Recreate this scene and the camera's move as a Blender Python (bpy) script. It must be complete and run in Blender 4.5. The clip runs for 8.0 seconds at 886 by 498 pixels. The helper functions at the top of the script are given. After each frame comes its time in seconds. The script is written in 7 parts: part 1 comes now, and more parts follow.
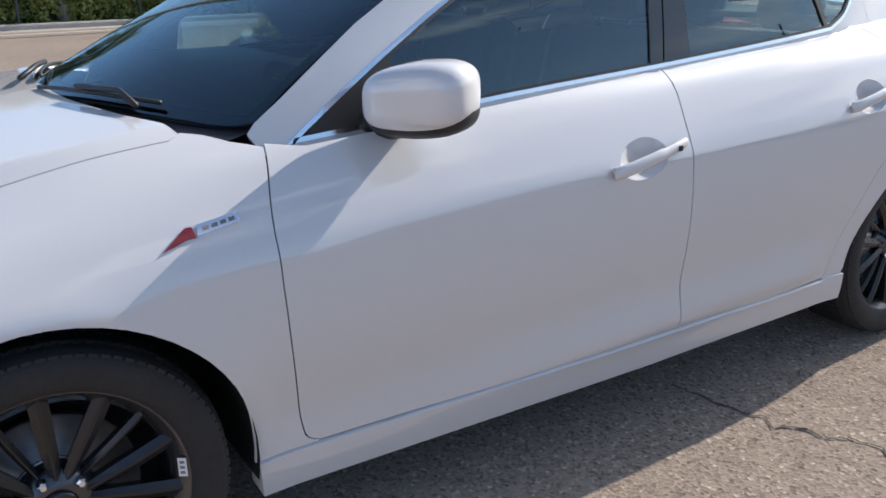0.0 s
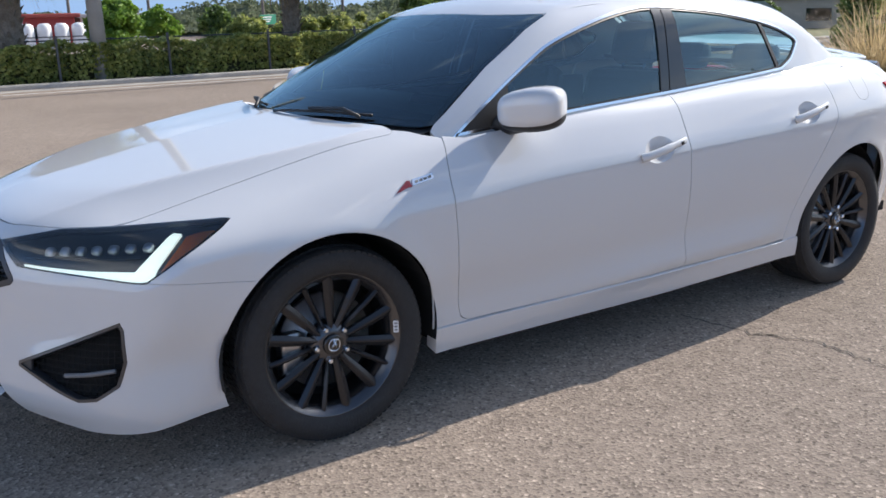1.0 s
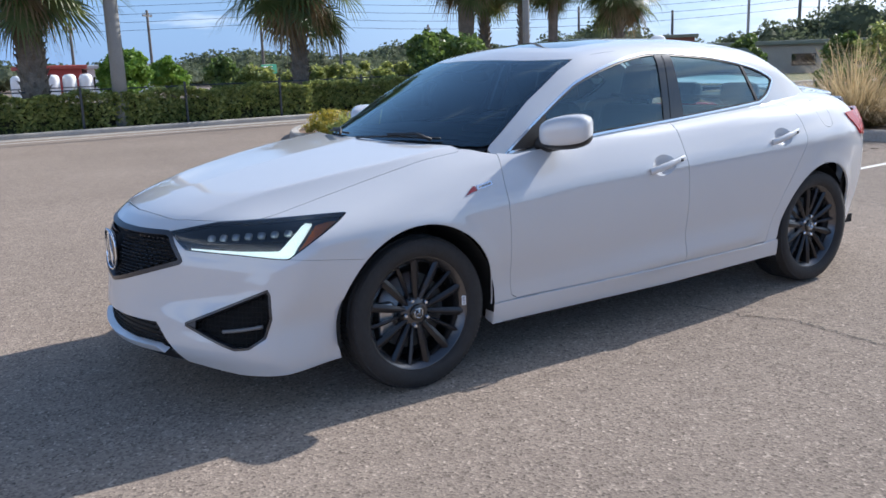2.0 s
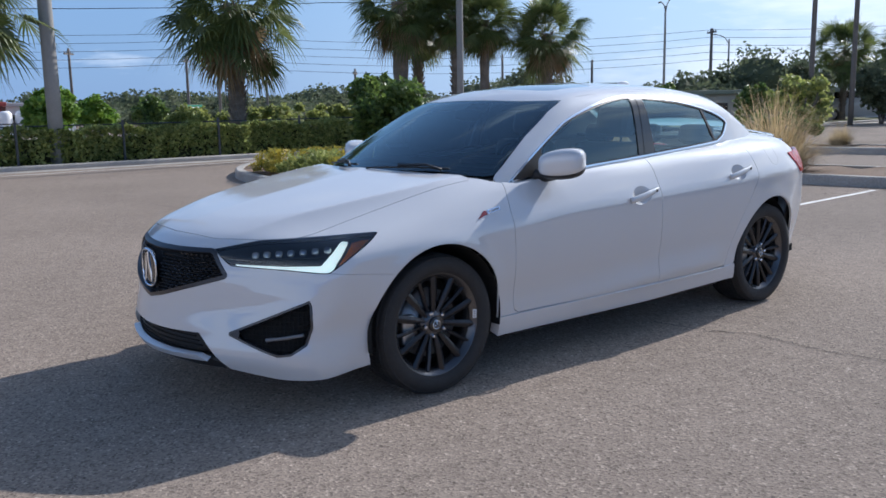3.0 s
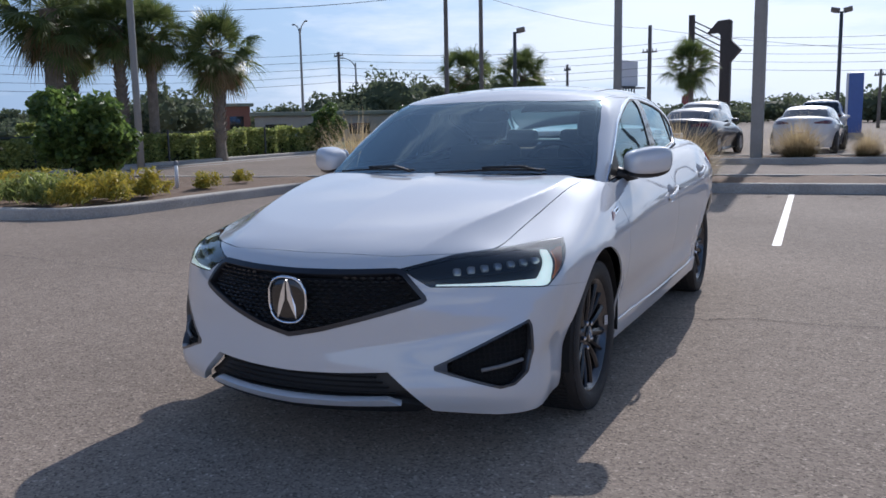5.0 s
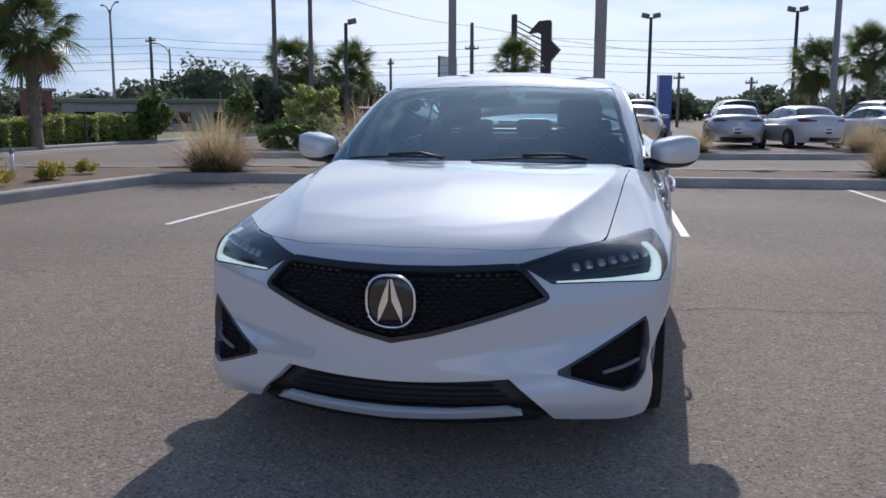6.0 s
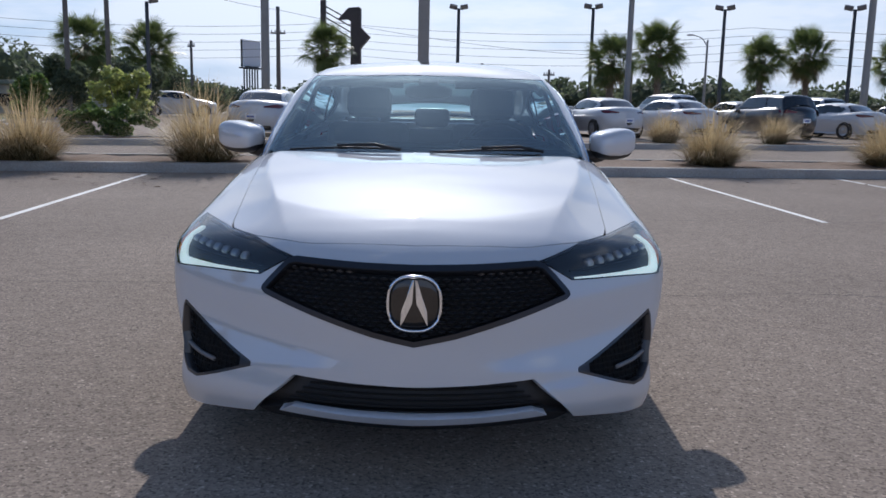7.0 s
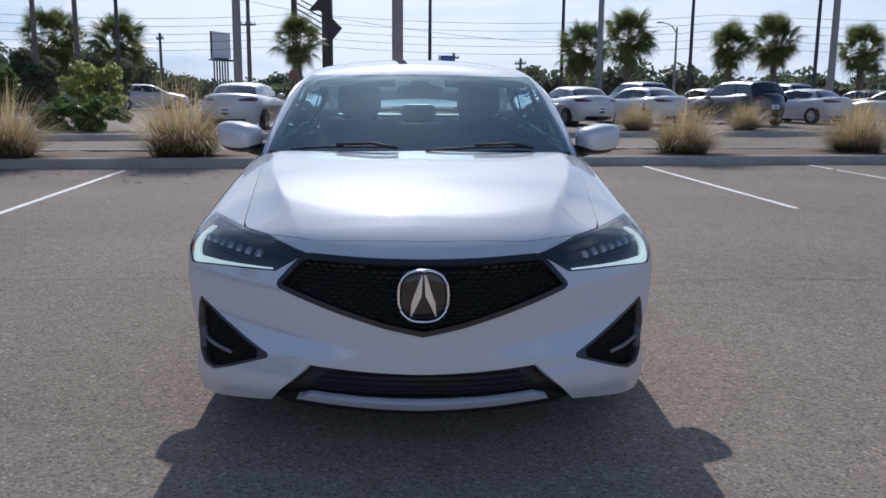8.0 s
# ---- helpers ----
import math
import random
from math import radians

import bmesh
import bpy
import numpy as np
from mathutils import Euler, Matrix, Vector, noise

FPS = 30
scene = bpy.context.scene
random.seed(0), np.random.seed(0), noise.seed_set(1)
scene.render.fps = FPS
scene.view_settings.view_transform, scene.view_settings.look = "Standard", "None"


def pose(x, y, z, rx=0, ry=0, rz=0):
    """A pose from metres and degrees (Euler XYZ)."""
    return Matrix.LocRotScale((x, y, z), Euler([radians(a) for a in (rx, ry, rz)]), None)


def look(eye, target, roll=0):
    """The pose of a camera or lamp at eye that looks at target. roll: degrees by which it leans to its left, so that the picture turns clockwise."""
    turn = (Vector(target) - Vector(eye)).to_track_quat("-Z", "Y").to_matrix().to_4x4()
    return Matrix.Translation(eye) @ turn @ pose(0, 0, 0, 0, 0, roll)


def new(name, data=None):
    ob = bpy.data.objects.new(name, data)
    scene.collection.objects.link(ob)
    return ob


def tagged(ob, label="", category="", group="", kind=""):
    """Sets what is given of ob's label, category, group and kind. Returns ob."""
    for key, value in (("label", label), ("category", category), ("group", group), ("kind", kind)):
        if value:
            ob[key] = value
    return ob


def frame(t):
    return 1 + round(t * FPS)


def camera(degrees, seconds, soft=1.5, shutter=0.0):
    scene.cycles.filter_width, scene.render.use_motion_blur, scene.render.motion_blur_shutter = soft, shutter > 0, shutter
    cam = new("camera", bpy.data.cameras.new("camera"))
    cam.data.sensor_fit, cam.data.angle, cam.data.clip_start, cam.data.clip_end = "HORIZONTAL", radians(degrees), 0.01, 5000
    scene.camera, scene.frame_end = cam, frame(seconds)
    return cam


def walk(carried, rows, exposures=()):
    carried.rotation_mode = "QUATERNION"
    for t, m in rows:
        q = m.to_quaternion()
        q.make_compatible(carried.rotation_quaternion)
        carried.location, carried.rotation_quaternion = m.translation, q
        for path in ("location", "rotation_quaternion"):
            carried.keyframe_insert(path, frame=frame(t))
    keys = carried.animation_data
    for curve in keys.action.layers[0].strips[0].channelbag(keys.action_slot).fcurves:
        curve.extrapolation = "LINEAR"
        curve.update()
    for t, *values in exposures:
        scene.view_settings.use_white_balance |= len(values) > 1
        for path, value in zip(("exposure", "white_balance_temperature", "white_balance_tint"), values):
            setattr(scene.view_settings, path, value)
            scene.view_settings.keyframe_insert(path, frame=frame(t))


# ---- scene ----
cam = camera(54.2, 8.0, soft=1.6)
PATH = [
    (0, (-0.14, -2.294, 1.246), (0.89, -0.704, 0.605), -0.7),
    (0.5, (-0.637, -2.701, 1.254), (0.415, -1.087, 0.715), -1.5),
    (1, (-1.09, -3.102, 1.301), (-0.032, -1.489, 0.774), -1.5),
    (1.5, (-1.478, -3.452, 1.301), (-0.408, -1.83, 0.828), -1.8),
    (3, (-2.327, -3.733, 1.283), (-1.084, -2.202, 0.951), -1.0),
    (3.5, (-2.699, -3.323, 1.256), (-1.273, -1.951, 0.967), -0.9),
    (4, (-2.932, -2.816, 1.236), (-1.391, -1.575, 0.946), -1.4),
    (4.5, (-3.219, -2.314, 1.233), (-1.542, -1.265, 0.937), -1.2),
    (5.8, (-3.48, -0.928, 1.173), (-1.579, -0.391, 0.862), -0.3),
    (6, (-3.46, -0.742, 1.173), (-1.536, -0.297, 0.857), 0.2),
    (6.5, (-3.456, -0.342, 1.169), (-1.491, -0.151, 0.849), 1.1),
    (7, (-3.409, -0.071, 1.177), (-1.438, -0.078, 0.838), 1.2),
    (7.5, (-3.409, 0.044, 1.205), (-1.441, -0.018, 0.854), 0.9),
    (8, (-3.565, 0.031, 1.221), (-1.599, -0.037, 0.859), 0.5),
]
EXPOSURE = [(0, 0.99, 6400, 10), (1.5, 1.00, 6050, 10), (3, 0.62, 5750, 10), (4.5, 0.44, 5800, 12), (6, 0.30, 5800, 12), (8, 0.26, 5800, 12)]
walk(cam, [(t, look(eye, target, roll)) for t, eye, target, roll in PATH], EXPOSURE)

# ---- sky and sun ----
SUN_WAY = Vector((1.5, 0.085, 1.02)).normalized()
sun = new("sun", bpy.data.lights.new("sun", "SUN"))
sun.data.energy, sun.data.angle, sun.data.color = 3.55, radians(0.5), (1.0, 0.90, 0.79)
sun.matrix_world = look(SUN_WAY * 50, (0, 0, 0))
world = bpy.data.worlds.new("sky")
scene.world = world
world.use_nodes = True
wn, wl = world.node_tree.nodes, world.node_tree.links
wn.clear()
w_out, w_bg = wn.new("ShaderNodeOutputWorld"), wn.new("ShaderNodeBackground")
w_sky = wn.new("ShaderNodeTexSky")
w_sky.sky_type, w_sky.sun_disc = "NISHITA", False
w_sky.sun_elevation, w_sky.sun_rotation = math.asin(SUN_WAY.z), radians(90) - math.atan2(SUN_WAY.y, SUN_WAY.x)
w_sky.air_density, w_sky.dust_density, w_sky.ozone_density = 1.0, 0.5, 1.6
w_bg.inputs["Strength"].default_value = 0.085
# thin streaks of cloud, stretched along the horizon
w_co, w_map = wn.new("ShaderNodeTexCoord"), wn.new("ShaderNodeMapping")
w_map.inputs["Scale"].default_value = (1.0, 1.0, 5.0)
w_noise, w_ramp, w_mix = wn.new("ShaderNodeTexNoise"), wn.new("ShaderNodeValToRGB"), wn.new("ShaderNodeMix")
w_noise.inputs["Scale"].default_value, w_noise.inputs["Detail"].default_value = 2.2, 7.0
w_noise.inputs["Roughness"].default_value = 0.6
w_ramp.color_ramp.elements[0].position, w_ramp.color_ramp.elements[1].position = 0.47, 0.61
w_ramp.color_ramp.elements[1].color = (0.75, 0.75, 0.75, 1)
w_mix.data_type = "RGBA"
w_mix.inputs["B"].default_value = (8.2, 8.4, 8.7, 1)
wl.new(w_co.outputs["Generated"], w_map.inputs["Vector"])
wl.new(w_map.outputs["Vector"], w_noise.inputs["Vector"])
# more cloud towards the sun, and opposite it, unseen, to brighten the car's front
w_more, w_sum = wn.new("ShaderNodeMapRange"), wn.new("ShaderNodeMath")
w_more.inputs["From Min"].default_value, w_more.inputs["From Max"].default_value = 0.5, 0.97
w_more.inputs["To Min"].default_value, w_more.inputs["To Max"].default_value = -0.12, 0.09
wl.new(w_noise.outputs["Fac"], w_sum.inputs[0])
wl.new(w_more.outputs["Result"], w_sum.inputs[1])
wl.new(w_sum.outputs[0], w_ramp.inputs["Fac"])
wl.new(w_ramp.outputs["Color"], w_mix.inputs["Factor"])
# pale haze towards the horizon
w_sep, w_low, w_haze = wn.new("ShaderNodeSeparateXYZ"), wn.new("ShaderNodeMapRange"), wn.new("ShaderNodeMix")
w_low.interpolation_type = "SMOOTHSTEP"
w_low.inputs["From Min"].default_value, w_low.inputs["From Max"].default_value = -0.02, 0.60
w_low.inputs["To Min"].default_value, w_low.inputs["To Max"].default_value = 0.88, 0.0
w_haze.data_type = "RGBA"
w_side, w_tone = wn.new("ShaderNodeMapRange"), wn.new("ShaderNodeMix")
w_side.inputs["From Min"].default_value, w_side.inputs["From Max"].default_value = 0.35, 1.0
w_tone.data_type = "RGBA"
w_tone.inputs["A"].default_value, w_tone.inputs["B"].default_value = (1.75, 2.95, 5.0, 1), (4.5, 5.8, 7.5, 1)
wl.new(w_side.outputs["Result"], w_tone.inputs["Factor"])
# deeper blue away from the sun
w_away, w_deep = wn.new("ShaderNodeMapRange"), wn.new("ShaderNodeMix")
w_away.inputs["From Min"].default_value, w_away.inputs["From Max"].default_value = 0.25, -0.6
w_deep.data_type = "RGBA"
w_deep.inputs["B"].default_value = (0.9, 2.7, 6.9, 1)
wl.new(w_sep.outputs["X"], w_away.inputs["Value"])
wl.new(w_away.outputs["Result"], w_deep.inputs["Factor"])
wl.new(w_tone.outputs["Result"], w_deep.inputs["A"])
wl.new(w_deep.outputs["Result"], w_haze.inputs["B"])
wl.new(w_co.outputs["Generated"], w_sep.inputs["Vector"])
wl.new(w_sep.outputs["Z"], w_low.inputs["Value"])
wl.new(w_sep.outputs["X"], w_side.inputs["Value"])
w_abs = wn.new("ShaderNodeMath")
w_abs.operation = "ABSOLUTE"
wl.new(w_sep.outputs["X"], w_abs.inputs[0])
wl.new(w_abs.outputs[0], w_more.inputs["Value"])
wl.new(w_low.outputs["Result"], w_haze.inputs["Factor"])
wl.new(w_sky.outputs["Color"], w_haze.inputs["A"])
wl.new(w_haze.outputs["Result"], w_mix.inputs["A"])
# the white glare of the sky round the sun
w_dot, w_pos, w_wide, w_near = wn.new("ShaderNodeVectorMath"), wn.new("ShaderNodeMath"), wn.new("ShaderNodeMath"), wn.new("ShaderNodeMath")
w_dot.operation, w_pos.operation, w_wide.operation, w_near.operation = "DOT_PRODUCT", "MAXIMUM", "POWER", "POWER"
w_dot.inputs[1].default_value = SUN_WAY
w_pos.inputs[1].default_value, w_wide.inputs[1].default_value, w_near.inputs[1].default_value = 0.0, 12.0, 66.0
w_glare, w_add = wn.new("ShaderNodeMath"), wn.new("ShaderNodeMix")
w_glare.operation = "MULTIPLY_ADD"
w_glare.inputs[1].default_value = 4.6
w_add.data_type, w_add.blend_type = "RGBA", "ADD"
w_scale = wn.new("ShaderNodeVectorMath")
w_scale.operation = "SCALE"
w_scale.inputs[0].default_value = (4.6, 4.55, 4.4)
wl.new(w_co.outputs["Generated"], w_dot.inputs[0])
wl.new(w_dot.outputs["Value"], w_pos.inputs[0])
wl.new(w_pos.outputs[0], w_wide.inputs[0])
wl.new(w_pos.outputs[0], w_near.inputs[0])
wl.new(w_near.outputs[0], w_glare.inputs[0])
wl.new(w_wide.outputs[0], w_glare.inputs[2])
w_veil, w_thin = wn.new("ShaderNodeMapRange"), wn.new("ShaderNodeMath")
w_veil.inputs["From Min"].default_value, w_veil.inputs["From Max"].default_value = 0.38, 0.62
w_veil.inputs["To Min"].default_value, w_veil.inputs["To Max"].default_value = 0.6, 1.2
w_thin.operation = "MULTIPLY"
wl.new(w_noise.outputs["Fac"], w_veil.inputs["Value"])
wl.new(w_glare.outputs[0], w_thin.inputs[0])
wl.new(w_veil.outputs["Result"], w_thin.inputs[1])
wl.new(w_thin.outputs[0], w_scale.inputs["Scale"])
w_add.inputs["Factor"].default_value = 1.0
wl.new(w_mix.outputs["Result"], w_add.inputs["A"])
wl.new(w_scale.outputs["Vector"], w_add.inputs["B"])
wl.new(w_add.outputs["Result"], w_bg.inputs["Color"])
wl.new(w_bg.outputs["Background"], w_out.inputs["Surface"])

# ---- materials ----
def material(name, base, rough=0.5, metal=0.0, spread=0.12, scale=6.0, fine=60.0, bump=0.0, bump_scale=80.0, coat=0.0, second=None, spec=0.5):
    """A principled surface whose colour wanders at two scales; second: the colour of its stains."""
    m = bpy.data.materials.new(name)
    m.use_nodes = True
    n, l = m.node_tree.nodes, m.node_tree.links
    b = n["Principled BSDF"]
    b.inputs["Roughness"].default_value, b.inputs["Metallic"].default_value = rough, metal
    b.inputs["Coat Weight"].default_value, b.inputs["Coat Roughness"].default_value = coat, 0.03
    b.inputs["Specular IOR Level"].default_value = spec
    co = n.new("ShaderNodeTexCoord")
    big, small = n.new("ShaderNodeTexNoise"), n.new("ShaderNodeTexNoise")
    big.inputs["Scale"].default_value, small.inputs["Scale"].default_value = scale, fine
    big.inputs["Detail"].default_value = small.inputs["Detail"].default_value = 5.0
    l.new(co.outputs["Object"], big.inputs["Vector"])
    l.new(co.outputs["Object"], small.inputs["Vector"])
    add = n.new("ShaderNodeMath")
    add.operation = "ADD"
    l.new(big.outputs["Fac"], add.inputs[0])
    l.new(small.outputs["Fac"], add.inputs[1])
    ramp = n.new("ShaderNodeMapRange")
    ramp.inputs["From Min"].default_value, ramp.inputs["From Max"].default_value = 0.6, 1.4
    l.new(add.outputs[0], ramp.inputs["Value"])
    mix = n.new("ShaderNodeMix")
    mix.data_type = "RGBA"
    dark = second or tuple(c * (1 - spread) for c in base)
    lite = tuple(min(1, c * (1 + spread)) for c in base)
    mix.inputs["A"].default_value, mix.inputs["B"].default_value = (*dark, 1), (*lite, 1)
    l.new(ramp.outputs["Result"], mix.inputs["Factor"])
    l.new(mix.outputs["Result"], b.inputs["Base Color"])
    if bump:
        rel = n.new("ShaderNodeTexNoise")
        rel.inputs["Scale"].default_value, rel.inputs["Detail"].default_value = bump_scale, 4.0
        bp = n.new("ShaderNodeBump")
        bp.inputs["Strength"].default_value, bp.inputs["Distance"].default_value = bump, 0.01
        l.new(co.outputs["Object"], rel.inputs["Vector"])
        l.new(rel.outputs["Fac"], bp.inputs["Height"])
        l.new(bp.outputs["Normal"], b.inputs["Normal"])
    return m


def glass(name, tint, gloss_rough=0.0, bend_ior=1.55, sheen=(0.74, 0.92, 1.0)):
    """Thin tinted glass: clear through, with a mirror-like sheen that grows at grazing angles."""
    m = bpy.data.materials.new(name)
    m.use_nodes = True
    n, l = m.node_tree.nodes, m.node_tree.links
    n.clear()
    out, mix = n.new("ShaderNodeOutputMaterial"), n.new("ShaderNodeMixShader")
    clear, gloss, fres = n.new("ShaderNodeBsdfTransparent"), n.new("ShaderNodeBsdfGlossy"), n.new("ShaderNodeFresnel")
    clear.inputs["Color"].default_value = (*tint, 1)
    gloss.inputs["Roughness"].default_value = gloss_rough
    gloss.inputs["Color"].default_value = (*sheen, 1)
    fres.inputs["IOR"].default_value = bend_ior
    l.new(fres.outputs["Fac"], mix.inputs["Fac"])
    l.new(clear.outputs["BSDF"], mix.inputs[1])
    l.new(gloss.outputs["BSDF"], mix.inputs[2])
    l.new(mix.outputs["Shader"], out.inputs["Surface"])
    return m


def leaf_material(name, base, second, rough=0.55, through_light=0.35):
    """Leaves: colour differs from leaf to leaf, and light passes through them."""
    m = bpy.data.materials.new(name)
    m.use_nodes = True
    n, l = m.node_tree.nodes, m.node_tree.links
    b, out = n["Principled BSDF"], n["Material Output"]
    b.inputs["Roughness"].default_value = rough
    geo, mix = n.new("ShaderNodeNewGeometry"), n.new("ShaderNodeMix")
    mix.data_type = "RGBA"
    mix.inputs["A"].default_value, mix.inputs["B"].default_value = (*base, 1), (*second, 1)
    l.new(geo.outputs["Random Per Island"], mix.inputs["Factor"])
    l.new(mix.outputs["Result"], b.inputs["Base Color"])
    tr, ms = n.new("ShaderNodeBsdfTranslucent"), n.new("ShaderNodeMixShader")
    ms.inputs["Fac"].default_value = through_light
    l.new(mix.outputs["Result"], tr.inputs["Color"])
    l.new(b.outputs["BSDF"], ms.inputs[1])
    l.new(tr.outputs["BSDF"], ms.inputs[2])
    l.new(ms.outputs["Shader"], out.inputs["Surface"])
    return m


def glowing(name, colour, strength):
    m = material(name, colour, 0.3)
    b = m.node_tree.nodes["Principled BSDF"]
    b.inputs["Emission Color"].default_value, b.inputs["Emission Strength"].default_value = (*colour, 1), strength
    return m


def asphalt_material():
    """Worn pale asphalt: aggregate grains, patches of wear, tyre marks."""
    m = bpy.data.materials.new("worn_asphalt")
    m.use_nodes = True
    n, l = m.node_tree.nodes, m.node_tree.links
    b = n["Principled BSDF"]
    b.inputs["Roughness"].default_value = 0.82
    b.inputs["Specular IOR Level"].default_value = 0.06
    b.inputs["Diffuse Roughness"].default_value = 0.4
    co = n.new("ShaderNodeTexCoord")
    vor, big, mid = n.new("ShaderNodeTexVoronoi"), n.new("ShaderNodeTexNoise"), n.new("ShaderNodeTexNoise")
    vor.inputs["Scale"].default_value = 105.0
    big.inputs["Scale"].default_value, big.inputs["Detail"].default_value = 0.35, 6.0
    mid.inputs["Scale"].default_value, mid.inputs["Detail"].default_value = 9.0, 8.0
    for t in (vor, big, mid):
        l.new(co.outputs["Object"], t.inputs["Vector"])
    grains = n.new("ShaderNodeValToRGB")
    e = grains.color_ramp.elements
    e[0].position, e[0].color = 0.0, (0.112, 0.092, 0.077, 1)
    e[1].position, e[1].color = 1.0, (0.60, 0.49, 0.395, 1)
    e.new(0.35).color = (0.268, 0.219, 0.178, 1)
    e.new(0.80).color = (0.345, 0.283, 0.226, 1)
    l.new(vor.outputs["Color"], grains.inputs["Fac"])
    patch, wear = n.new("ShaderNodeMapRange"), n.new("ShaderNodeMapRange")
    patch.inputs["From Min"].default_value, patch.inputs["From Max"].default_value = 0.3, 0.7
    patch.inputs["To Min"].default_value, patch.inputs["To Max"].default_value = 0.86, 1.12
    wear.inputs["From Min"].default_value, wear.inputs["From Max"].default_value = 0.3, 0.7
    wear.inputs["To Min"].default_value, wear.inputs["To Max"].default_value = 0.92, 1.08
    l.new(big.outputs["Fac"], patch.inputs["Value"])
    l.new(mid.outputs["Fac"], wear.inputs["Value"])
    mul, tone = n.new("ShaderNodeMath"), n.new("ShaderNodeVectorMath")
    mul.operation, tone.operation = "MULTIPLY", "SCALE"
    l.new(patch.outputs["Result"], mul.inputs[0])
    l.new(wear.outputs["Result"], mul.inputs[1])
    l.new(grains.outputs["Color"], tone.inputs[0])
    l.new(mul.outputs[0], tone.inputs["Scale"])
    l.new(tone.outputs["Vector"], b.inputs["Base Color"])
    bp = n.new("ShaderNodeBump")
    bp.inputs["Strength"].default_value, bp.inputs["Distance"].default_value = 0.5, 0.004
    l.new(vor.outputs["Distance"], bp.inputs["Height"])
    l.new(bp.outputs["Normal"], b.inputs["Normal"])
    return m


PAINT = material("pearl_white_paint", (0.58, 0.586, 0.596), 0.5, 0.0, 0.012, 3.0, 900.0, coat=1.0, spec=0.0)
PAINT.node_tree.nodes["Principled BSDF"].inputs["Coat IOR"].default_value = 2.0
BLACK = material("black_plastic", (0.012, 0.012, 0.013), 0.5, spread=0.3)
GLOSS_BLACK = material("gloss_black_trim", (0.01, 0.01, 0.011), 0.12, spread=0.2, coat=0.5)
GRILLE_BLACK = material("satin_grille_black", (0.035, 0.035, 0.038), 0.28, spread=0.15, coat=0.4)
SATIN = material("satin_silver", (0.66, 0.67, 0.69), 0.36, 0.5, 0.05)
LINER = material("dark_liner", (0.006, 0.006, 0.006), 0.9, spread=0.3)
RUBBER = material("tyre_rubber", (0.022, 0.021, 0.021), 0.75, spread=0.25, scale=20, bump=0.3, bump_scale=150)
RIM = material("dark_grey_alloy", (0.10, 0.10, 0.106), 0.22, 0.8, 0.12, 8, 200)
SPOKE = material("black_grey_spoke", (0.035, 0.035, 0.038), 0.24, 0.55, 0.12, 8, 200)
CHROME = material("chrome", (0.72, 0.76, 0.82), 0.13, 1.0, 0.03)
GUNMETAL = material("gunmetal_trim", (0.055, 0.057, 0.064), 0.34, 0.75, 0.08)
STEEL = material("brake_steel", (0.45, 0.44, 0.43), 0.35, 0.9, 0.15, 20)
SILVER = material("silver_paint", (0.42, 0.43, 0.45), 0.3, 0.6, 0.05, coat=0.6)
RED = material("red_enamel", (0.17, 0.007, 0.014), 0.25, coat=0.6)
PALE = material("white_print", (0.75, 0.75, 0.75), 0.5)
BLUE = material("blue_print", (0.06, 0.12, 0.35), 0.35)
AMBER = material("amber_lens", (0.80, 0.21, 0.03), 0.2, coat=0.3)
TAIL_RED = material("red_tail_lens", (0.36, 0.008, 0.014), 0.18, coat=0.15, spec=0.3)
SEAT = material("dark_leather", (0.085, 0.085, 0.09), 0.5, spread=0.2, bump=0.2)
GREY_TRIM = material("grey_trim", (0.18, 0.18, 0.185), 0.6)
JEWEL = material("clear_jewel_lens", (0.75, 0.77, 0.8), 0.08, 0.6)
DRL = glowing("daytime_light", (0.88, 1.0, 0.88), 0.42)
TINTED = glass("tinted_window", (0.47, 0.64, 0.66), 0.0, 2.0)
SHIELD = glass("windscreen_glass", (0.70, 0.88, 0.90), 0.0, 2.15)
CLEAR = glass("clear_lens", (0.85, 0.88, 0.92), 0.0, 1.75, (1.0, 1.0, 1.0))
ROOF_GLASS = material("dark_roof_glass", (0.008, 0.009, 0.01), 0.05, coat=1.0)

# ---- building helpers ----
def mesh_of(name, verts, faces, smooth=False):
    me = bpy.data.meshes.new(name)
    me.from_pydata([tuple(v) for v in verts], [], [tuple(f) for f in faces])
    if smooth:
        me.shade_smooth()
    me.update()
    return me


def from_bm(name, bm, smooth=False):
    me = bpy.data.meshes.new(name)
    bm.to_mesh(me)
    bm.free()
    if smooth:
        me.shade_smooth()
    return me


def part(name, data, mat, parent=None, label="", place=None):
    """One mesh object, under a thing or a part."""
    me = data if isinstance(data, bpy.types.Mesh) else from_bm(name, data)
    if mat is not None and not me.materials:
        me.materials.append(mat)
    ob = new(name, me)
    ob.parent = parent
    if place is not None:
        ob.matrix_basis = place
    return tagged(ob, label)


def empty(name, place=None, label="", category="", group="", kind=""):
    ob = new(name)
    ob.empty_display_size = 0.2
    if place is not None:
        ob.matrix_basis = place
    return tagged(ob, label, category, group, kind)


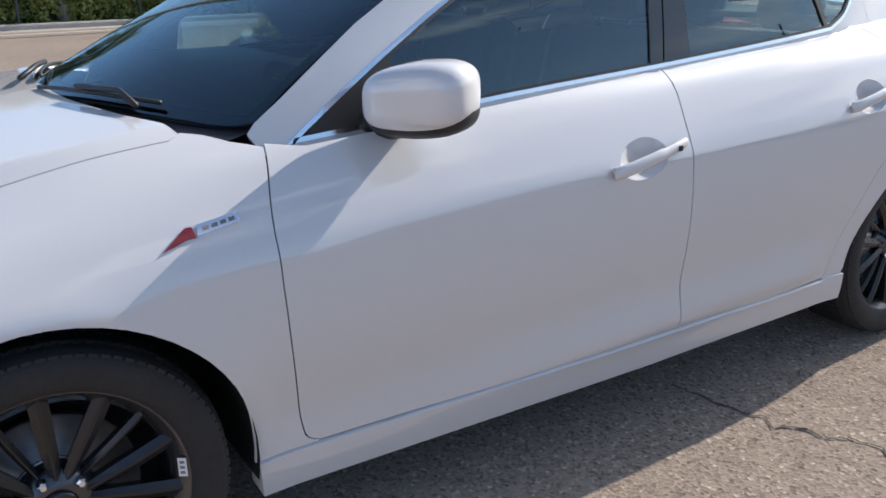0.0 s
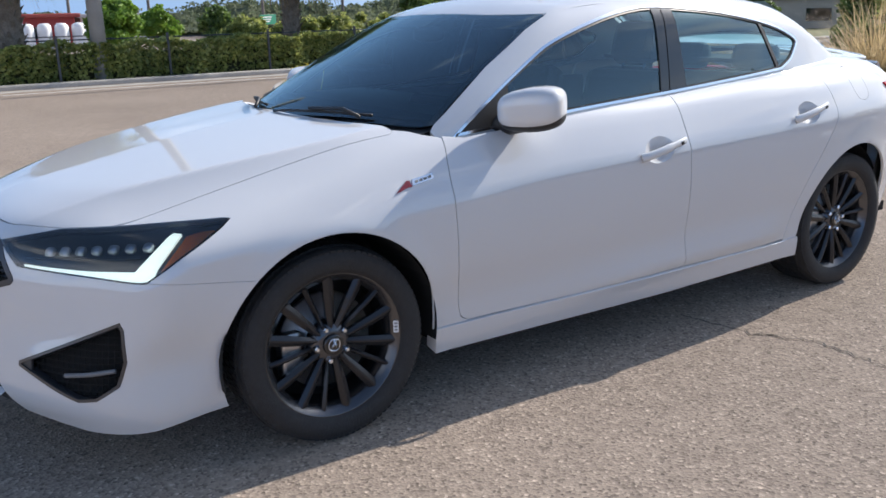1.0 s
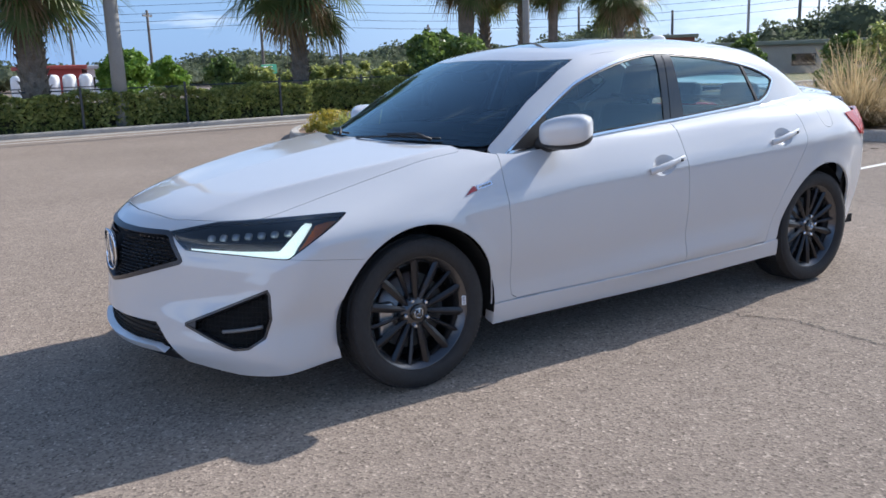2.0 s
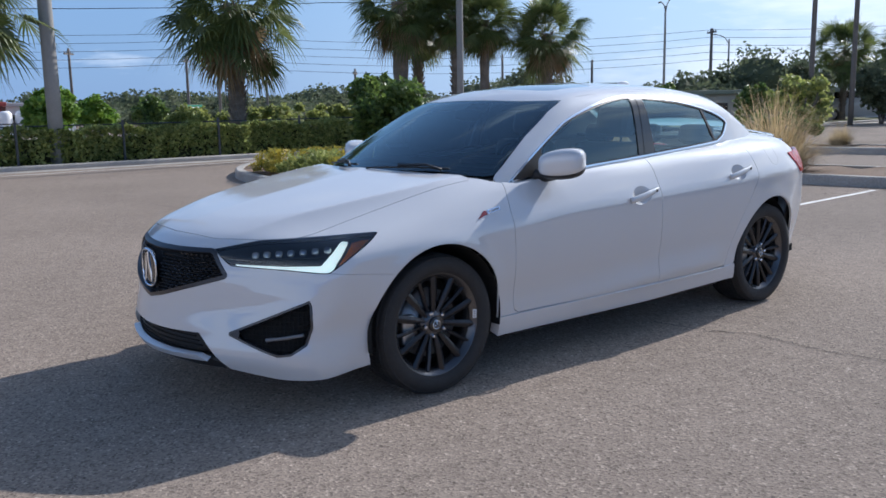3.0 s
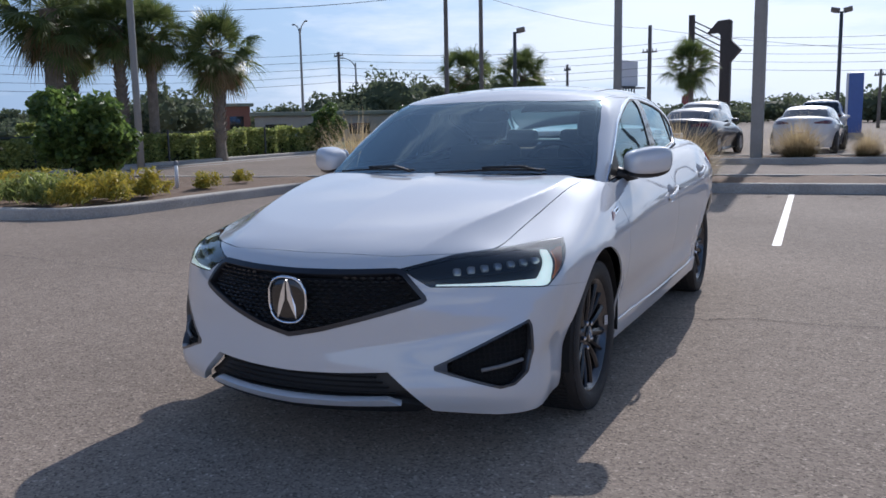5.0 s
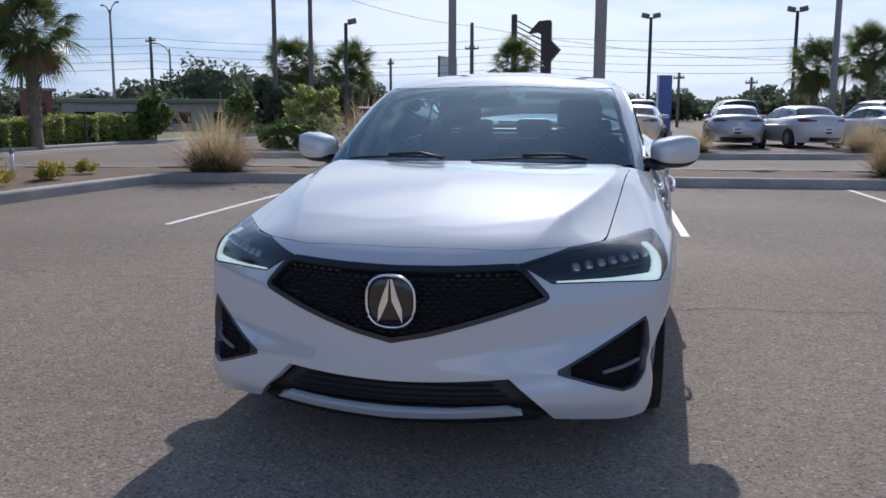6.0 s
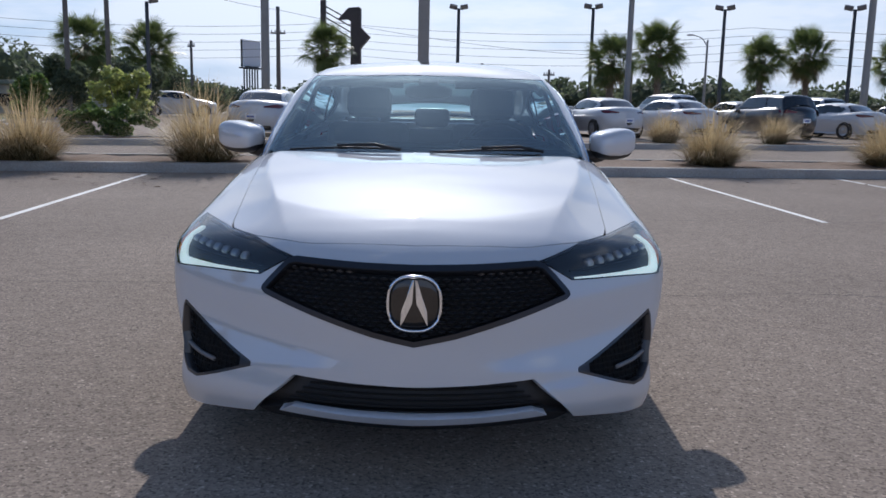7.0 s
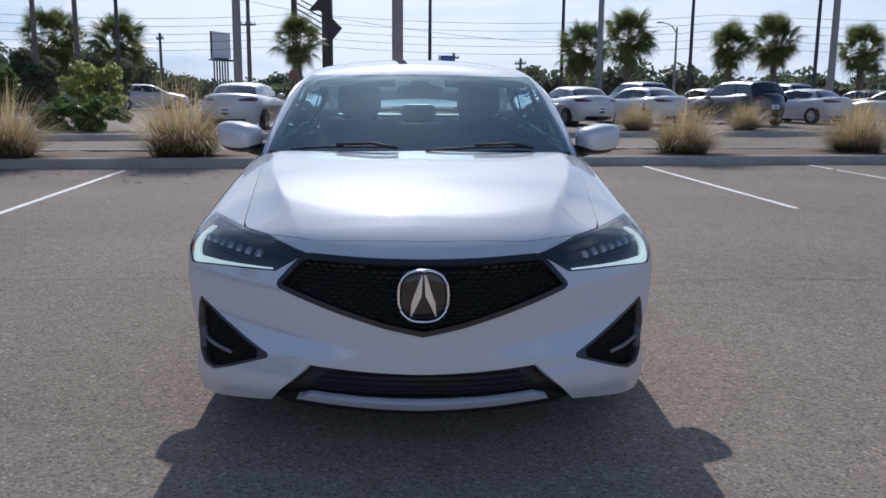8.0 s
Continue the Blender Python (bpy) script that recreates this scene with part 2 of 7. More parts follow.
def spline(*knots):
    """A smooth function through knots (x, y)."""
    xs, ys = np.array([k[0] for k in knots], float), np.array([k[1] for k in knots], float)
    ms = np.gradient(ys, xs)

    def f(v):
        v = np.asarray(v, float)
        c = np.clip(v, xs[0], xs[-1])
        i = np.clip(np.searchsorted(xs, c) - 1, 0, len(xs) - 2)
        h = xs[i + 1] - xs[i]
        t = (c - xs[i]) / h
        out = (2 * t**3 - 3 * t**2 + 1) * ys[i] + (t**3 - 2 * t**2 + t) * h * ms[i] + (3 * t**2 - 2 * t**3) * ys[i + 1] + (t**3 - t**2) * h * ms[i + 1]
        return out + np.where(v < xs[0], (v - xs[0]) * ms[0], 0) + np.where(v > xs[-1], (v - xs[-1]) * ms[-1], 0)
    return f


def step(a, b, v):
    t = np.clip((v - a) / (b - a), 0, 1)
    return t * t * (3 - 2 * t)


def smax(a, b, k):
    h = np.maximum(k - np.abs(a - b), 0) / k
    return np.maximum(a, b) + h * h * k * 0.25


def smooth_line(pts, n=8, closed=False):
    """A Catmull-Rom line through points of any dimension."""
    p = [np.array(q, float) for q in pts]
    out = []
    for i in range(len(p) - (0 if closed else 1)):
        if closed:
            a, b, c, d = p[i - 1], p[i], p[(i + 1) % len(p)], p[(i + 2) % len(p)]
        else:
            a, b, c, d = p[max(i - 1, 0)], p[i], p[i + 1], p[min(i + 2, len(p) - 1)]
        for t in np.linspace(0, 1, n, endpoint=False):
            out.append(0.5 * (2 * b + (c - a) * t + (2 * a - 5 * b + 4 * c - d) * t * t + (3 * b - a - 3 * c + d) * t**3))
    if not closed:
        out.append(p[-1])
    return out


def tube(points, radius, sides=8, closed=False, flat=1.0, up=None):
    """Vertices and faces of a tube along points; radius a number or one each; flat squeezes it along its side."""
    pts = [Vector(p) for p in points]
    n = len(pts)
    rad = radius if hasattr(radius, "__len__") else [radius] * n
    verts, faces = [], []
    for i, p in enumerate(pts):
        a, b = (pts[i - 1], pts[(i + 1) % n]) if closed else (pts[max(i - 1, 0)], pts[min(i + 1, n - 1)])
        way = (b - a).normalized()
        ref = Vector(up) if up is not None else (Vector((0, 0, 1)) if abs(way.z) < 0.95 else Vector((1, 0, 0)))
        side = way.cross(ref).normalized()
        top = side.cross(way)
        for k in range(sides):
            an = 2 * math.pi * k / sides
            verts.append(p + side * (math.cos(an) * rad[i] * flat) + top * (math.sin(an) * rad[i]))
    rings = n if closed else n - 1
    for i in range(rings):
        for k in range(sides):
            a, b = i * sides + k, i * sides + (k + 1) % sides
            c, d = ((i + 1) % n) * sides + (k + 1) % sides, ((i + 1) % n) * sides + k
            faces.append((a, b, c, d))
    if not closed:
        faces += [tuple(range(sides))[::-1], tuple(range((n - 1) * sides, n * sides))]
    return verts, faces


def tube_mesh(name, points, radius, sides=8, closed=False, flat=1.0, up=None):
    v, f = tube(points, radius, sides, closed, flat, up)
    return mesh_of(name, v, f, True)


def box(bm, size, at=(0, 0, 0), turn=None, bevel=0.0):
    m = Matrix.Translation(at) @ (turn or Matrix()) @ Matrix.Diagonal((*size, 1))
    got = bmesh.ops.create_cube(bm, size=1, matrix=m)
    if bevel:
        edges = list({e for v in got["verts"] for e in v.link_edges})
        bmesh.ops.bevel(bm, geom=edges, offset=bevel, segments=2, affect="EDGES", profile=0.5)
    return bm


def box_mesh(name, size, at=(0, 0, 0), turn=None, bevel=0.0):
    return from_bm(name, box(bmesh.new(), size, at, turn, bevel))


def lathe(name, profile, sides=32, axis="Y", smooth=True):
    """A solid turned round an axis; profile: (radius, along)."""
    verts, faces = [], []
    for r, a in profile:
        for k in range(sides):
            c, s = math.cos(2 * math.pi * k / sides) * r, math.sin(2 * math.pi * k / sides) * r
            verts.append({"Y": (c, a, s), "Z": (c, s, a), "X": (a, c, s)}[axis])
    for i in range(len(profile) - 1):
        for k in range(sides):
            a, b = i * sides + k, i * sides + (k + 1) % sides
            faces.append((a, b, b + sides, a + sides))
    me = mesh_of(name, verts, faces, smooth)
    bm = bmesh.new()
    bm.from_mesh(me)
    bmesh.ops.recalc_face_normals(bm, faces=bm.faces)
    bm.to_mesh(me)
    bm.free()
    return me


# ---- the car's surfaces: metres from the front axle, x to the rear, z up, h the distance from its middle plane ----
flank = spline((0.14, 0.785), (0.20, 0.808), (0.27, 0.824), (0.31, 0.828), (0.36, 0.832), (0.42, 0.845), (0.50, 0.866), (0.62, 0.884),
               (0.72, 0.888), (0.79, 0.882), (0.84, 0.858), (0.90, 0.822), (0.95, 0.785), (1.0, 0.73), (1.06, 0.65))
crease = spline((-0.9, 0.665), (-0.4, 0.696), (0, 0.712), (0.45, 0.735), (0.84, 0.77), (1.5, 0.79), (2.3, 0.825), (2.9, 0.84), (3.4, 0.84))
plan = spline((-0.95, 0.66), (-0.65, 0.822), (-0.4, 0.852), (0, 0.868), (0.5, 0.874), (1.5, 0.888), (2.67, 0.887), (2.9, 0.862), (3.1, 0.806), (3.3, 0.735), (3.5, 0.64))
deck = spline((-0.95, 0.695), (-0.85, 0.738), (-0.7, 0.783), (-0.45, 0.838), (-0.2, 0.885), (0.05, 0.925), (0.3, 0.96), (0.6, 0.99), (1.5, 1.02),
              (2.3, 1.07), (2.8, 1.09), (3.2, 1.07), (3.4, 1.066), (3.5, 1.04))
crown = spline((-0.8, 0.05), (-0.3, 0.045), (0.4, 0.025), (1.5, 0.03), (3.0, 0.05))
ridge = spline((-0.8, 0.385), (-0.55, 0.465), (-0.3, 0.54), (0, 0.61), (0.15, 0.63), (0.3, 0.625))
fall = spline((-0.8, 0.27), (-0.5, 0.35), (-0.3, 0.38), (0, 0.38), (0.15, 0.32), (0.3, 0.2))
beak = spline((0.16, -0.93), (0.20, -0.955), (0.25, -0.985), (0.35, -0.98), (0.45, -0.968), (0.55, -0.966), (0.62, -0.955), (0.70, -0.915), (0.75, -0.86), (0.80, -0.74))
sweep = spline((0.2, 0.50), (0.35, 0.52), (0.5, 0.60), (0.8, 0.62))
rump = spline((0.2, 3.45), (0.35, 3.58), (0.6, 3.64), (0.8, 3.60), (0.95, 3.55), (1.07, 3.42))


def body(x, h, z):
    """Below zero inside the lower body."""
    zz = z - (crease(x) - 0.79) * step(0.32, 0.68, z)
    side = plan(x) + flank(zz) - 0.888
    side = side + 0.030 * (1 - step(-0.55, -0.30, x)) * (1 - step(0.19, 0.40, z))
    low = 0.318 + 0.035 * (x - 1.2)
    side = side + 0.026 * step(0.55, 1.5, x) * (1 - step(2.0, 2.28, x)) * np.exp(-((z - low) / np.where(z > low, 0.075, 0.05)) ** 2)
    for ax in (0.0, 2.635):
        far = np.hypot(x - ax, z - 0.315)
        side = side + 0.008 * np.exp(-((far - 0.365) / 0.045) ** 2)
    fore = (1 - step(0.25, 0.55, x)) * step(-0.92, -0.72, x)
    over = (h - ridge(x)) / 0.003
    fold = 0.003 * np.where(over > 30, over, np.log1p(np.exp(np.minimum(over, 30))))
    flat_top = deck(x) + 0.013 - 0.026 * np.sqrt(h * h + 0.00006) - 0.005 * (h / 0.5) ** 2 - fall(x) * 0.62 * fold - 0.095 * fall(x) * (1 - np.exp(-fold / 0.09))
    top = (1 - fore) * (deck(x) - crown(x) * (h / 0.65) ** 2.2) + fore * flat_top
    a = smax(h - side, z - top, 0.07)
    a = smax(a, beak(z) + sweep(z) * h * h - x, 0.07)
    return smax(a, x - rump(z) + 0.66 * h * h, 0.10)


upright = spline((0.85, 0.765), (0.95, 0.745), (1.05, 0.718), (1.15, 0.685), (1.25, 0.647), (1.30, 0.622), (1.36, 0.585))
taper = spline((0.2, 0.04), (0.6, 0.012), (1.2, 0), (1.5, 0), (2.2, 0.02), (2.5, 0.05), (2.9, 0.13))
roofline = spline((0.7, 1.21), (0.95, 1.318), (1.2, 1.367), (1.5, 1.388), (1.8, 1.392), (2.1, 1.378), (2.4, 1.335), (2.7, 1.26))


def cabin(x, h, z):
    """Below zero inside the glasshouse."""
    a = smax(h - upright(z) + taper(x), z - roofline(x) + 0.05 * (h / 0.58) ** 2, 0.10)
    t = (z - 0.955) / 0.335
    a = smax(a, (0.20 + 0.70 * t - 0.05 * t * (1 - t) + (0.55 - 0.22 * t) * h * h - x) * 0.45, 0.045)
    return smax(a, (x - 2.42 - (1.345 - z) * 1.75 + 0.25 * h * h) * 0.5, 0.04)


def root(fn, lo, hi, rounds=34):
    for _ in range(rounds):
        mid = (lo + hi) / 2
        out = fn(mid) > 0
        hi, lo = np.where(out, mid, hi), np.where(out, lo, mid)
    return (lo + hi) / 2


def normals_of(field, p):
    e = 1e-4
    g = lambda q: field(q[:, 0], np.abs(q[:, 1]), q[:, 2])
    d = [(g(p + e * np.eye(3)[i]) - g(p - e * np.eye(3)[i])) for i in range(3)]
    n = np.stack(d, 1)
    return n / np.maximum(np.linalg.norm(n, axis=1, keepdims=True), 1e-12)


class View:
    """A way to lay a surface flat: flat() takes a point to the plane, lay() brings plane points back onto the surface."""
    def __init__(self, field, kind, c1=0.0, c2=0.0, scale=1.0):
        self.field, self.kind, self.c1, self.c2, self.scale = field, kind, c1, c2, scale

    def flat(self, p):
        x, h, z = p
        if self.kind == "side":
            return (x, z)
        if self.kind == "top":
            return (x, h)
        if self.kind == "front":
            return (h, z)
        if self.kind == "polar":
            return (math.atan2(h, self.c1 - x) * self.scale, z)
        return (x, math.atan2(z - self.c2, h - self.c1) * self.scale)

    def lay(self, uv, sgn):
        u, v = uv[:, 0], uv[:, 1]
        one, f = np.ones(len(u)), self.field
        if self.kind == "side":
            h = root(lambda r: f(u, r, v), 0 * one, 1.3 * one)
            return np.stack([u, sgn * h, v], 1)
        if self.kind == "top":
            z = root(lambda r: f(u, np.abs(v), r), 0.3 * one, 1.7 * one)
            return np.stack([u, sgn * v, z], 1)
        if self.kind == "front":
            r = root(lambda r: f(1.7 - r, np.abs(u), v), 0 * one, 3 * one)
            return np.stack([1.7 - r, sgn * u, v], 1)
        if self.kind == "polar":
            a = u / self.scale
            r = root(lambda r: f(self.c1 - r * np.cos(a), np.abs(r * np.sin(a)), v), 0.2 * one, 1.6 * one)
            return np.stack([self.c1 - r * np.cos(a), sgn * r * np.sin(a), v], 1)
        a = v / self.scale
        r = root(lambda r: f(u, np.abs(self.c1 + r * np.cos(a)), self.c2 + r * np.sin(a)), 0.02 * one, 1.0 * one)
        return np.stack([u, sgn * (self.c1 + r * np.cos(a)), self.c2 + r * np.sin(a)], 1)


SIDE, TOP = View(body, "side"), View(body, "top")
NOSE = View(body, "polar", 0.0, 0.0, 0.9)
TAIL = View(lambda x, h, z: body(2.6 - x, h, z), "polar", 0.0, 0.0, 0.9)
WING = View(body, "round", 0.40, 0.45, 0.45)
C_SIDE, C_TOP, C_FRONT = View(cabin, "side"), View(cabin, "top"), View(cabin, "front")
C_RAIL = View(cabin, "round", 0.25, 0.95, 0.4)


def resample(poly, length):
    out = []
    for a, b in zip(poly, poly[1:] + poly[:1]):
        a, b = np.array(a, float), np.array(b, float)
        n = max(1, int(np.ceil(np.linalg.norm(b - a) / length)))
        out += [a + (b - a) * i / n for i in range(n) if np.linalg.norm(b - a) > 1e-6]
    return np.array(out)


def inset(poly, d):
    """The closed line moved inwards by d."""
    if d == 0:
        return poly
    p, q = np.roll(poly, 1, 0), np.roll(poly, -1, 0)
    area = np.sum(poly[:, 0] * q[:, 1] - q[:, 0] * poly[:, 1])
    a, b = poly - p, q - poly
    a /= np.maximum(np.linalg.norm(a, axis=1, keepdims=True), 1e-9)
    b /= np.maximum(np.linalg.norm(b, axis=1, keepdims=True), 1e-9)
    na, nb = np.stack([-a[:, 1], a[:, 0]], 1), np.stack([-b[:, 1], b[:, 0]], 1)
    n = na + nb
    n /= np.maximum(np.sum(n * n, axis=1, keepdims=True) / 2, 0.35)
    return poly + np.sign(area) * n * d


def within(pts, poly):
    x, y = pts[:, 0][:, None], pts[:, 1][:, None]
    x1, y1 = poly[:, 0][None], poly[:, 1][None]
    x2, y2 = np.roll(poly, -1, 0)[:, 0][None], np.roll(poly, -1, 0)[:, 1][None]
    dy = np.where(y2 == y1, 1e-12, y2 - y1)
    cross = ((y1 > y) != (y2 > y)) & (x < (x2 - x1) * (y - y1) / dy + x1)
    return cross.sum(1) % 2 == 1


def near_line(pts, poly):
    a, b = poly[None], np.roll(poly, -1, 0)[None]
    d = b - a
    t = np.clip(((pts[:, None] - a) * d).sum(2) / np.maximum((d * d).sum(2), 1e-12), 0, 1)
    return np.linalg.norm(pts[:, None] - a - d * t[..., None], axis=2).min(1)


def sheet(name, outline, view, mat, parent, holes=(), gap=0.0018, grid=0.03, lift=0.0, flange=0.012, sgn=-1, label="", hole_gap=0.0):
    """A panel cut out of a smooth surface: outline and holes lie in the view's plane; lift raises it (a number or a function of plane points)."""
    from_line = inset(resample(outline, grid), gap)
    rings = [from_line] + [inset(resample(h, grid), -hole_gap) for h in holes]
    lo, hi = from_line.min(0), from_line.max(0)
    gx, gy = np.meshgrid(np.arange(lo[0], hi[0], grid), np.arange(lo[1], hi[1], grid))
    pts = np.stack([gx.ravel(), gy.ravel()], 1)
    ok = within(pts, from_line)
    for r in rings:
        ok &= near_line(pts, r) > grid * 0.45
    for r in rings[1:]:
        ok &= ~within(pts, r)
    pts = pts[ok]
    coords, edges, at = [], [], 0
    for r in rings:
        coords += [Vector(q) for q in r]
        edges += [(at + i, at + (i + 1) % len(r)) for i in range(len(r))]
        at += len(r)
    coords += [Vector(q) for q in pts]
    v2, _, faces, *_ = delaunay(coords, edges, [], 0, 1e-6)
    uv = np.array([tuple(v) for v in v2])
    tri = np.array([f for f in faces if len(f) == 3])
    mid = uv[tri].mean(1)
    keep = within(mid, from_line)
    for r in rings[1:]:
        keep &= ~within(mid, r)
    tri = tri[keep]
    p = view.lay(uv, sgn)
    n = normals_of(view.field, p)
    if view.kind == "polar" and view is TAIL:
        p, n = p * [-1, 1, 1] + [2.6, 0, 0], n * [-1, 1, 1]
    p = p + n * (lift(uv)[:, None] if callable(lift) else lift)
    fn = np.cross(p[tri[:, 1]] - p[tri[:, 0]], p[tri[:, 2]] - p[tri[:, 0]])
    wrong = (fn * n[tri[:, 0]]).sum(1) < 0
    tri[wrong] = tri[wrong][:, ::-1]
    verts, norms, quads = [tuple(q) for q in p], [tuple(q) for q in n], [tuple(int(i) for i in t) for t in tri]
    if callable(lift):
        acc = np.zeros_like(p)
        fn = np.cross(p[tri[:, 1]] - p[tri[:, 0]], p[tri[:, 2]] - p[tri[:, 0]])
        for k in range(3):
            np.add.at(acc, tri[:, k], fn)
        norms = [tuple(q) for q in acc / np.maximum(np.linalg.norm(acc, axis=1, keepdims=True), 1e-12)]
    if flange:
        seen = {}
        for t in quads:
            for a, b in ((t[0], t[1]), (t[1], t[2]), (t[2], t[0])):
                seen[(a, b)] = 1
        for a, b in [e for e in seen if (e[1], e[0]) not in seen]:
            A, B, la, lb = p[a], p[b], p[a] - n[a] * flange, p[b] - n[b] * flange
            out = np.cross(B - A, n[a])
            out = out / max(np.linalg.norm(out), 1e-9)
            k = len(verts)
            verts += [tuple(A), tuple(B), tuple(lb), tuple(la)]
            soft = out * 0.9 + n[a] * 0.45
            norms += [tuple(soft), tuple(soft), tuple(out), tuple(out)]
            quads.append((k + 1, k, k + 3, k + 2))
    me = mesh_of(name, verts, quads, True)
    me.normals_split_custom_set_from_vertices(norms)
    return part(name, me, mat, parent, label)


def on(view, *points):
    return [view.flat(p) for p in points]


def bend(*points, n=8):
    return [tuple(p) for p in smooth_line(points, n)]


def clip_half(poly, a, b):
    """The part of a closed line that lies to the left of the way from a to b."""
    out = []
    side = lambda p: (b[0] - a[0]) * (p[1] - a[1]) - (b[1] - a[1]) * (p[0] - a[0])
    for p, q in zip(poly, poly[1:] + poly[:1]):
        sp, sq = side(p), side(q)
        if sp >= 0:
            out.append(tuple(p))
        if (sp >= 0) != (sq >= 0):
            t = sp / (sp - sq)
            out.append((p[0] + (q[0] - p[0]) * t, p[1] + (q[1] - p[1]) * t))
    return out


def arch(cx, a0, a1, r=0.362, cz=0.320, n=22):
    return [(cx + r * math.cos(radians(a)), cz + r * math.sin(radians(a))) for a in np.linspace(a0, a1, n)]


def egg(cx, cz, a, b, turn=0.0, n=28, power=2.0):
    out = []
    for k in range(n):
        t = 2 * math.pi * k / n
        c, s = math.cos(t), math.sin(t)
        u, v = a * math.copysign(abs(c) ** (2 / power), c), b * math.copysign(abs(s) ** (2 / power), s)
        out.append((cx + u * math.cos(turn) - v * math.sin(turn), cz + u * math.sin(turn) + v * math.cos(turn)))
    return out


def superellipsoid(name, size, power=2.6, nu=28, nv=18, shape=None):
    verts, faces = [], []
    pw = lambda c: math.copysign(abs(c) ** (2 / power), c)
    for i in range(nv + 1):
        lat = -math.pi / 2 + math.pi * i / nv
        for k in range(nu):
            lon = 2 * math.pi * k / nu
            v = Vector((pw(math.cos(lat)) * pw(math.cos(lon)) * size[0], pw(math.cos(lat)) * pw(math.sin(lon)) * size[1], pw(math.sin(lat)) * size[2]))
            verts.append(shape(v) if shape else v)
    for i in range(nv):
        for k in range(nu):
            a, b = i * nu + k, i * nu + (k + 1) % nu
            faces.append((a, b, b + nu, a + nu))
    return mesh_of(name, verts, faces, True)


# ---- wheels ----
def blade(name, inner, outer, widths, y0, y1, depth):
    """A wheel spoke along +x, ridge outwards (-y); widths: half its width at even steps from the hub to the rim."""
    v = []
    n = len(widths)
    for i, w in enumerate(widths):
        t = i / (n - 1)
        r = inner + (outer - inner) * t
        y = y0 + (y1 - y0) * t - 0.005 * math.sin(math.pi * t)
        v += [(r, y + depth, w * 0.75), (r, y + 0.007, w), (r, y, w * 0.2), (r, y, -w * 0.2), (r, y + 0.007, -w), (r, y + depth, -w * 0.75)]
    f = []
    for i in range(n - 1):
        for k in range(6):
            a, b = i * 6 + k, i * 6 + (k + 1) % 6
            f.append((a, b, b + 6, a + 6))
    f += [tuple(range(6)), tuple(range(6 * n - 6, 6 * n))[::-1]]
    me = mesh_of(name, v, f)
    bm = bmesh.new()
    bm.from_mesh(me)
    bmesh.ops.recalc_face_normals(bm, faces=bm.faces)
    bm.to_mesh(me)
    bm.free()
    return me


def tread_mesh():
    """Sipes and blocks round the tyre's shoulder."""
    verts, faces = [], []
    for k in range(90):
        for y in (-0.088, -0.045, 0.0, 0.045, 0.088):
            a = 2 * math.pi * (k + (0.5 if y in (-0.045, 0.045) else 0)) / 90
            b = a + 2 * math.pi / 90 * 0.72
            w = 0.019
            base = len(verts)
            for an in (a, b):
                for yy in (y - w, y + w):
                    for r in (0.305, 0.3155 - 0.55 * max(0, abs(yy) - 0.075) ** 1.3 * 6):
                        verts.append((math.cos(an) * r, yy, math.sin(an) * r))
            q = [base + i for i in range(8)]
            faces += [(q[1], q[3], q[7], q[5]), (q[0], q[1], q[5], q[4]), (q[2], q[6], q[7], q[3]), (q[0], q[2], q[3], q[1]), (q[4], q[5], q[7], q[6])]
    return mesh_of("tread", verts, faces)


WHEEL_MESHES = {}


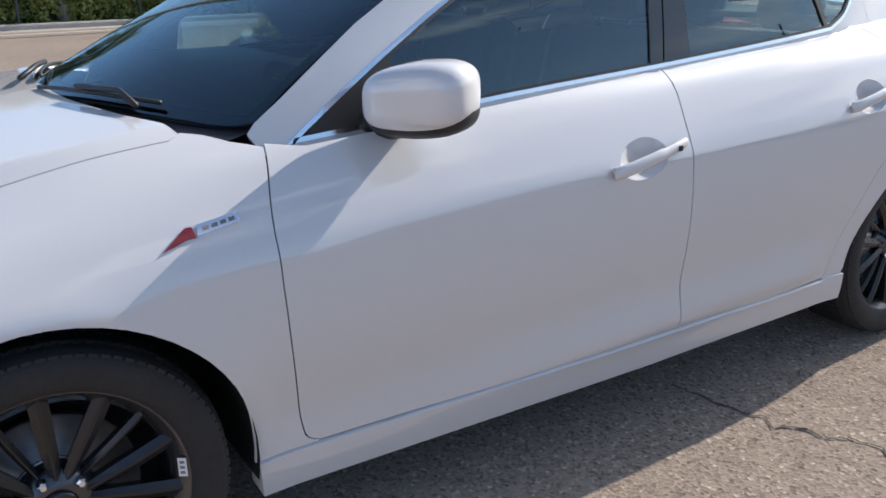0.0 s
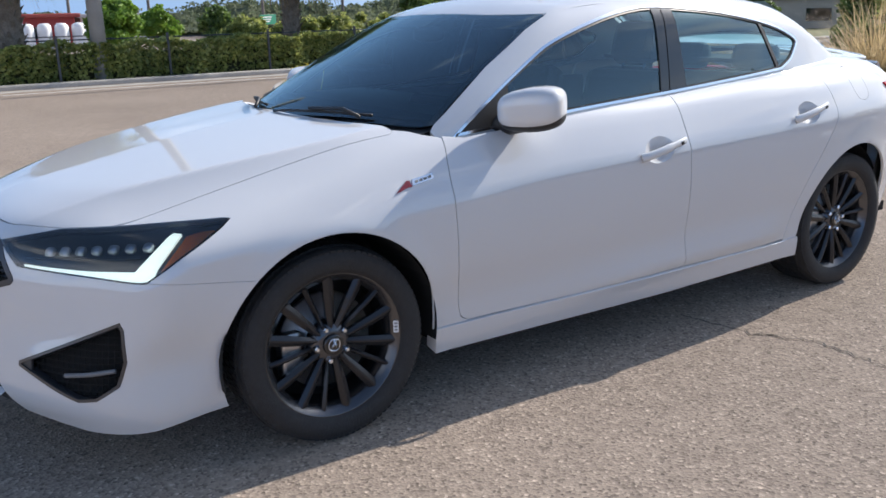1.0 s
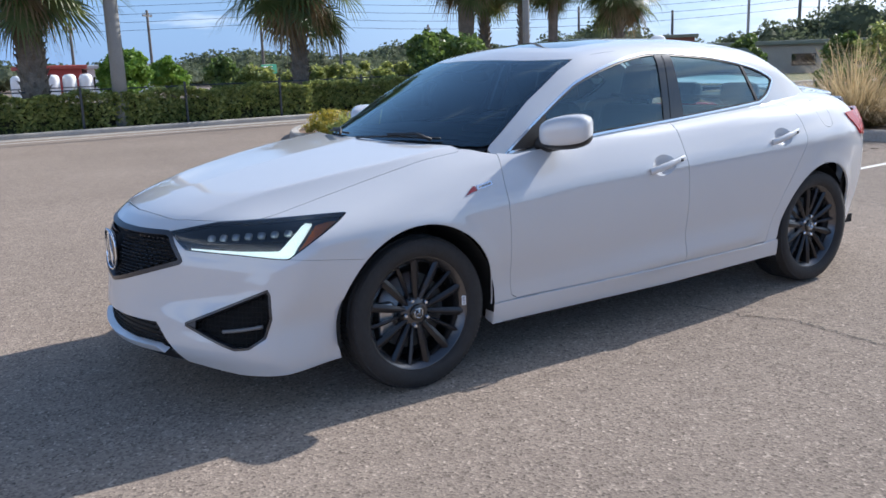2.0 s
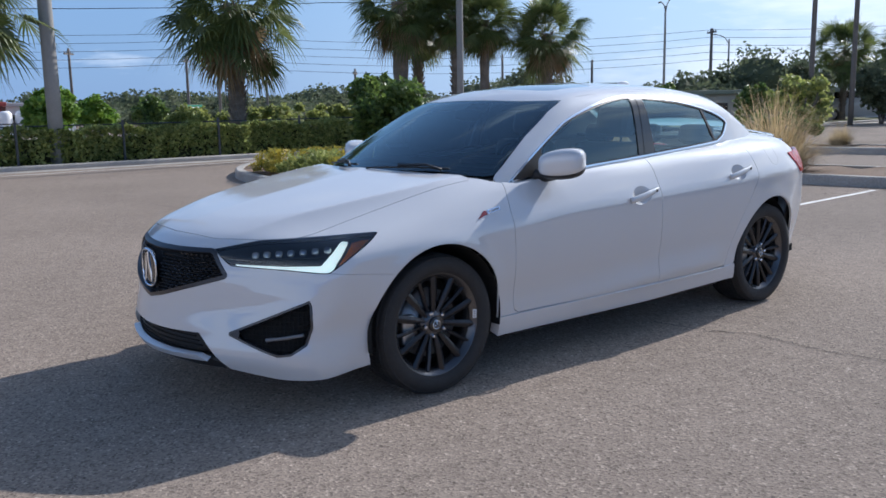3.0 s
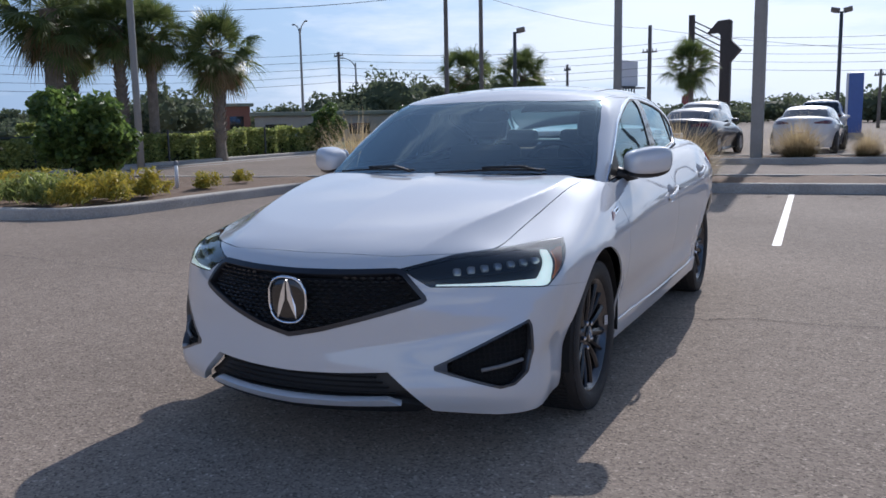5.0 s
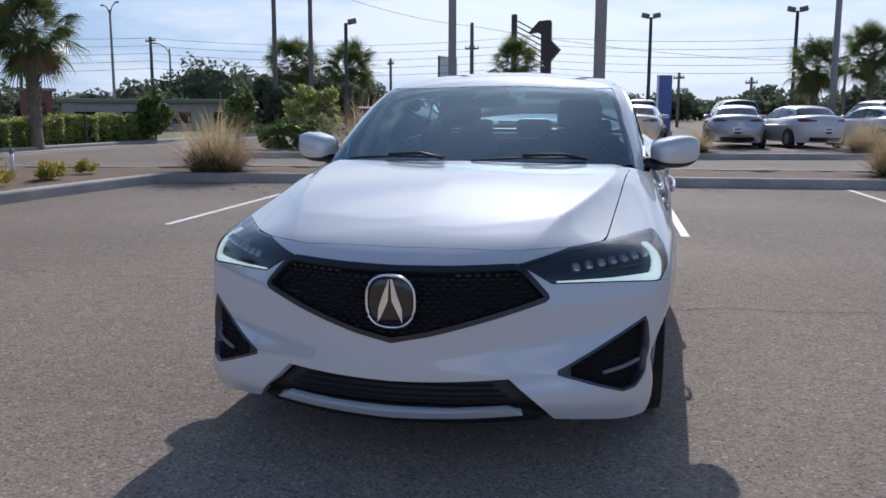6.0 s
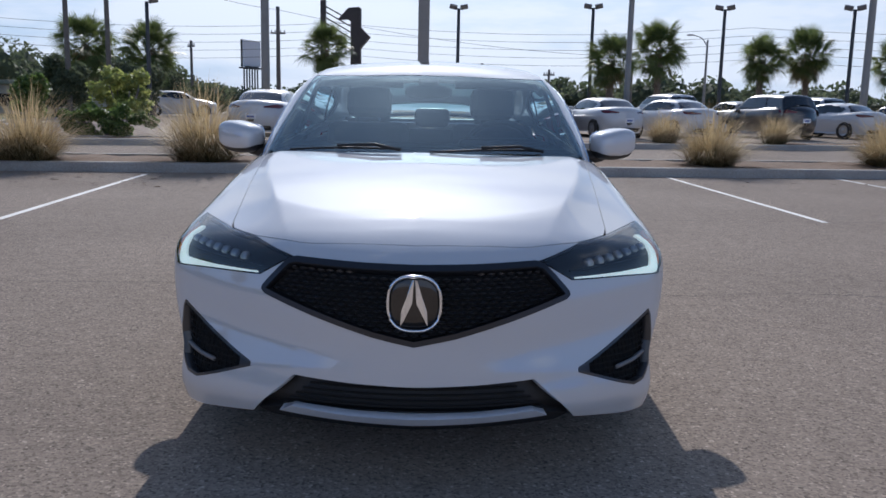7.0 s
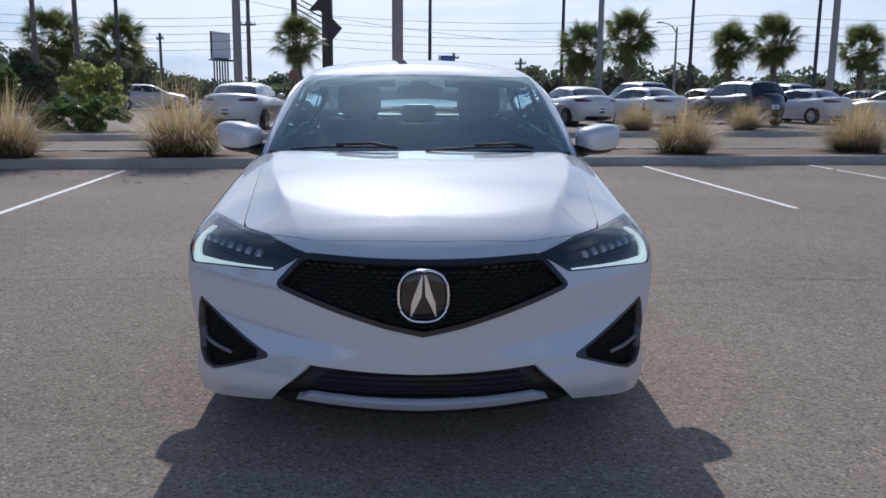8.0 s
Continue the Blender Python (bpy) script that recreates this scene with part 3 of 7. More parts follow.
def wheel(parent, at, right=False, spin=0.0, name="wheel"):
    M = WHEEL_MESHES
    if not M:
        M["tyre"] = lathe("tyre", [(0.226, -0.085), (0.234, -0.102), (0.250, -0.112), (0.275, -0.1145), (0.296, -0.110), (0.307, -0.098), (0.311, -0.085), (0.312, 0),
                                   (0.311, 0.085), (0.307, 0.098), (0.296, 0.110), (0.275, 0.1145), (0.250, 0.112), (0.234, 0.102), (0.226, 0.085)], 72)
        M["tread"] = tread_mesh()
        M["rim"] = lathe("rim", [(0.205, 0.09), (0.2, 0.0), (0.202, -0.062), (0.207, -0.076), (0.227, -0.093), (0.2325, -0.098), (0.2365, -0.094), (0.232, -0.086)], 72)
        M["hub"] = lathe("hub", [(0.076, -0.02), (0.070, -0.052), (0.058, -0.066), (0.044, -0.072), (0.036, -0.074), (0.0, -0.074)], 40)
        M["wide"] = blade("spoke", 0.0, 0.176, (0.0085, 0.0120, 0.0150, 0.0165, 0.0170, 0.0170), -0.068, -0.086, 0.03)
        M["slim"] = blade("spoke", 0.0, 0.151, (0.0060, 0.0074, 0.0084, 0.0088, 0.0090, 0.0090), -0.060, -0.086, 0.028)
        M["cap"] = lathe("centre_cap", [(0.034, -0.076), (0.033, -0.083), (0.029, -0.085), (0.0, -0.085)], 32)
        M["ring"] = tube_mesh("cap_emblem", [(0.019 * math.copysign(abs(math.cos(a)) ** 0.8, math.cos(a)), -0.086, 0.019 * math.copysign(abs(math.sin(a)) ** 0.8, math.sin(a)))
                                             for a in np.linspace(0, 2 * math.pi, 24, endpoint=False)], 0.0022, 6, True)
        M["stroke"] = blade("cap_stroke", -0.016, 0.016, (0.0036, 0.0022, 0.0008), -0.087, -0.087, 0.002)
        M["nut"] = lathe("lug_nut", [(0.0, -0.083), (0.006, -0.083), (0.0095, -0.079), (0.0105, -0.066), (0.0105, -0.05)], 6, smooth=False)
        M["disc"] = lathe("brake_disc", [(0.06, -0.01), (0.075, -0.032), (0.075, -0.022), (0.155, -0.022), (0.155, 0.0), (0.06, 0.0)], 48)
        M["back"] = lathe("dust_shield", [(0.0, 0.03), (0.205, 0.03), (0.205, 0.045)], 32)
    root_ob = empty(name, pose(*at, 0, 0, 180 if right else 0) @ pose(0, 0, 0, 0, spin, 0))
    root_ob.parent = parent
    part("tyre", M["tyre"], RUBBER, root_ob, "black rubber tyre")
    part("tread", M["tread"], RUBBER, root_ob)
    part("rim", M["rim"], RIM, root_ob, "dark grey alloy rim")
    part("hub", M["hub"], RIM, root_ob)
    part("dust_shield", M["back"], LINER, root_ob)
    part("brake_disc", M["disc"], STEEL, root_ob, "steel brake disc")
    for k in range(5):
        for a0, r0, a1, r1, key in ((10, 0.044, 14.5, 0.216, "wide"), (-10, 0.044, -14.5, 0.216, "wide"), (36, 0.064, 36, 0.214, "slim")):
            a0, a1 = radians(72 * k + 18 + a0), radians(72 * k + 18 + a1)
            p0, p1 = (r0 * math.cos(a0), r0 * math.sin(a0)), (r1 * math.cos(a1), r1 * math.sin(a1))
            way = -math.degrees(math.atan2(p1[1] - p0[1], p1[0] - p0[0]))
            part("spoke", M[key], SPOKE, root_ob, "", pose(p0[0], 0, p0[1], 0, way, 0))
        part("lug_nut", M["nut"], CHROME, root_ob, "chrome lug nut", pose(0.055 * math.cos(radians(72 * k + 54)), 0, 0.055 * math.sin(radians(72 * k + 54))))
    part("centre_cap", M["cap"], GLOSS_BLACK, root_ob, "black centre cap")
    part("cap_emblem", M["ring"], CHROME, root_ob)
    for a in (62, 118):
        part("cap_stroke", M["stroke"], CHROME, root_ob, "", pose(0, 0, 0, 0, a, 0) @ pose(0, 0, 0.004 if a < 90 else -0.004))
    cal = box_mesh("brake_calliper", (0.07, 0.06, 0.15), (0.125, -0.02, 0.02), None, 0.012)
    part("brake_calliper", cal, STEEL, root_ob, "", pose(0, 0, 0, 0, 180 - spin, 0))
    if at[0] == 0.0:
        sticker = part("rim_sticker", box_mesh("rim_sticker", (0.017, 0.0012, 0.040), (0, 0, 0), None, 0.0004), PALE, root_ob, "small white paper sticker",
                       pose(0, 0, 0, 0, -spin, 0) @ pose(0.2175, -0.0935, 0.014, 0, 0, -32))
        for dz in (-0.011, 0.0, 0.011):
            part("print_bar", box_mesh("print_bar", (0.009, 0.0006, 0.006), (0, -0.0009, dz)), GREY_TRIM, sticker)
    return root_ob


# ---- the white sedan ----
FRONT_CUT = bend((0.458, 0.915), (0.430, 0.80), (0.426, 0.70), (0.437, 0.55), (0.455, 0.42), (0.468, 0.335), (0.480, 0.302), (0.510, 0.2865))
SPLIT_CUT = bend((1.530, 0.985), (1.506, 0.826), (1.522, 0.567), (1.535, 0.42), (1.548, 0.290))
REAR_CUT = bend((2.405, 1.033), (2.436, 0.94), (2.432, 0.82), (2.355, 0.70), (2.262, 0.55), (2.205, 0.40), (2.18, 0.300))
BELT = bend((0.535, 0.905), (1.03, 0.942), (1.6, 0.975), (2.25, 1.017), (2.405, 1.033))
DOOR_LOW = [(0.505, 0.283), (1.545, 0.285), (2.19, 0.293)]
DAYLIGHT = bend((2.28, 1.022), (2.37, 1.06), (2.45, 1.13), n=6)[:-1] + bend((2.45, 1.13), (2.42, 1.165), (2.25, 1.222), (1.93, 1.278), (1.60, 1.305), (1.42, 1.297), (1.21, 1.257),
                                                                          (1.0, 1.196), (0.885, 1.143), (0.72, 1.047), (0.572, 0.950), (0.507, 0.902), n=6)[:-1] + bend((0.507, 0.902), (1.03, 0.944), (1.6, 0.978), (2.28, 1.022), n=6)[:-1]


def exact(view, line, length=0.025):
    """Points of the surface along a line of the view's plane, as (x, h, z)."""
    pts = []
    for a, b in zip(line, line[1:]):
        a, b = np.array(a, float), np.array(b, float)
        n = max(1, int(np.ceil(np.linalg.norm(b - a) / length)))
        pts += [a + (b - a) * i / n for i in range(n)]
    pts.append(np.array(line[-1], float))
    return [(float(p[0]), abs(float(p[1])), float(p[2])) for p in view.lay(np.array(pts), 1)]


def by_x(line, a, b):
    return [p for p in line if a < p[0] < b]


def build_sedan():
    car = empty("sedan", None, "pearl white sedan with dark alloy wheels parked on the asphalt", "car", "", "")
    # lines that panels share
    head_in, head_low, head_v, head_tip, hood_c = (-0.816, 0.369, 0.702), (-0.791, 0.469, 0.640), (-0.520, 0.784, 0.619), (-0.281, 0.777, 0.757), (-0.700, 0.524, 0.738)
    lamp_low = exact(NOSE, bend(*on(NOSE, head_in, head_low), n=1) + bend(*on(NOSE, head_low, (-0.66, 0.655, 0.630), (-0.545, 0.765, 0.618), head_v), n=4))
    lamp_rear = exact(NOSE, on(NOSE, head_v, (-0.42, 0.79, 0.68), (-0.31, 0.782, 0.738), head_tip))
    lamp_top = exact(NOSE, bend(*on(NOSE, head_tip, (-0.31, 0.768, 0.759), (-0.45, 0.70, 0.752), (-0.60, 0.61, 0.744), hood_c), n=5))
    lamp_in = exact(NOSE, on(NOSE, hood_c, (-0.76, 0.455, 0.722), head_in))
    seam = exact(SIDE, [(lamp_low[-1][0], lamp_low[-1][2]), (-0.40, 0.603), arch(0, 133, 200)[0]])
    nose_edge = exact(TOP, bend((-0.838, 0.0), (-0.822, 0.18), (-0.785, 0.36), (lamp_in[0][0], lamp_in[0][1]), n=5))
    wing_edge = bend((-0.50, 0.632), (-0.15, 0.655), (0.15, 0.672), (0.30, 0.684), n=6)
    top_fore = [p for p in lamp_top[::-1] if p[0] < -0.56]
    top_aft = [p for p in lamp_top[::-1] if p[0] >= -0.56]
    # hood, symmetric across the middle
    half = [(p[0], p[1]) for p in nose_edge[:-1]] + [(p[0], p[1]) for p in top_fore] + wing_edge + bend((0.325, 0.672), (0.312, 0.62), (0.26, 0.45), (0.215, 0.2), (0.205, 0.0), n=5)
    hood = half + [(x, -y) for x, y in half[::-1][1:-1]]
    sheet("hood", hood, TOP, PAINT, car, grid=0.013, gap=0.0032, flange=0.007, label="white painted hood")
    # front bumper with its openings
    left = on(NOSE, *nose_edge[:-1], *lamp_in, *lamp_low[1:], *seam[1:], *exact(SIDE, arch(0, 133, 200)[1:]))
    left += on(NOSE, (-0.36, 0.81, 0.196), (-0.55, 0.775, 0.178), (-0.72, 0.69, 0.186), (-0.862, 0.509, 0.216), (-0.885, 0.351, 0.356), (-0.95, 0.18, 0.349), (-0.98, 0.0, 0.345))
    full = left + [(-u, v) for u, v in left[::-1][1:-1]]
    g_half = on(NOSE, (-0.93, 0.0, 0.697), (-0.92, 0.18, 0.699), (-0.85, 0.372, 0.704), (-0.842, 0.40, 0.695), (-0.829, 0.474, 0.612), (-0.829, 0.478, 0.598), (-0.835, 0.465, 0.586), (-0.95, 0.12, 0.487), (-0.96, 0.0, 0.462))
    grille = g_half + [(-u, v) for u, v in g_half[::-1][1:-1]]
    fog = on(NOSE, (-0.623, 0.780, 0.512), (-0.612, 0.785, 0.49)) + on(NOSE, (-0.61, 0.785, 0.40), (-0.63, 0.768, 0.33), (-0.68, 0.73, 0.292), (-0.725, 0.695, 0.286), (-0.77, 0.63, 0.31), (-0.842, 0.503, 0.359), (-0.842, 0.503, 0.374), (-0.75, 0.66, 0.445))
    fog_r = [(-u, v) for u, v in fog[::-1]]
    bumper = sheet("front_bumper", full, NOSE, PAINT, car, holes=(grille, fog, fog_r), grid=0.026, gap=0.0004, flange=0.03, label="white painted front bumper")
    # grille: frame, dark back, lozenge mesh, emblem
    unit = empty("grille", None)
    unit.parent = car
    inner = [tuple(p) for p in inset(resample(grille, 0.03), 0.017)]
    sheet("grille_frame", grille, NOSE, GUNMETAL, unit, holes=(inner,), gap=0.001, lift=0.002, flange=0.03, grid=0.02, label="gunmetal grille surround")
    sheet("grille_back", grille, NOSE, LINER, unit, gap=0.0, lift=-0.028, flange=0, grid=0.04)
    inn = np.array(inner)
    loz_v, loz_f = [], []
    for r in range(17):
        for c in range(-17, 18):
            u, v = (c + (0.5 if r % 2 else 0)) * 0.030, 0.465 + r * 0.0142
            tips = np.array([(u - 0.0125, v), (u, v - 0.0042), (u + 0.0125, v), (u, v + 0.0042)])
            if within(tips, inn).all() and np.hypot(u / 0.075, (v - 0.585) / 0.09) > 1:
                p3 = NOSE.lay(tips, -1)
                nn = normals_of(body, p3)
                k = len(loz_v)
                for q, m in zip(p3, nn):
                    loz_v += [tuple(q - m * 0.012), tuple(q - m * 0.026)]
                c3 = p3.mean(0) - nn.mean(0) * 0.006
                loz_v.append(tuple(c3))
                for i in range(4):
                    a, b = k + 2 * i, k + 2 * ((i + 1) % 4)
                    loz_f += [(a, a + 1, b + 1, b), (a, b, k + 8)]
    mesh_part = part("grille_mesh", mesh_of("grille_mesh", loz_v, loz_f), GRILLE_BLACK, unit, "black lozenge grille mesh")
    tagged(mesh_part, kind="stuff")
    ex, ez = -0.970, 0.594
    ring = [(ex + 0.10 * abs(math.cos(a)) ** 2 * 0.05, 0.077 * math.copysign(abs(math.cos(a)) ** 0.78, math.cos(a)), ez + 0.081 * math.copysign(abs(math.sin(a)) ** 0.78, math.sin(a)))
            for a in np.linspace(0, 2 * math.pi, 48, endpoint=False)]
    part("emblem_ring", tube_mesh("emblem_ring", ring, 0.0050, 8, True), CHROME, unit, "chrome emblem ring")
    plate = superellipsoid("emblem_plate", (0.012, 0.073, 0.077), 2.8)
    part("emblem_plate", plate, GLOSS_BLACK, unit, "", pose(ex + 0.012, 0, ez))
    for s in (-1, 1):
        v = [(0.002, 0.072), (0.008, 0.068), (0.022, 0.022), (0.037, -0.020), (0.040, -0.066), (0.031, -0.052), (0.006, 0.002)]
        n = len(v)
        v = [(ex + (0.0 if i % 2 else -0.004), s * y, ez + z) for i, (y, z) in enumerate(v)]
        v += [(ex + 0.012, y, z) for _, y, z in v]
        f = [tuple(range(n))[:: -s], tuple(range(n, 2 * n))[::s]] + [(i, (i + 1) % n, (i + 1) % n + n, i + n)[:: -s] for i in range(n)]
        part("emblem_stroke", mesh_of("emblem_stroke", v, f), CHROME, unit, "chrome emblem stroke")
    # lower intake
    low = empty("lower_intake", None)
    low.parent = car
    cut = on(NOSE, (-0.98, 0.0, 0.348), (-0.95, 0.18, 0.352), (-0.885, 0.351, 0.359), (-0.862, 0.509, 0.219), (-0.87, 0.45, 0.215), (-0.95, 0.22, 0.205), (-0.97, 0.0, 0.203))
    cut = cut + [(-u, v) for u, v in cut[::-1][1:-1]]
    sheet("intake_back", cut, NOSE, BLACK, low, gap=0.0, lift=-0.045, flange=0, grid=0.04, label="black lower intake")
    for k in range(5):
        zz = 0.262 + 0.017 * k
        w = 0.37 - 0.02 * k
        line = NOSE.lay(np.array([(a, zz) for a in np.linspace(-w, w, 24)]), -1) + np.array([0.03, 0, 0])
        part("intake_bar", tube_mesh("intake_bar", line, 0.004, 6), LINER, low)
    lip = on(NOSE, (-0.98, 0.0, 0.251), (-0.95, 0.2, 0.255), (-0.91, 0.36, 0.264), (-0.899, 0.405, 0.242), (-0.95, 0.2, 0.234), (-0.98, 0.0, 0.228))
    lip = lip + [(-u, v) for u, v in lip[::-1][1:-1]]
    sheet("lip_strip", lip, NOSE, SATIN, low, gap=0.0, lift=0.004, flange=0.03, grid=0.02, label="silver front lip strip")
    sheet("apron", on(NOSE, (-0.97, 0.0, 0.226), (-0.9, 0.40, 0.236), (-0.862, 0.50, 0.214), (-0.86, 0.45, 0.196), (-0.96, 0.0, 0.186)) + [(-u, v) for u, v in on(NOSE, (-0.86, 0.45, 0.196), (-0.862, 0.50, 0.214), (-0.9, 0.40, 0.236))],
          NOSE, BLACK, low, gap=0.0, lift=-0.02, flange=0.05, grid=0.03)
    # roof and windscreen
    ws = bend((0.0, 0.952), (0.25, 0.951), (0.50, 0.944), (0.66, 0.936), (0.703, 0.944), n=5) + bend((0.690, 0.985), (0.645, 1.12), (0.600, 1.24), (0.572, 1.284), n=4) + bend((0.545, 1.292), (0.3, 1.300), (0.0, 1.303), n=5)
    ws_full = ws + [(-y, z) for y, z in ws[::-1][1:-1]]
    sheet("windscreen_edge", ws_full, C_FRONT, GLOSS_BLACK, car, holes=([tuple(p) for p in inset(resample(ws_full, 0.03), 0.022)],), gap=0.001, lift=-0.004, flange=0, grid=0.03)
    glass_ob = sheet("windscreen", ws_full, C_FRONT, SHIELD, car, gap=0.003, lift=-0.001, flange=0, grid=0.035, label="clear laminated windscreen")
    rf = bend((0.925, 0.0), (0.945, 0.3), (1.005, 0.50), (1.055, 0.568), n=5) + bend((1.5, 0.575), (2.0, 0.560), (2.42, 0.510), n=5) + bend((2.40, 0.45), (2.44, 0.2), (2.45, 0.0), n=4)
    roof = rf + [(x, -y) for x, y in rf[::-1][1:-1]]
    sun_pane = egg(1.33, 0.0, 0.21, 0.40, 0, 40, 5.0)
    sheet("roof", roof, C_TOP, PAINT, car, holes=(sun_pane,), grid=0.035, gap=0.002, label="white painted roof")
    sheet("sunroof", sun_pane, C_TOP, ROOF_GLASS, car, gap=0.004, lift=-0.001, grid=0.04, label="dark glass sunroof")
    # the rear window lies on the slope behind the roof
    bw, bf = [], []
    for i in range(9):
        for k in range(13):
            z = 1.315 - 0.215 * i / 8
            y = (-0.5 - 0.09 * i / 8) * (1 - k / 6)
            bw.append((2.425 + (1.345 - z) * 1.75 - 0.25 * y * y - 0.008, y, z))
    for i in range(8):
        for k in range(12):
            a = i * 13 + k
            bf.append((a, a + 13, a + 14, a + 1))
    part("rear_window", mesh_of("rear_window", bw, bf, True), SHIELD, car, "tinted rear window")
    # both flanks
    for sgn in (-1, 1):
        fender = on(WING, (0.458, 0.76, 0.915)) + on(WING, (0.40, 0.735, 0.935), (0.36, 0.70, 0.950), (0.325, 0.676, 0.955))
        fender += on(WING, *exact(TOP, wing_edge[::-1]), *top_aft, *lamp_rear[::-1][1:], *seam[1:], *exact(SIDE, arch(0, 133, -5.5))[1:])
        fender += on(WING, *exact(SIDE, [(0.365, 0.2855), (0.44, 0.2845), (0.504, 0.2842)] + FRONT_CUT[::-1][1:-1]))
        sheet("fender", fender, WING, PAINT, car, grid=0.02, gap=0.0009, flange=0.008, sgn=sgn, label="white painted front fender")
        door_f = FRONT_CUT[::-1] + by_x(BELT, 0.47, 1.52) + SPLIT_CUT + [(1.0, 0.285)]
        hole_f = egg(1.345, 0.788, 0.078, 0.047, 0.12)
        sheet("front_door", door_f, SIDE, PAINT, car, holes=(hole_f,), sgn=sgn, gap=0.0024, flange=0.007, label="white painted front door")
        door_r = SPLIT_CUT[::-1] + by_x(BELT, 1.54, 2.40) + REAR_CUT + [(1.9, 0.29)]
        hole_r = egg(2.235, 0.852, 0.074, 0.045, 0.12)
        sheet("rear_door", door_r, SIDE, PAINT, car, holes=(hole_r,), sgn=sgn, gap=0.0024, flange=0.007, label="white painted rear door")
        for cx, cz, hole in ((1.345, 0.788, hole_f), (2.235, 0.852, hole_r)):
            fit_r = lambda uv, cx=cx, cz=cz: -0.024 * np.clip(1 - ((uv[:, 0] - cx) / 0.080) ** 2 - ((uv[:, 1] - cz) / 0.050) ** 2, 0, 1) ** 1.3
            handle = empty("door_handle", None, "white door handle over a shallow recess")
            handle.parent = car
            sheet("recess", hole, SIDE, PAINT, handle, gap=0.0, lift=fit_r, flange=0, grid=0.009, sgn=sgn)
            line = np.array([(cx - 0.105, cz - 0.020), (cx - 0.075, cz - 0.013), (cx, cz + 0.002), (cx + 0.08, cz + 0.018), (cx + 0.135, cz + 0.024)])
            p3 = SIDE.lay(line, sgn) + np.array([[0, sgn * d, 0] for d in (0.006, 0.017, 0.024, 0.022, 0.008)])
            part("grip", tube_mesh("grip", smooth_line(p3, 5), [0.016] * 8 + [0.0165] * 5 + [0.013] * 8, 10, flat=0.55), PAINT, handle, "white handle grip")
            part("key_pad", box_mesh("key_pad", (0.014, 0.004, 0.014), tuple(p3[3] + np.array([0.015, sgn * 0.007, 0])), None, 0.002), BLACK, handle)
        quarter = REAR_CUT[::-1] + [(2.50, 1.048), (2.75, 1.062), (2.97, 1.04), (3.01, 0.99), (3.06, 0.91), (3.18, 0.79), (3.175, 0.64), (3.10, 0.50), (3.04, 0.30)] \
            + arch(2.635, 0, 166, n=26) + [(2.273, 0.32), (2.225, 0.205), (2.17, 0.21)]
        fuel = egg(2.68, 0.945, 0.058, 0.072, 0, 28, 2.8)
        sheet("quarter_panel", quarter, SIDE, PAINT, car, holes=(fuel,) if sgn < 0 else (), sgn=sgn, gap=0.0016, grid=0.028, label="white painted rear quarter panel")
        if sgn < 0:
            sheet("fuel_door", fuel, SIDE, PAINT, car, gap=0.0018, sgn=sgn, label="white fuel filler door")
        sill = [(0.378, 0.190), (0.366, 0.2835), (0.489, 0.2825)] + [(1.0, 0.2835), (1.545, 0.284), (2.18, 0.2915), (2.225, 0.300)] + [(2.272, 0.30), (2.287, 0.21), (1.5, 0.185)]
        sheet("side_skirt", sill, SIDE, PAINT, car, sgn=sgn, gap=0.0012, lift=0.006, flange=0.05, grid=0.024, label="white side skirt")
        # rear corner of the bumper and tail lamp
        corner = on(TAIL, (-0.70, 0.74, 0.52), (-0.70, 0.74, 0.62), (-0.72, 0.72, 0.78), (-0.9, 0.5, 0.80), (-1.03, 0.0, 0.80), (-1.03, 0.0, 0.25), (-0.8, 0.6, 0.24), (-0.44, 0.80, 0.26))
        tail_c = [(TAIL.flat((2.6 - x, h, z))) for x, h, z in ((3.03, 0.86, 0.30), (3.10, 0.84, 0.50), (3.19, 0.80, 0.64), (3.20, 0.78, 0.795), (3.30, 0.66, 0.80), (3.62, 0.0, 0.82), (3.6, 0.0, 0.25), (3.4, 0.62, 0.235), (3.1, 0.82, 0.25))]
        sheet("rear_bumper", tail_c, TAIL, PAINT, car, sgn=sgn, gap=0.001, grid=0.04, flange=0.02, label="white rear bumper")
        lamp = [(TAIL.flat((2.6 - x, h, z))) for x, h, z in ((2.90, 0.80, 0.935), (2.93, 0.81, 0.90), (3.04, 0.81, 0.805), (3.32, 0.62, 0.785), (3.45, 0.40, 0.83), (3.42, 0.40, 0.93), (3.22, 0.62, 0.950))]
        sheet("tail_lamp", lamp, TAIL, TAIL_RED, car, sgn=sgn, gap=0.002, lift=0.007, grid=0.03, flange=0.02, label="red tail lamp")
        # glasshouse side with its opening
        edge = on(C_RAIL, (0.44, 0.72, 0.925), (0.46, 0.706, 0.945), (0.52, 0.692, 0.985), (0.72, 0.647, 1.12), (0.93, 0.602, 1.24), (1.045, 0.574, 1.287), (1.06, 0.572, 1.30), (1.5, 0.577, 1.338), (2.0, 0.562, 1.33), (2.42, 0.512, 1.29),
                  (2.62, 0.545, 1.18), (2.80, 0.58, 1.085), (2.86, 0.60, 1.04), (2.60, 0.66, 1.02), (2.43, 0.70, 1.02), (2.25, 0.72, 1.0), (1.6, 0.745, 0.958), (1.03, 0.745, 0.925), (0.6, 0.745, 0.89), (0.46, 0.745, 0.885))
        day = []
        for x, z in DAYLIGHT:
            hh = float(C_SIDE.lay(np.array([(x, z)]), 1)[0, 1])
            day.append(C_RAIL.flat((x, hh, z)))
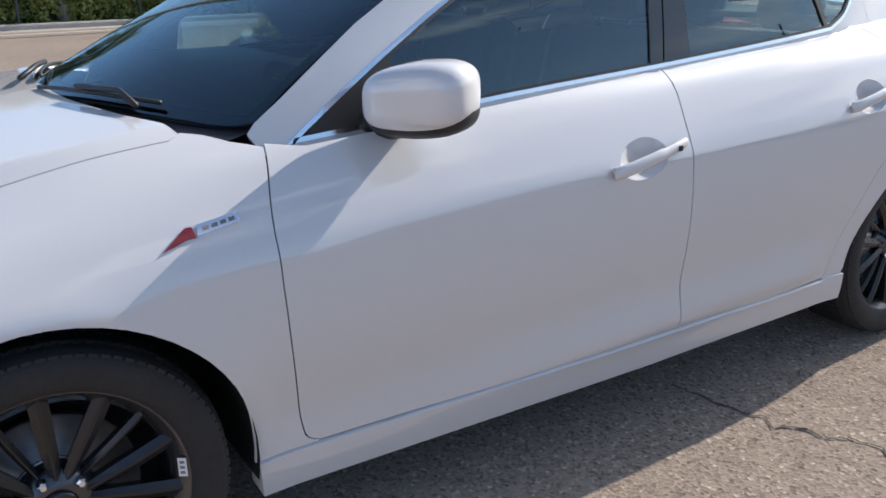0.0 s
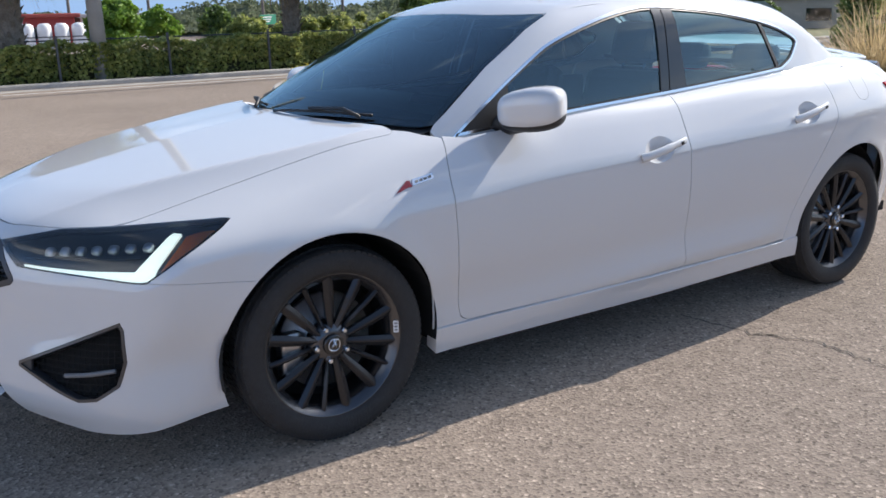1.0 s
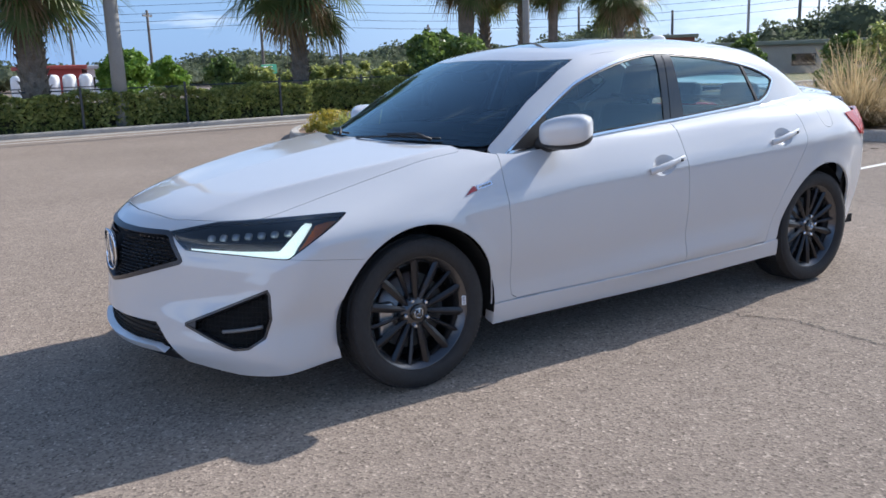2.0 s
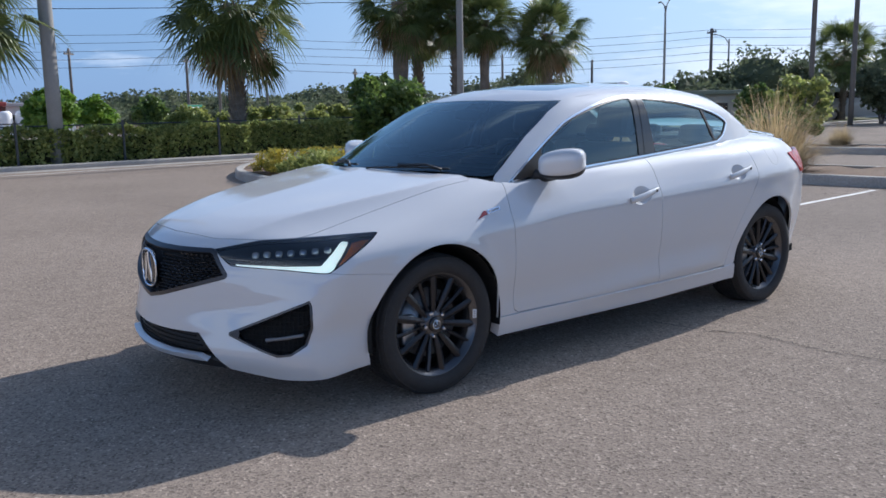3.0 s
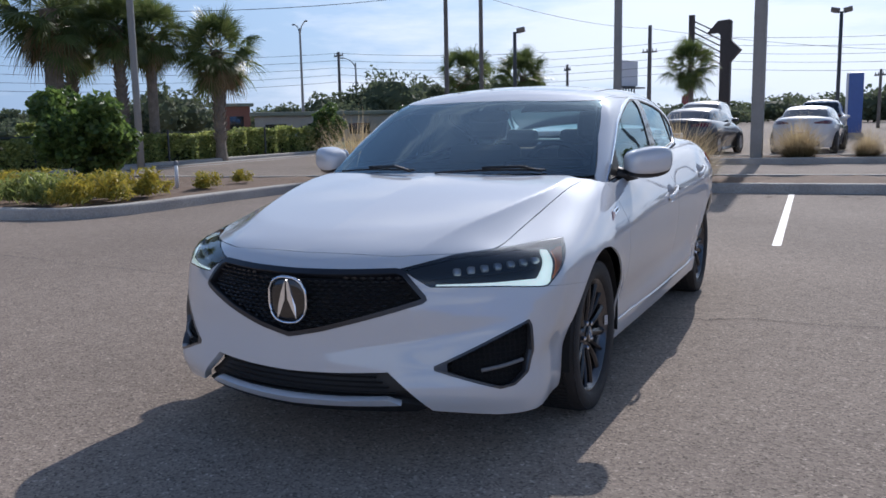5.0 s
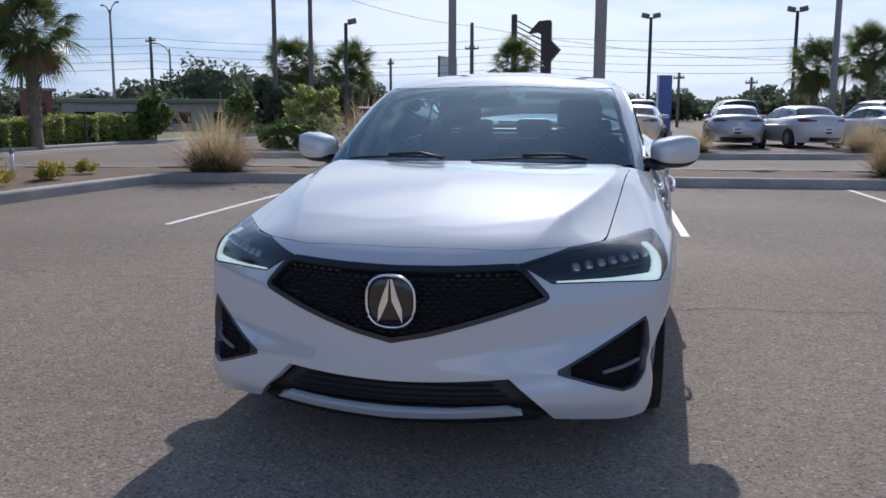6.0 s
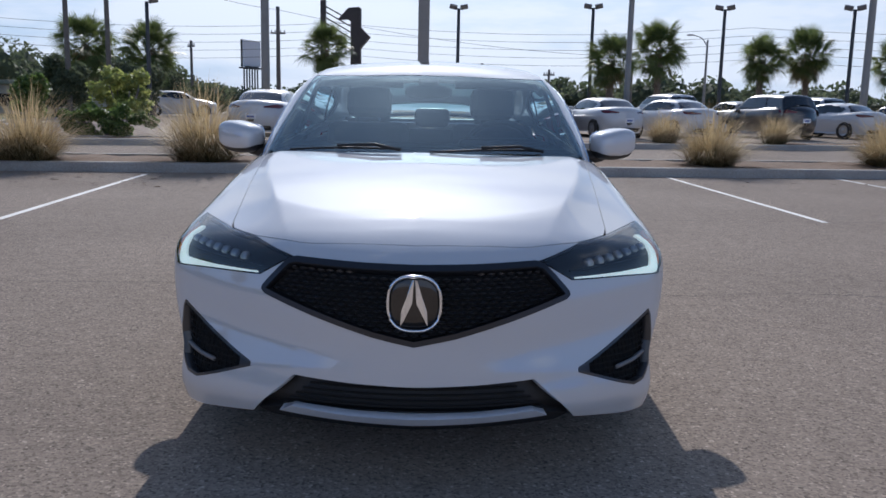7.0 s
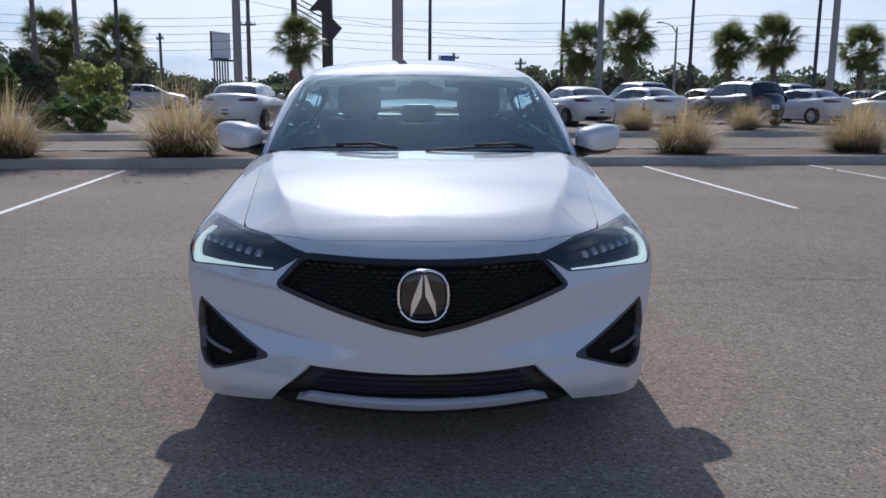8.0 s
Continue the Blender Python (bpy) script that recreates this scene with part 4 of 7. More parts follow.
        sheet("window_frame", edge, C_RAIL, PAINT, car, holes=(day,), sgn=sgn, gap=0.001, grid=0.03, flange=0.02, label="white roof rail and pillars")
        inner_day = [tuple(p) for p in inset(resample(DAYLIGHT, 0.02), 0.0095)]
        sheet("chrome_trim", DAYLIGHT, C_SIDE, CHROME, car, holes=(inner_day,), sgn=sgn, gap=0.0, lift=0.005, flange=0.012, grid=0.015, label="chrome window trim")
        seal_day = [tuple(p) for p in inset(resample(DAYLIGHT, 0.02), 0.0165)]
        sheet("window_seal", [tuple(p) for p in inset(resample(DAYLIGHT, 0.02), 0.0085)], C_SIDE, BLACK, car, holes=(seal_day,), sgn=sgn, gap=0.0, lift=0.002, flange=0.006, grid=0.015, label="black rubber window seal")
        glass_line = [tuple(p) for p in inset(resample(DAYLIGHT, 0.03), 0.012)]
        sail = clip_half(glass_line, (0.745, 0.9), (0.775, 1.2))
        sheet("mirror_sail", sail, C_SIDE, BLACK, car, sgn=sgn, lift=0.001, gap=0, flange=0, grid=0.02, label="black mirror sail panel")
        rest = clip_half(glass_line, (0.775, 1.2), (0.745, 0.9))
        front_w = clip_half(rest, (1.478, 0.9), (1.545, 1.3))
        beyond = clip_half(rest, (1.545, 1.3), (1.478, 0.9))
        post = clip_half(beyond, (1.635, 0.97), (1.655, 1.3))
        post_a, post_b = clip_half(post, (1.532, 0.97), (1.594, 1.3)), clip_half(post, (1.600, 1.3), (1.538, 0.97))
        back = clip_half(beyond, (1.655, 1.3), (1.635, 0.97))
        rear_w = clip_half(back, (2.262, 1.0), (2.165, 1.25))
        strip = clip_half(clip_half(back, (2.165, 1.25), (2.262, 1.0)), (2.282, 1.0), (2.185, 1.25))
        tip_w = clip_half(back, (2.185, 1.25), (2.282, 1.0))
        for nm, poly, mat, lab, lf in (("front_door_window", front_w, TINTED, "tinted front door window", -0.003), ("door_post", post_a, GLOSS_BLACK, "black door post", 0.003), ("door_post", post_b, GLOSS_BLACK, "black door post", 0.003),
                                       ("rear_door_window", rear_w, TINTED, "tinted rear door window", -0.003), ("window_divider", strip, BLACK, "", 0.002), ("quarter_window", tip_w, TINTED, "tinted quarter window", -0.003)):
            sheet(nm, poly, C_SIDE, mat, car, sgn=sgn, gap=0.0008 if mat is TINTED else 0.0, lift=lf, flange=0.0 if mat is TINTED else 0.008, grid=0.03, label=lab)
        # headlamp
        head = empty("headlamp", None, "slim headlamp with a glowing daytime strip")
        head.parent = car
        rim_line = on(NOSE, *lamp_low[:-1], *lamp_rear[:-1], *lamp_top[:-1], *lamp_in[:-1])
        sheet("housing", rim_line, NOSE, BLACK, head, sgn=sgn, gap=0.001, lift=-0.02, flange=0.0, grid=0.025, label="black lamp housing")
        sheet("lamp_rim", rim_line, NOSE, GLOSS_BLACK, head, holes=([tuple(p) for p in inset(resample(rim_line, 0.02), 0.004)],), sgn=sgn, gap=0.0006, lift=0.0, flange=0.02, grid=0.012)
        sheet("lens", rim_line, NOSE, CLEAR, head, sgn=sgn, gap=0.002, lift=0.002, flange=0.0, grid=0.02, label="clear lamp lens")
        drl = on(NOSE, (-0.778, 0.485, 0.649), (-0.66, 0.655, 0.646), (-0.545, 0.757, 0.649), (-0.470, 0.775, 0.727), (-0.455, 0.778, 0.736), (-0.428, 0.780, 0.734), (-0.488, 0.785, 0.660), (-0.512, 0.790, 0.624), (-0.555, 0.757, 0.621), (-0.66, 0.655, 0.633), (-0.775, 0.485, 0.642))
        sheet("daytime_strip", drl, NOSE, DRL, head, sgn=sgn, gap=0.0, lift=-0.006, flange=0.008, grid=0.012, label="glowing white daytime strip")
        amber = on(NOSE, (-0.410, 0.778, 0.730), (-0.36, 0.78, 0.738), (-0.33, 0.785, 0.738), (-0.42, 0.79, 0.685), (-0.492, 0.785, 0.638))
        sheet("side_marker", amber, NOSE, AMBER, head, sgn=sgn, gap=0.001, lift=-0.006, flange=0.006, grid=0.015, label="amber side marker")
        a0, a1 = np.array(NOSE.flat((-0.728, 0.545, 0.689))), np.array(NOSE.flat((-0.50, 0.755, 0.712)))
        for k in range(7):
            c = NOSE.lay(np.array([a0 + (a1 - a0) * k / 6.2]), sgn)
            nn = normals_of(body, c)[0]
            gem = superellipsoid("led_lens", (0.011, 0.0155, 0.0150), 3.0, 12, 8)
            turn = Vector(nn).to_track_quat("X", "Z").to_matrix().to_4x4()
            part("led_lens", gem, JEWEL, head, "clear jewel lens", Matrix.Translation(c[0] - nn * 0.012) @ turn)
        shelf = on(NOSE, (-0.775, 0.47, 0.674), (-0.66, 0.64, 0.684), (-0.53, 0.75, 0.693), (-0.53, 0.75, 0.686), (-0.66, 0.64, 0.678), (-0.775, 0.47, 0.668))
        sheet("lamp_shelf", shelf, NOSE, GUNMETAL, head, sgn=sgn, gap=0, lift=-0.010, flange=0.008, grid=0.02)
        # fog lamp recess
        nest = empty("fog_lamp", None, "black triangular fog lamp bezel")
        nest.parent = car
        fin = [tuple(p) for p in inset(resample(fog, 0.02), 0.009)]
        sheet("bezel", fog, NOSE, GRILLE_BLACK, nest, holes=(fin,), sgn=sgn, gap=0.0008, lift=0.001, flange=0.03, grid=0.014, label="dark fog lamp bezel")
        sheet("bezel_back", fog, NOSE, LINER, nest, sgn=sgn, gap=0, lift=-0.035, flange=0, grid=0.03)
        finn = np.array(fin)
        for k in range(9):
            zz = 0.315 + 0.019 * k
            us = [u for u in np.linspace(finn[:, 0].min(), finn[:, 0].max(), 60) if within(np.array([(u, zz)]), finn)[0]]
            if len(us) > 3:
                line = NOSE.lay(np.array([(u, zz) for u in np.linspace(us[0], us[-1], 8)]), sgn)
                line = line - normals_of(body, line) * 0.024
                part("bezel_slat", tube_mesh("bezel_slat", line, 0.0022, 5), LINER, nest)
        for u in np.arange(finn[:, 0].min() + 0.015, finn[:, 0].max(), 0.018):
            vs = [z for z in np.linspace(finn[:, 1].min(), finn[:, 1].max(), 60) if within(np.array([(u, z)]), finn)[0]]
            if len(vs) > 3:
                line = NOSE.lay(np.array([(u, z) for z in np.linspace(vs[0], vs[-1], 6)]), sgn)
                part("bezel_slat", tube_mesh("bezel_slat", line - normals_of(body, line) * 0.027, 0.0022, 5), LINER, nest)
        tip_plate = clip_half(fog, NOSE.flat((-0.815, 0.545, 0.25)), NOSE.flat((-0.815, 0.545, 0.50)))
        if len(tip_plate) > 2:
            sheet("bezel_wing", tip_plate, NOSE, GUNMETAL, nest, sgn=sgn, gap=0.003, lift=-0.004, flange=0.01, grid=0.02, label="satin dark bezel wing")
        bar = NOSE.lay(np.array([NOSE.flat((-0.75, 0.64, 0.352)), NOSE.flat((-0.70, 0.705, 0.362)), NOSE.flat((-0.64, 0.76, 0.372))]), sgn)
        part("fog_light", tube_mesh("fog_light", smooth_line(bar - normals_of(body, bar) * 0.016, 5), 0.007, 8), GREY_TRIM, nest, "clear fog light bar")
        # side mirror
        mir = empty("side_mirror", None, "white side mirror with a black base")
        mir.parent = car
        turn = Matrix.Translation((0.742, sgn * 0.872, 0.984)) @ Matrix.Rotation(radians(-33 * sgn), 4, "Z")

        def shell(v, s=sgn):
            out = v.y * s / 0.112
            k = 1 - 0.05 * max(0, out) ** 2 - 0.16 * max(0, -out)
            return Vector((v.x * (1 if v.x < 0 else 0.45), v.y, v.z * k + 0.010 * out - (0.010 if v.z < 0 else 0) * 0))
        part("cap", superellipsoid("cap", (0.090, 0.112, 0.068), 3.5, 40, 26, shell), PAINT, mir, "white mirror cap", turn @ pose(0, 0, 0.008))
        part("lower_shell", superellipsoid("lower_shell", (0.085, 0.110, 0.064), 3.4, 36, 22, shell), BLACK, mir, "black mirror underside", turn @ pose(0.006, 0, -0.008))
        part("mirror_glass", superellipsoid("mirror_glass", (0.006, 0.098, 0.058), 3.6, 28, 12), CHROME, mir, "mirror glass", turn @ pose(0.040, 0, 0.006))
        arm = [(0.705, sgn * 0.735, 0.935), (0.715, sgn * 0.775, 0.925), (0.725, sgn * 0.83, 0.935)]
        part("arm", tube_mesh("arm", smooth_line(arm, 5), [0.034] * 4 + [0.03] * 7, 10, flat=1.2), BLACK, mir, "black mirror arm")
        # wheel arch liner and wheels
        for ax in (0.0, 2.635):
            lv, lf = [], []
            for i, a in enumerate(np.linspace(-10, 190, 28)):
                for hh in (0.835 if ax == 0 else 0.79, 0.5):
                    lv.append((ax + 0.366 * math.cos(radians(a)), sgn * hh, 0.318 + 0.366 * math.sin(radians(a))))
            for i in range(27):
                lf.append((2 * i, 2 * i + 1, 2 * i + 3, 2 * i + 2))
            k = len(lv)
            lv += [(ax - 0.40, sgn * 0.5, 0.16), (ax + 0.40, sgn * 0.5, 0.16), (ax + 0.40, sgn * 0.5, 0.70), (ax - 0.40, sgn * 0.5, 0.70)]
            lf.append((k, k + 1, k + 2, k + 3))
            part("wheel_arch_liner", mesh_of("wheel_arch_liner", lv, lf), LINER, car, "dark wheel arch liner")
            wheel(car, (ax, sgn * 0.727, 0.3155), sgn > 0, 12.5 if ax == 0 else 50)
        # inner skin behind the panel gaps
        for nm, lo, hi in (("inner_skin", 0.40, 2.28), ("inner_skin", 2.9, 3.2)):
            sheet(nm, [(lo, 0.22), (hi, 0.22), (hi, 0.97), ((lo + hi) / 2, 0.94), (lo, 0.88)], SIDE, LINER, car, sgn=sgn, gap=0, lift=-0.03, flange=0, grid=0.08)
        sheet("inner_skin", [(-0.25, 0.66), (-0.1, 0.68), (0.2, 0.68), (0.37, 0.45), (0.41, 0.2), (0.6, 0.2), (0.6, 0.88), (0.3, 0.86), (-0.25, 0.74)], SIDE, LINER, car, sgn=sgn, gap=0, lift=-0.02, flange=0, grid=0.06)
    # fender badge on the side that is seen
    badge = empty("fender_badge", None, "small red and chrome fender badge")
    badge.parent = car
    for nm, poly, mat, lf in (("badge_wedge", [(0.205, 0.760), (0.262, 0.800), (0.276, 0.800), (0.282, 0.778), (0.262, 0.777), (0.240, 0.770)], RED, 0.004),
                              ("badge_bar", [(0.284, 0.781), (0.288, 0.803), (0.382, 0.817), (0.384, 0.797)], CHROME, 0.004)):
        sheet(nm, [(0.30 + (x - 0.30) * 0.82, 0.79 + (z - 0.79) * 0.82) for x, z in poly], SIDE, mat, badge, gap=0, lift=lf, flange=0.005, grid=0.012)
    for k in range(4):
        x = 0.299 + 0.0165 * k
        z = 0.7895 + 0.0026 * k
        sheet("badge_mark", [(x, z), (x, z + 0.0065), (x + 0.011, z + 0.008), (x + 0.011, z + 0.0015)], SIDE, GREY_TRIM, badge, gap=0, lift=0.0055, flange=0.001, grid=0.02)
    # trunk lid, spoiler, underbody, cowl, wipers, antenna
    lid = bend((2.79, 0.0), (2.79, 0.35), (2.80, 0.585), n=3) + bend((3.0, 0.60), (3.14, 0.575), (3.27, 0.42), (3.35, 0.2), (3.37, 0.0), n=4)
    sheet("trunk_lid", lid + [(x, -y) for x, y in lid[::-1][1:-1]], TOP, PAINT, car, grid=0.035, label="white painted trunk lid")
    sp = [(3.10, -0.575, 1.017), (3.22, -0.45, 1.040), (3.345, 0, 1.068), (3.22, 0.45, 1.040), (3.10, 0.575, 1.017)]
    part("spoiler", tube_mesh("spoiler", smooth_line(sp, 6), [0.004] + [0.009] * 23 + [0.004], 8, flat=2.6), GLOSS_BLACK, car, "black trunk lip spoiler")
    face = [TAIL.flat((2.6 - x, h, z)) for x, h, z in ((3.2, 0.56, 1.01), (3.33, 0.42, 0.93), (3.42, 0.42, 0.82), (3.6, 0.0, 0.82), (3.5, 0.0, 1.02))]
    sheet("trunk_face", face + [(-u, v) for u, v in face[:3][::-1]], TAIL, PAINT, car, grid=0.05, lift=-0.004)
    bm = bmesh.new()
    box(bm, (3.0, 1.0, 0.05), (1.35, 0, 0.19))
    box(bm, (1.75, 1.56, 0.05), (1.33, 0, 0.20))
    box(bm, (0.4, 0.9, 0.05), (-0.55, 0, 0.25))
    box(bm, (0.4, 1.2, 0.05), (3.2, 0, 0.24))
    part("underbody", bm, LINER, car, "dark underbody")
    part("engine_bay", box_mesh("engine_bay", (1.05, 0.96, 0.42), (-0.22, 0, 0.44)), LINER, car)
    part("trunk_box", box_mesh("trunk_box", (0.75, 0.98, 0.6), (3.0, 0, 0.62)), LINER, car)
    cv = C_FRONT.lay(np.array([(y, 0.955 - 0.02 * (y / 0.7) ** 2) for y in np.linspace(-0.70, 0.70, 30)]), 1)
    cow_v, cow_f = [], []
    for p in cv:
        cow_v += [(p[0] + 0.04, p[1], p[2] + 0.004), (p[0] - 0.01, p[1], p[2] - 0.012), (p[0] - 0.09, p[1], p[2] - 0.03)]
    for i in range(29):
        for k in range(2):
            a = i * 3 + k
            cow_f.append((a, a + 1, a + 4, a + 3))
    part("cowl", mesh_of("cowl", cow_v, cow_f, True), BLACK, car, "black cowl panel")
    for base, tip in (((0.50, 0.972), (0.02, 0.962)), ((-0.10, 0.974), (-0.58, 0.955))):
        ln = np.array([(-base[0] + (base[0] - tip[0]) * t, base[1] - 0.012 + (tip[1] - base[1]) * t + 0.008 * math.sin(3.0 * t)) for t in np.linspace(0, 1, 10)])
        p3 = C_FRONT.lay(ln, 1)
        n3 = normals_of(cabin, p3)
        wiper = empty("wiper", None, "black windscreen wiper")
        wiper.parent = car
        part("wiper_blade", tube_mesh("wiper_blade", p3 + n3 * 0.012, 0.005, 6), BLACK, wiper)
        part("wiper_arm", tube_mesh("wiper_arm", [p3[0] - np.array([0.05, 0, 0.0]) + n3[0] * 0.01, p3[2] + n3[2] * 0.03, p3[5] + n3[5] * 0.024], 0.007, 6), BLACK, wiper)
    part("antenna_fin", superellipsoid("antenna_fin", (0.07, 0.012, 0.03), 2.2, 16, 10), PAINT, car, "white roof antenna fin", pose(2.25, 0, 1.375))
    # cabin
    bm = bmesh.new()
    box(bm, (0.50, 1.36, 0.16), (0.72, 0, 0.885), None, 0.05)
    box(bm, (0.22, 0.42, 0.07), (0.80, -0.36, 0.965), None, 0.03)
    box(bm, (0.6, 0.26, 0.30), (1.25, 0, 0.60), None, 0.04)
    part("dashboard", bm, BLACK, car, "black dashboard")
    wv, wf = tube([(0.98 - 0.06 * math.sin(a), -0.36 + 0.185 * math.cos(a), 0.90 + 0.175 * math.sin(a)) for a in np.linspace(0, 2 * math.pi, 32, endpoint=False)], 0.015, 8, True)
    steer = part("steering_wheel", mesh_of("steering_wheel", wv, wf, True), BLACK, car, "black steering wheel")
    part("wheel_boss", superellipsoid("wheel_boss", (0.03, 0.17, 0.045), 2.6), BLACK, steer, "", pose(0.99, -0.36, 0.88))

    def seat(x, y, tall, wide):
        s = empty("seat", None, "dark leather car seat")
        s.parent = car
        tilt = pose(x, y, 0.58, 0, 14, 0)
        part("backrest", box_mesh("backrest", (0.13, wide, tall), (0.18, 0, tall / 2), None, 0.05), SEAT, s, "", tilt)
        part("cushion", box_mesh("cushion", (0.52, wide, 0.15), (0, 0, 0), None, 0.05), SEAT, s, "", pose(x - 0.05, y, 0.55))
        if wide < 0.8:
            part("headrest", box_mesh("headrest", (0.10, 0.26, 0.18), (0.18, 0, tall + 0.12), None, 0.045), SEAT, s, "", tilt)
            for d in (-0.06, 0.06):
                part("headrest_post", tube_mesh("headrest_post", [(0.18, d, tall - 0.02), (0.18, d, tall + 0.06)], 0.007, 6), CHROME, s, "", tilt)
        else:
            for d in (-0.40, 0.0, 0.40):
                part("headrest", box_mesh("headrest", (0.09, 0.24, 0.13), (0.17, d, tall + 0.075), None, 0.04), SEAT, s, "", tilt)
    seat(1.42, -0.36, 0.52, 0.48)
    seat(1.42, 0.36, 0.52, 0.48)
    seat(2.20, 0.0, 0.46, 1.22)
    part("parcel_shelf", box_mesh("parcel_shelf", (0.36, 1.15, 0.02), (2.62, 0, 1.04)), SEAT, car)
    for sgn in (-1, 1):
        part("door_card", box_mesh("door_card", (1.9, 0.03, 0.56), (1.45, sgn * 0.70, 0.66), None, 0.01), SEAT, car)
        part("sun_visor", box_mesh("sun_visor", (0.15, 0.40, 0.012), (1.10, sgn * 0.33, 1.265), pose(0, 0, 0, 0, -22, 0), 0.004), GREY_TRIM, car)
    hv, hf = [], []
    hx, hy = np.linspace(1.0, 2.4, 12), np.linspace(-0.55, 0.55, 9)
    lin = C_TOP.lay(np.array([(a, b) for a in hx for b in hy]), -1) - np.array([0, 0, 0.045])
    for i in range(11):
        for k in range(8):
            a = i * 9 + k
            hf.append((a, a + 1, a + 10, a + 9))
    part("headliner", mesh_of("headliner", lin, hf, True), GREY_TRIM, car, "grey headliner")
    part("rear_view_mirror", superellipsoid("rear_view_mirror", (0.015, 0.115, 0.032), 3.0), BLACK, car, "black rear view mirror", pose(0.90, 0, 1.215, 0, 0, 0))
    part("sensor_box", box_mesh("sensor_box", (0.12, 0.10, 0.05), (0.96, 0, 1.245), pose(0, 0, 0, 0, -25, 0), 0.012), BLACK, car)
    return car


from mathutils.geometry import delaunay_2d_cdt as delaunay
build_sedan()

# ---- materials of the surroundings ----
ASPHALT = asphalt_material()
CONCRETE = material("kerb_concrete", (0.36, 0.34, 0.31), 0.85, spread=0.25, scale=1.5, fine=40, bump=0.4, second=(0.24, 0.225, 0.205))
LINE_PAINT = material("worn_line_paint", (0.62, 0.61, 0.58), 0.7, spread=0.22, scale=4, fine=90)
MULCH = material("bark_mulch", (0.13, 0.085, 0.055), 0.95, spread=0.5, scale=9, fine=70, bump=0.9, bump_scale=60)
LAWN = material("dry_turf", (0.11, 0.12, 0.045), 0.95, spread=0.4, scale=0.6, fine=30, bump=0.6)
BARK = material("palm_bark", (0.20, 0.165, 0.13), 0.9, spread=0.45, scale=5, fine=30, bump=0.9, bump_scale=25)
WOOD_POLE = material("weathered_pole_wood", (0.15, 0.135, 0.12), 0.85, spread=0.3, scale=4, fine=50)
GREY_POLE = material("grey_concrete_pole", (0.27, 0.265, 0.25), 0.8, spread=0.15, scale=3, fine=40)
DARK_METAL = material("dark_painted_metal", (0.05, 0.053, 0.056), 0.5, spread=0.2)
BROWN_METAL = material("brown_painted_steel", (0.05, 0.042, 0.038), 0.6, spread=0.2)
WIRE = material("black_cable", (0.012, 0.012, 0.012), 0.7)
WALL_TAN = material("tan_wall", (0.36, 0.34, 0.29), 0.85, spread=0.15, scale=1.2)
ROOF_GREEN = material("grey_green_roof", (0.20, 0.22, 0.17), 0.8, spread=0.15, scale=1.0)
FROND = leaf_material("palm_frond", (0.075, 0.11, 0.032), (0.16, 0.19, 0.065), 0.45, 0.4)
DEAD_FROND = leaf_material("dry_palm_frond", (0.20, 0.135, 0.07), (0.33, 0.24, 0.13))
HEDGE_LEAF = leaf_material("hedge_leaf", (0.15, 0.20, 0.055), (0.46, 0.48, 0.15), 0.5, 0.5)
DARK_LEAF = leaf_material("dark_leaf", (0.055, 0.10, 0.026), (0.19, 0.27, 0.065), 0.4, 0.45)
BRIGHT_LEAF = leaf_material("bright_leaf", (0.10, 0.20, 0.025), (0.22, 0.34, 0.05))
FAR_LEAF = leaf_material("far_leaf", (0.075, 0.10, 0.06), (0.155, 0.18, 0.10), 0.8, 0.45)
YELLOW_LEAF = leaf_material("yellow_leaf", (0.19, 0.20, 0.035), (0.56, 0.44, 0.06))
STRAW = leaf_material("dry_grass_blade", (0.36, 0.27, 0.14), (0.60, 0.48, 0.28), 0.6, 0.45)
# darkened straw for low blades: a tussock's inner shade put into the colour
STRAW_SHADED = leaf_material("shaded_grass_blade", (0.10, 0.085, 0.035), (0.20, 0.16, 0.07))
CAR_GLASS = material("dark_car_glass", (0.015, 0.018, 0.02), 0.05, coat=1.0)
rng = np.random.default_rng(5)


def structure(name, me, mat, label, category):
    if not me.materials:
        me.materials.append(mat)
    return tagged(new(name, me), label, category, "", "structure")


# ---- ground, lines, kerbs ----
ring = [0, 4, 8, 14, 22, 40, 80, 200, 700]
gv = [(x, y, 0) for x in sorted({-r for r in ring} | set(ring)) for y in sorted({-r for r in ring} | set(ring))]
gn = 2 * len(ring) - 1
gf = [(i * gn + k, (i + 1) * gn + k, (i + 1) * gn + k + 1, i * gn + k + 1) for i in range(gn - 1) for k in range(gn - 1)]
structure("ground", mesh_of("ground", gv, gf), ASPHALT, "worn pale grey asphalt of a parking lot", "ground")


def ribbon(points, width, z):
    """A flat band along points of the plan."""
    v, f = [], []
    for i, p in enumerate(points):
        a, b = np.array(points[max(i - 1, 0)]), np.array(points[min(i + 1, len(points) - 1)])
        d = (b - a) / np.linalg.norm(b - a)
        w = width[i] if hasattr(width, "__len__") else width
        v += [(p[0] - d[1] * w / 2, p[1] + d[0] * w / 2, z), (p[0] + d[1] * w / 2, p[1] - d[0] * w / 2, z)]
    for i in range(len(points) - 1):
        f.append((2 * i, 2 * i + 1, 2 * i + 3, 2 * i + 2))
    return v, f


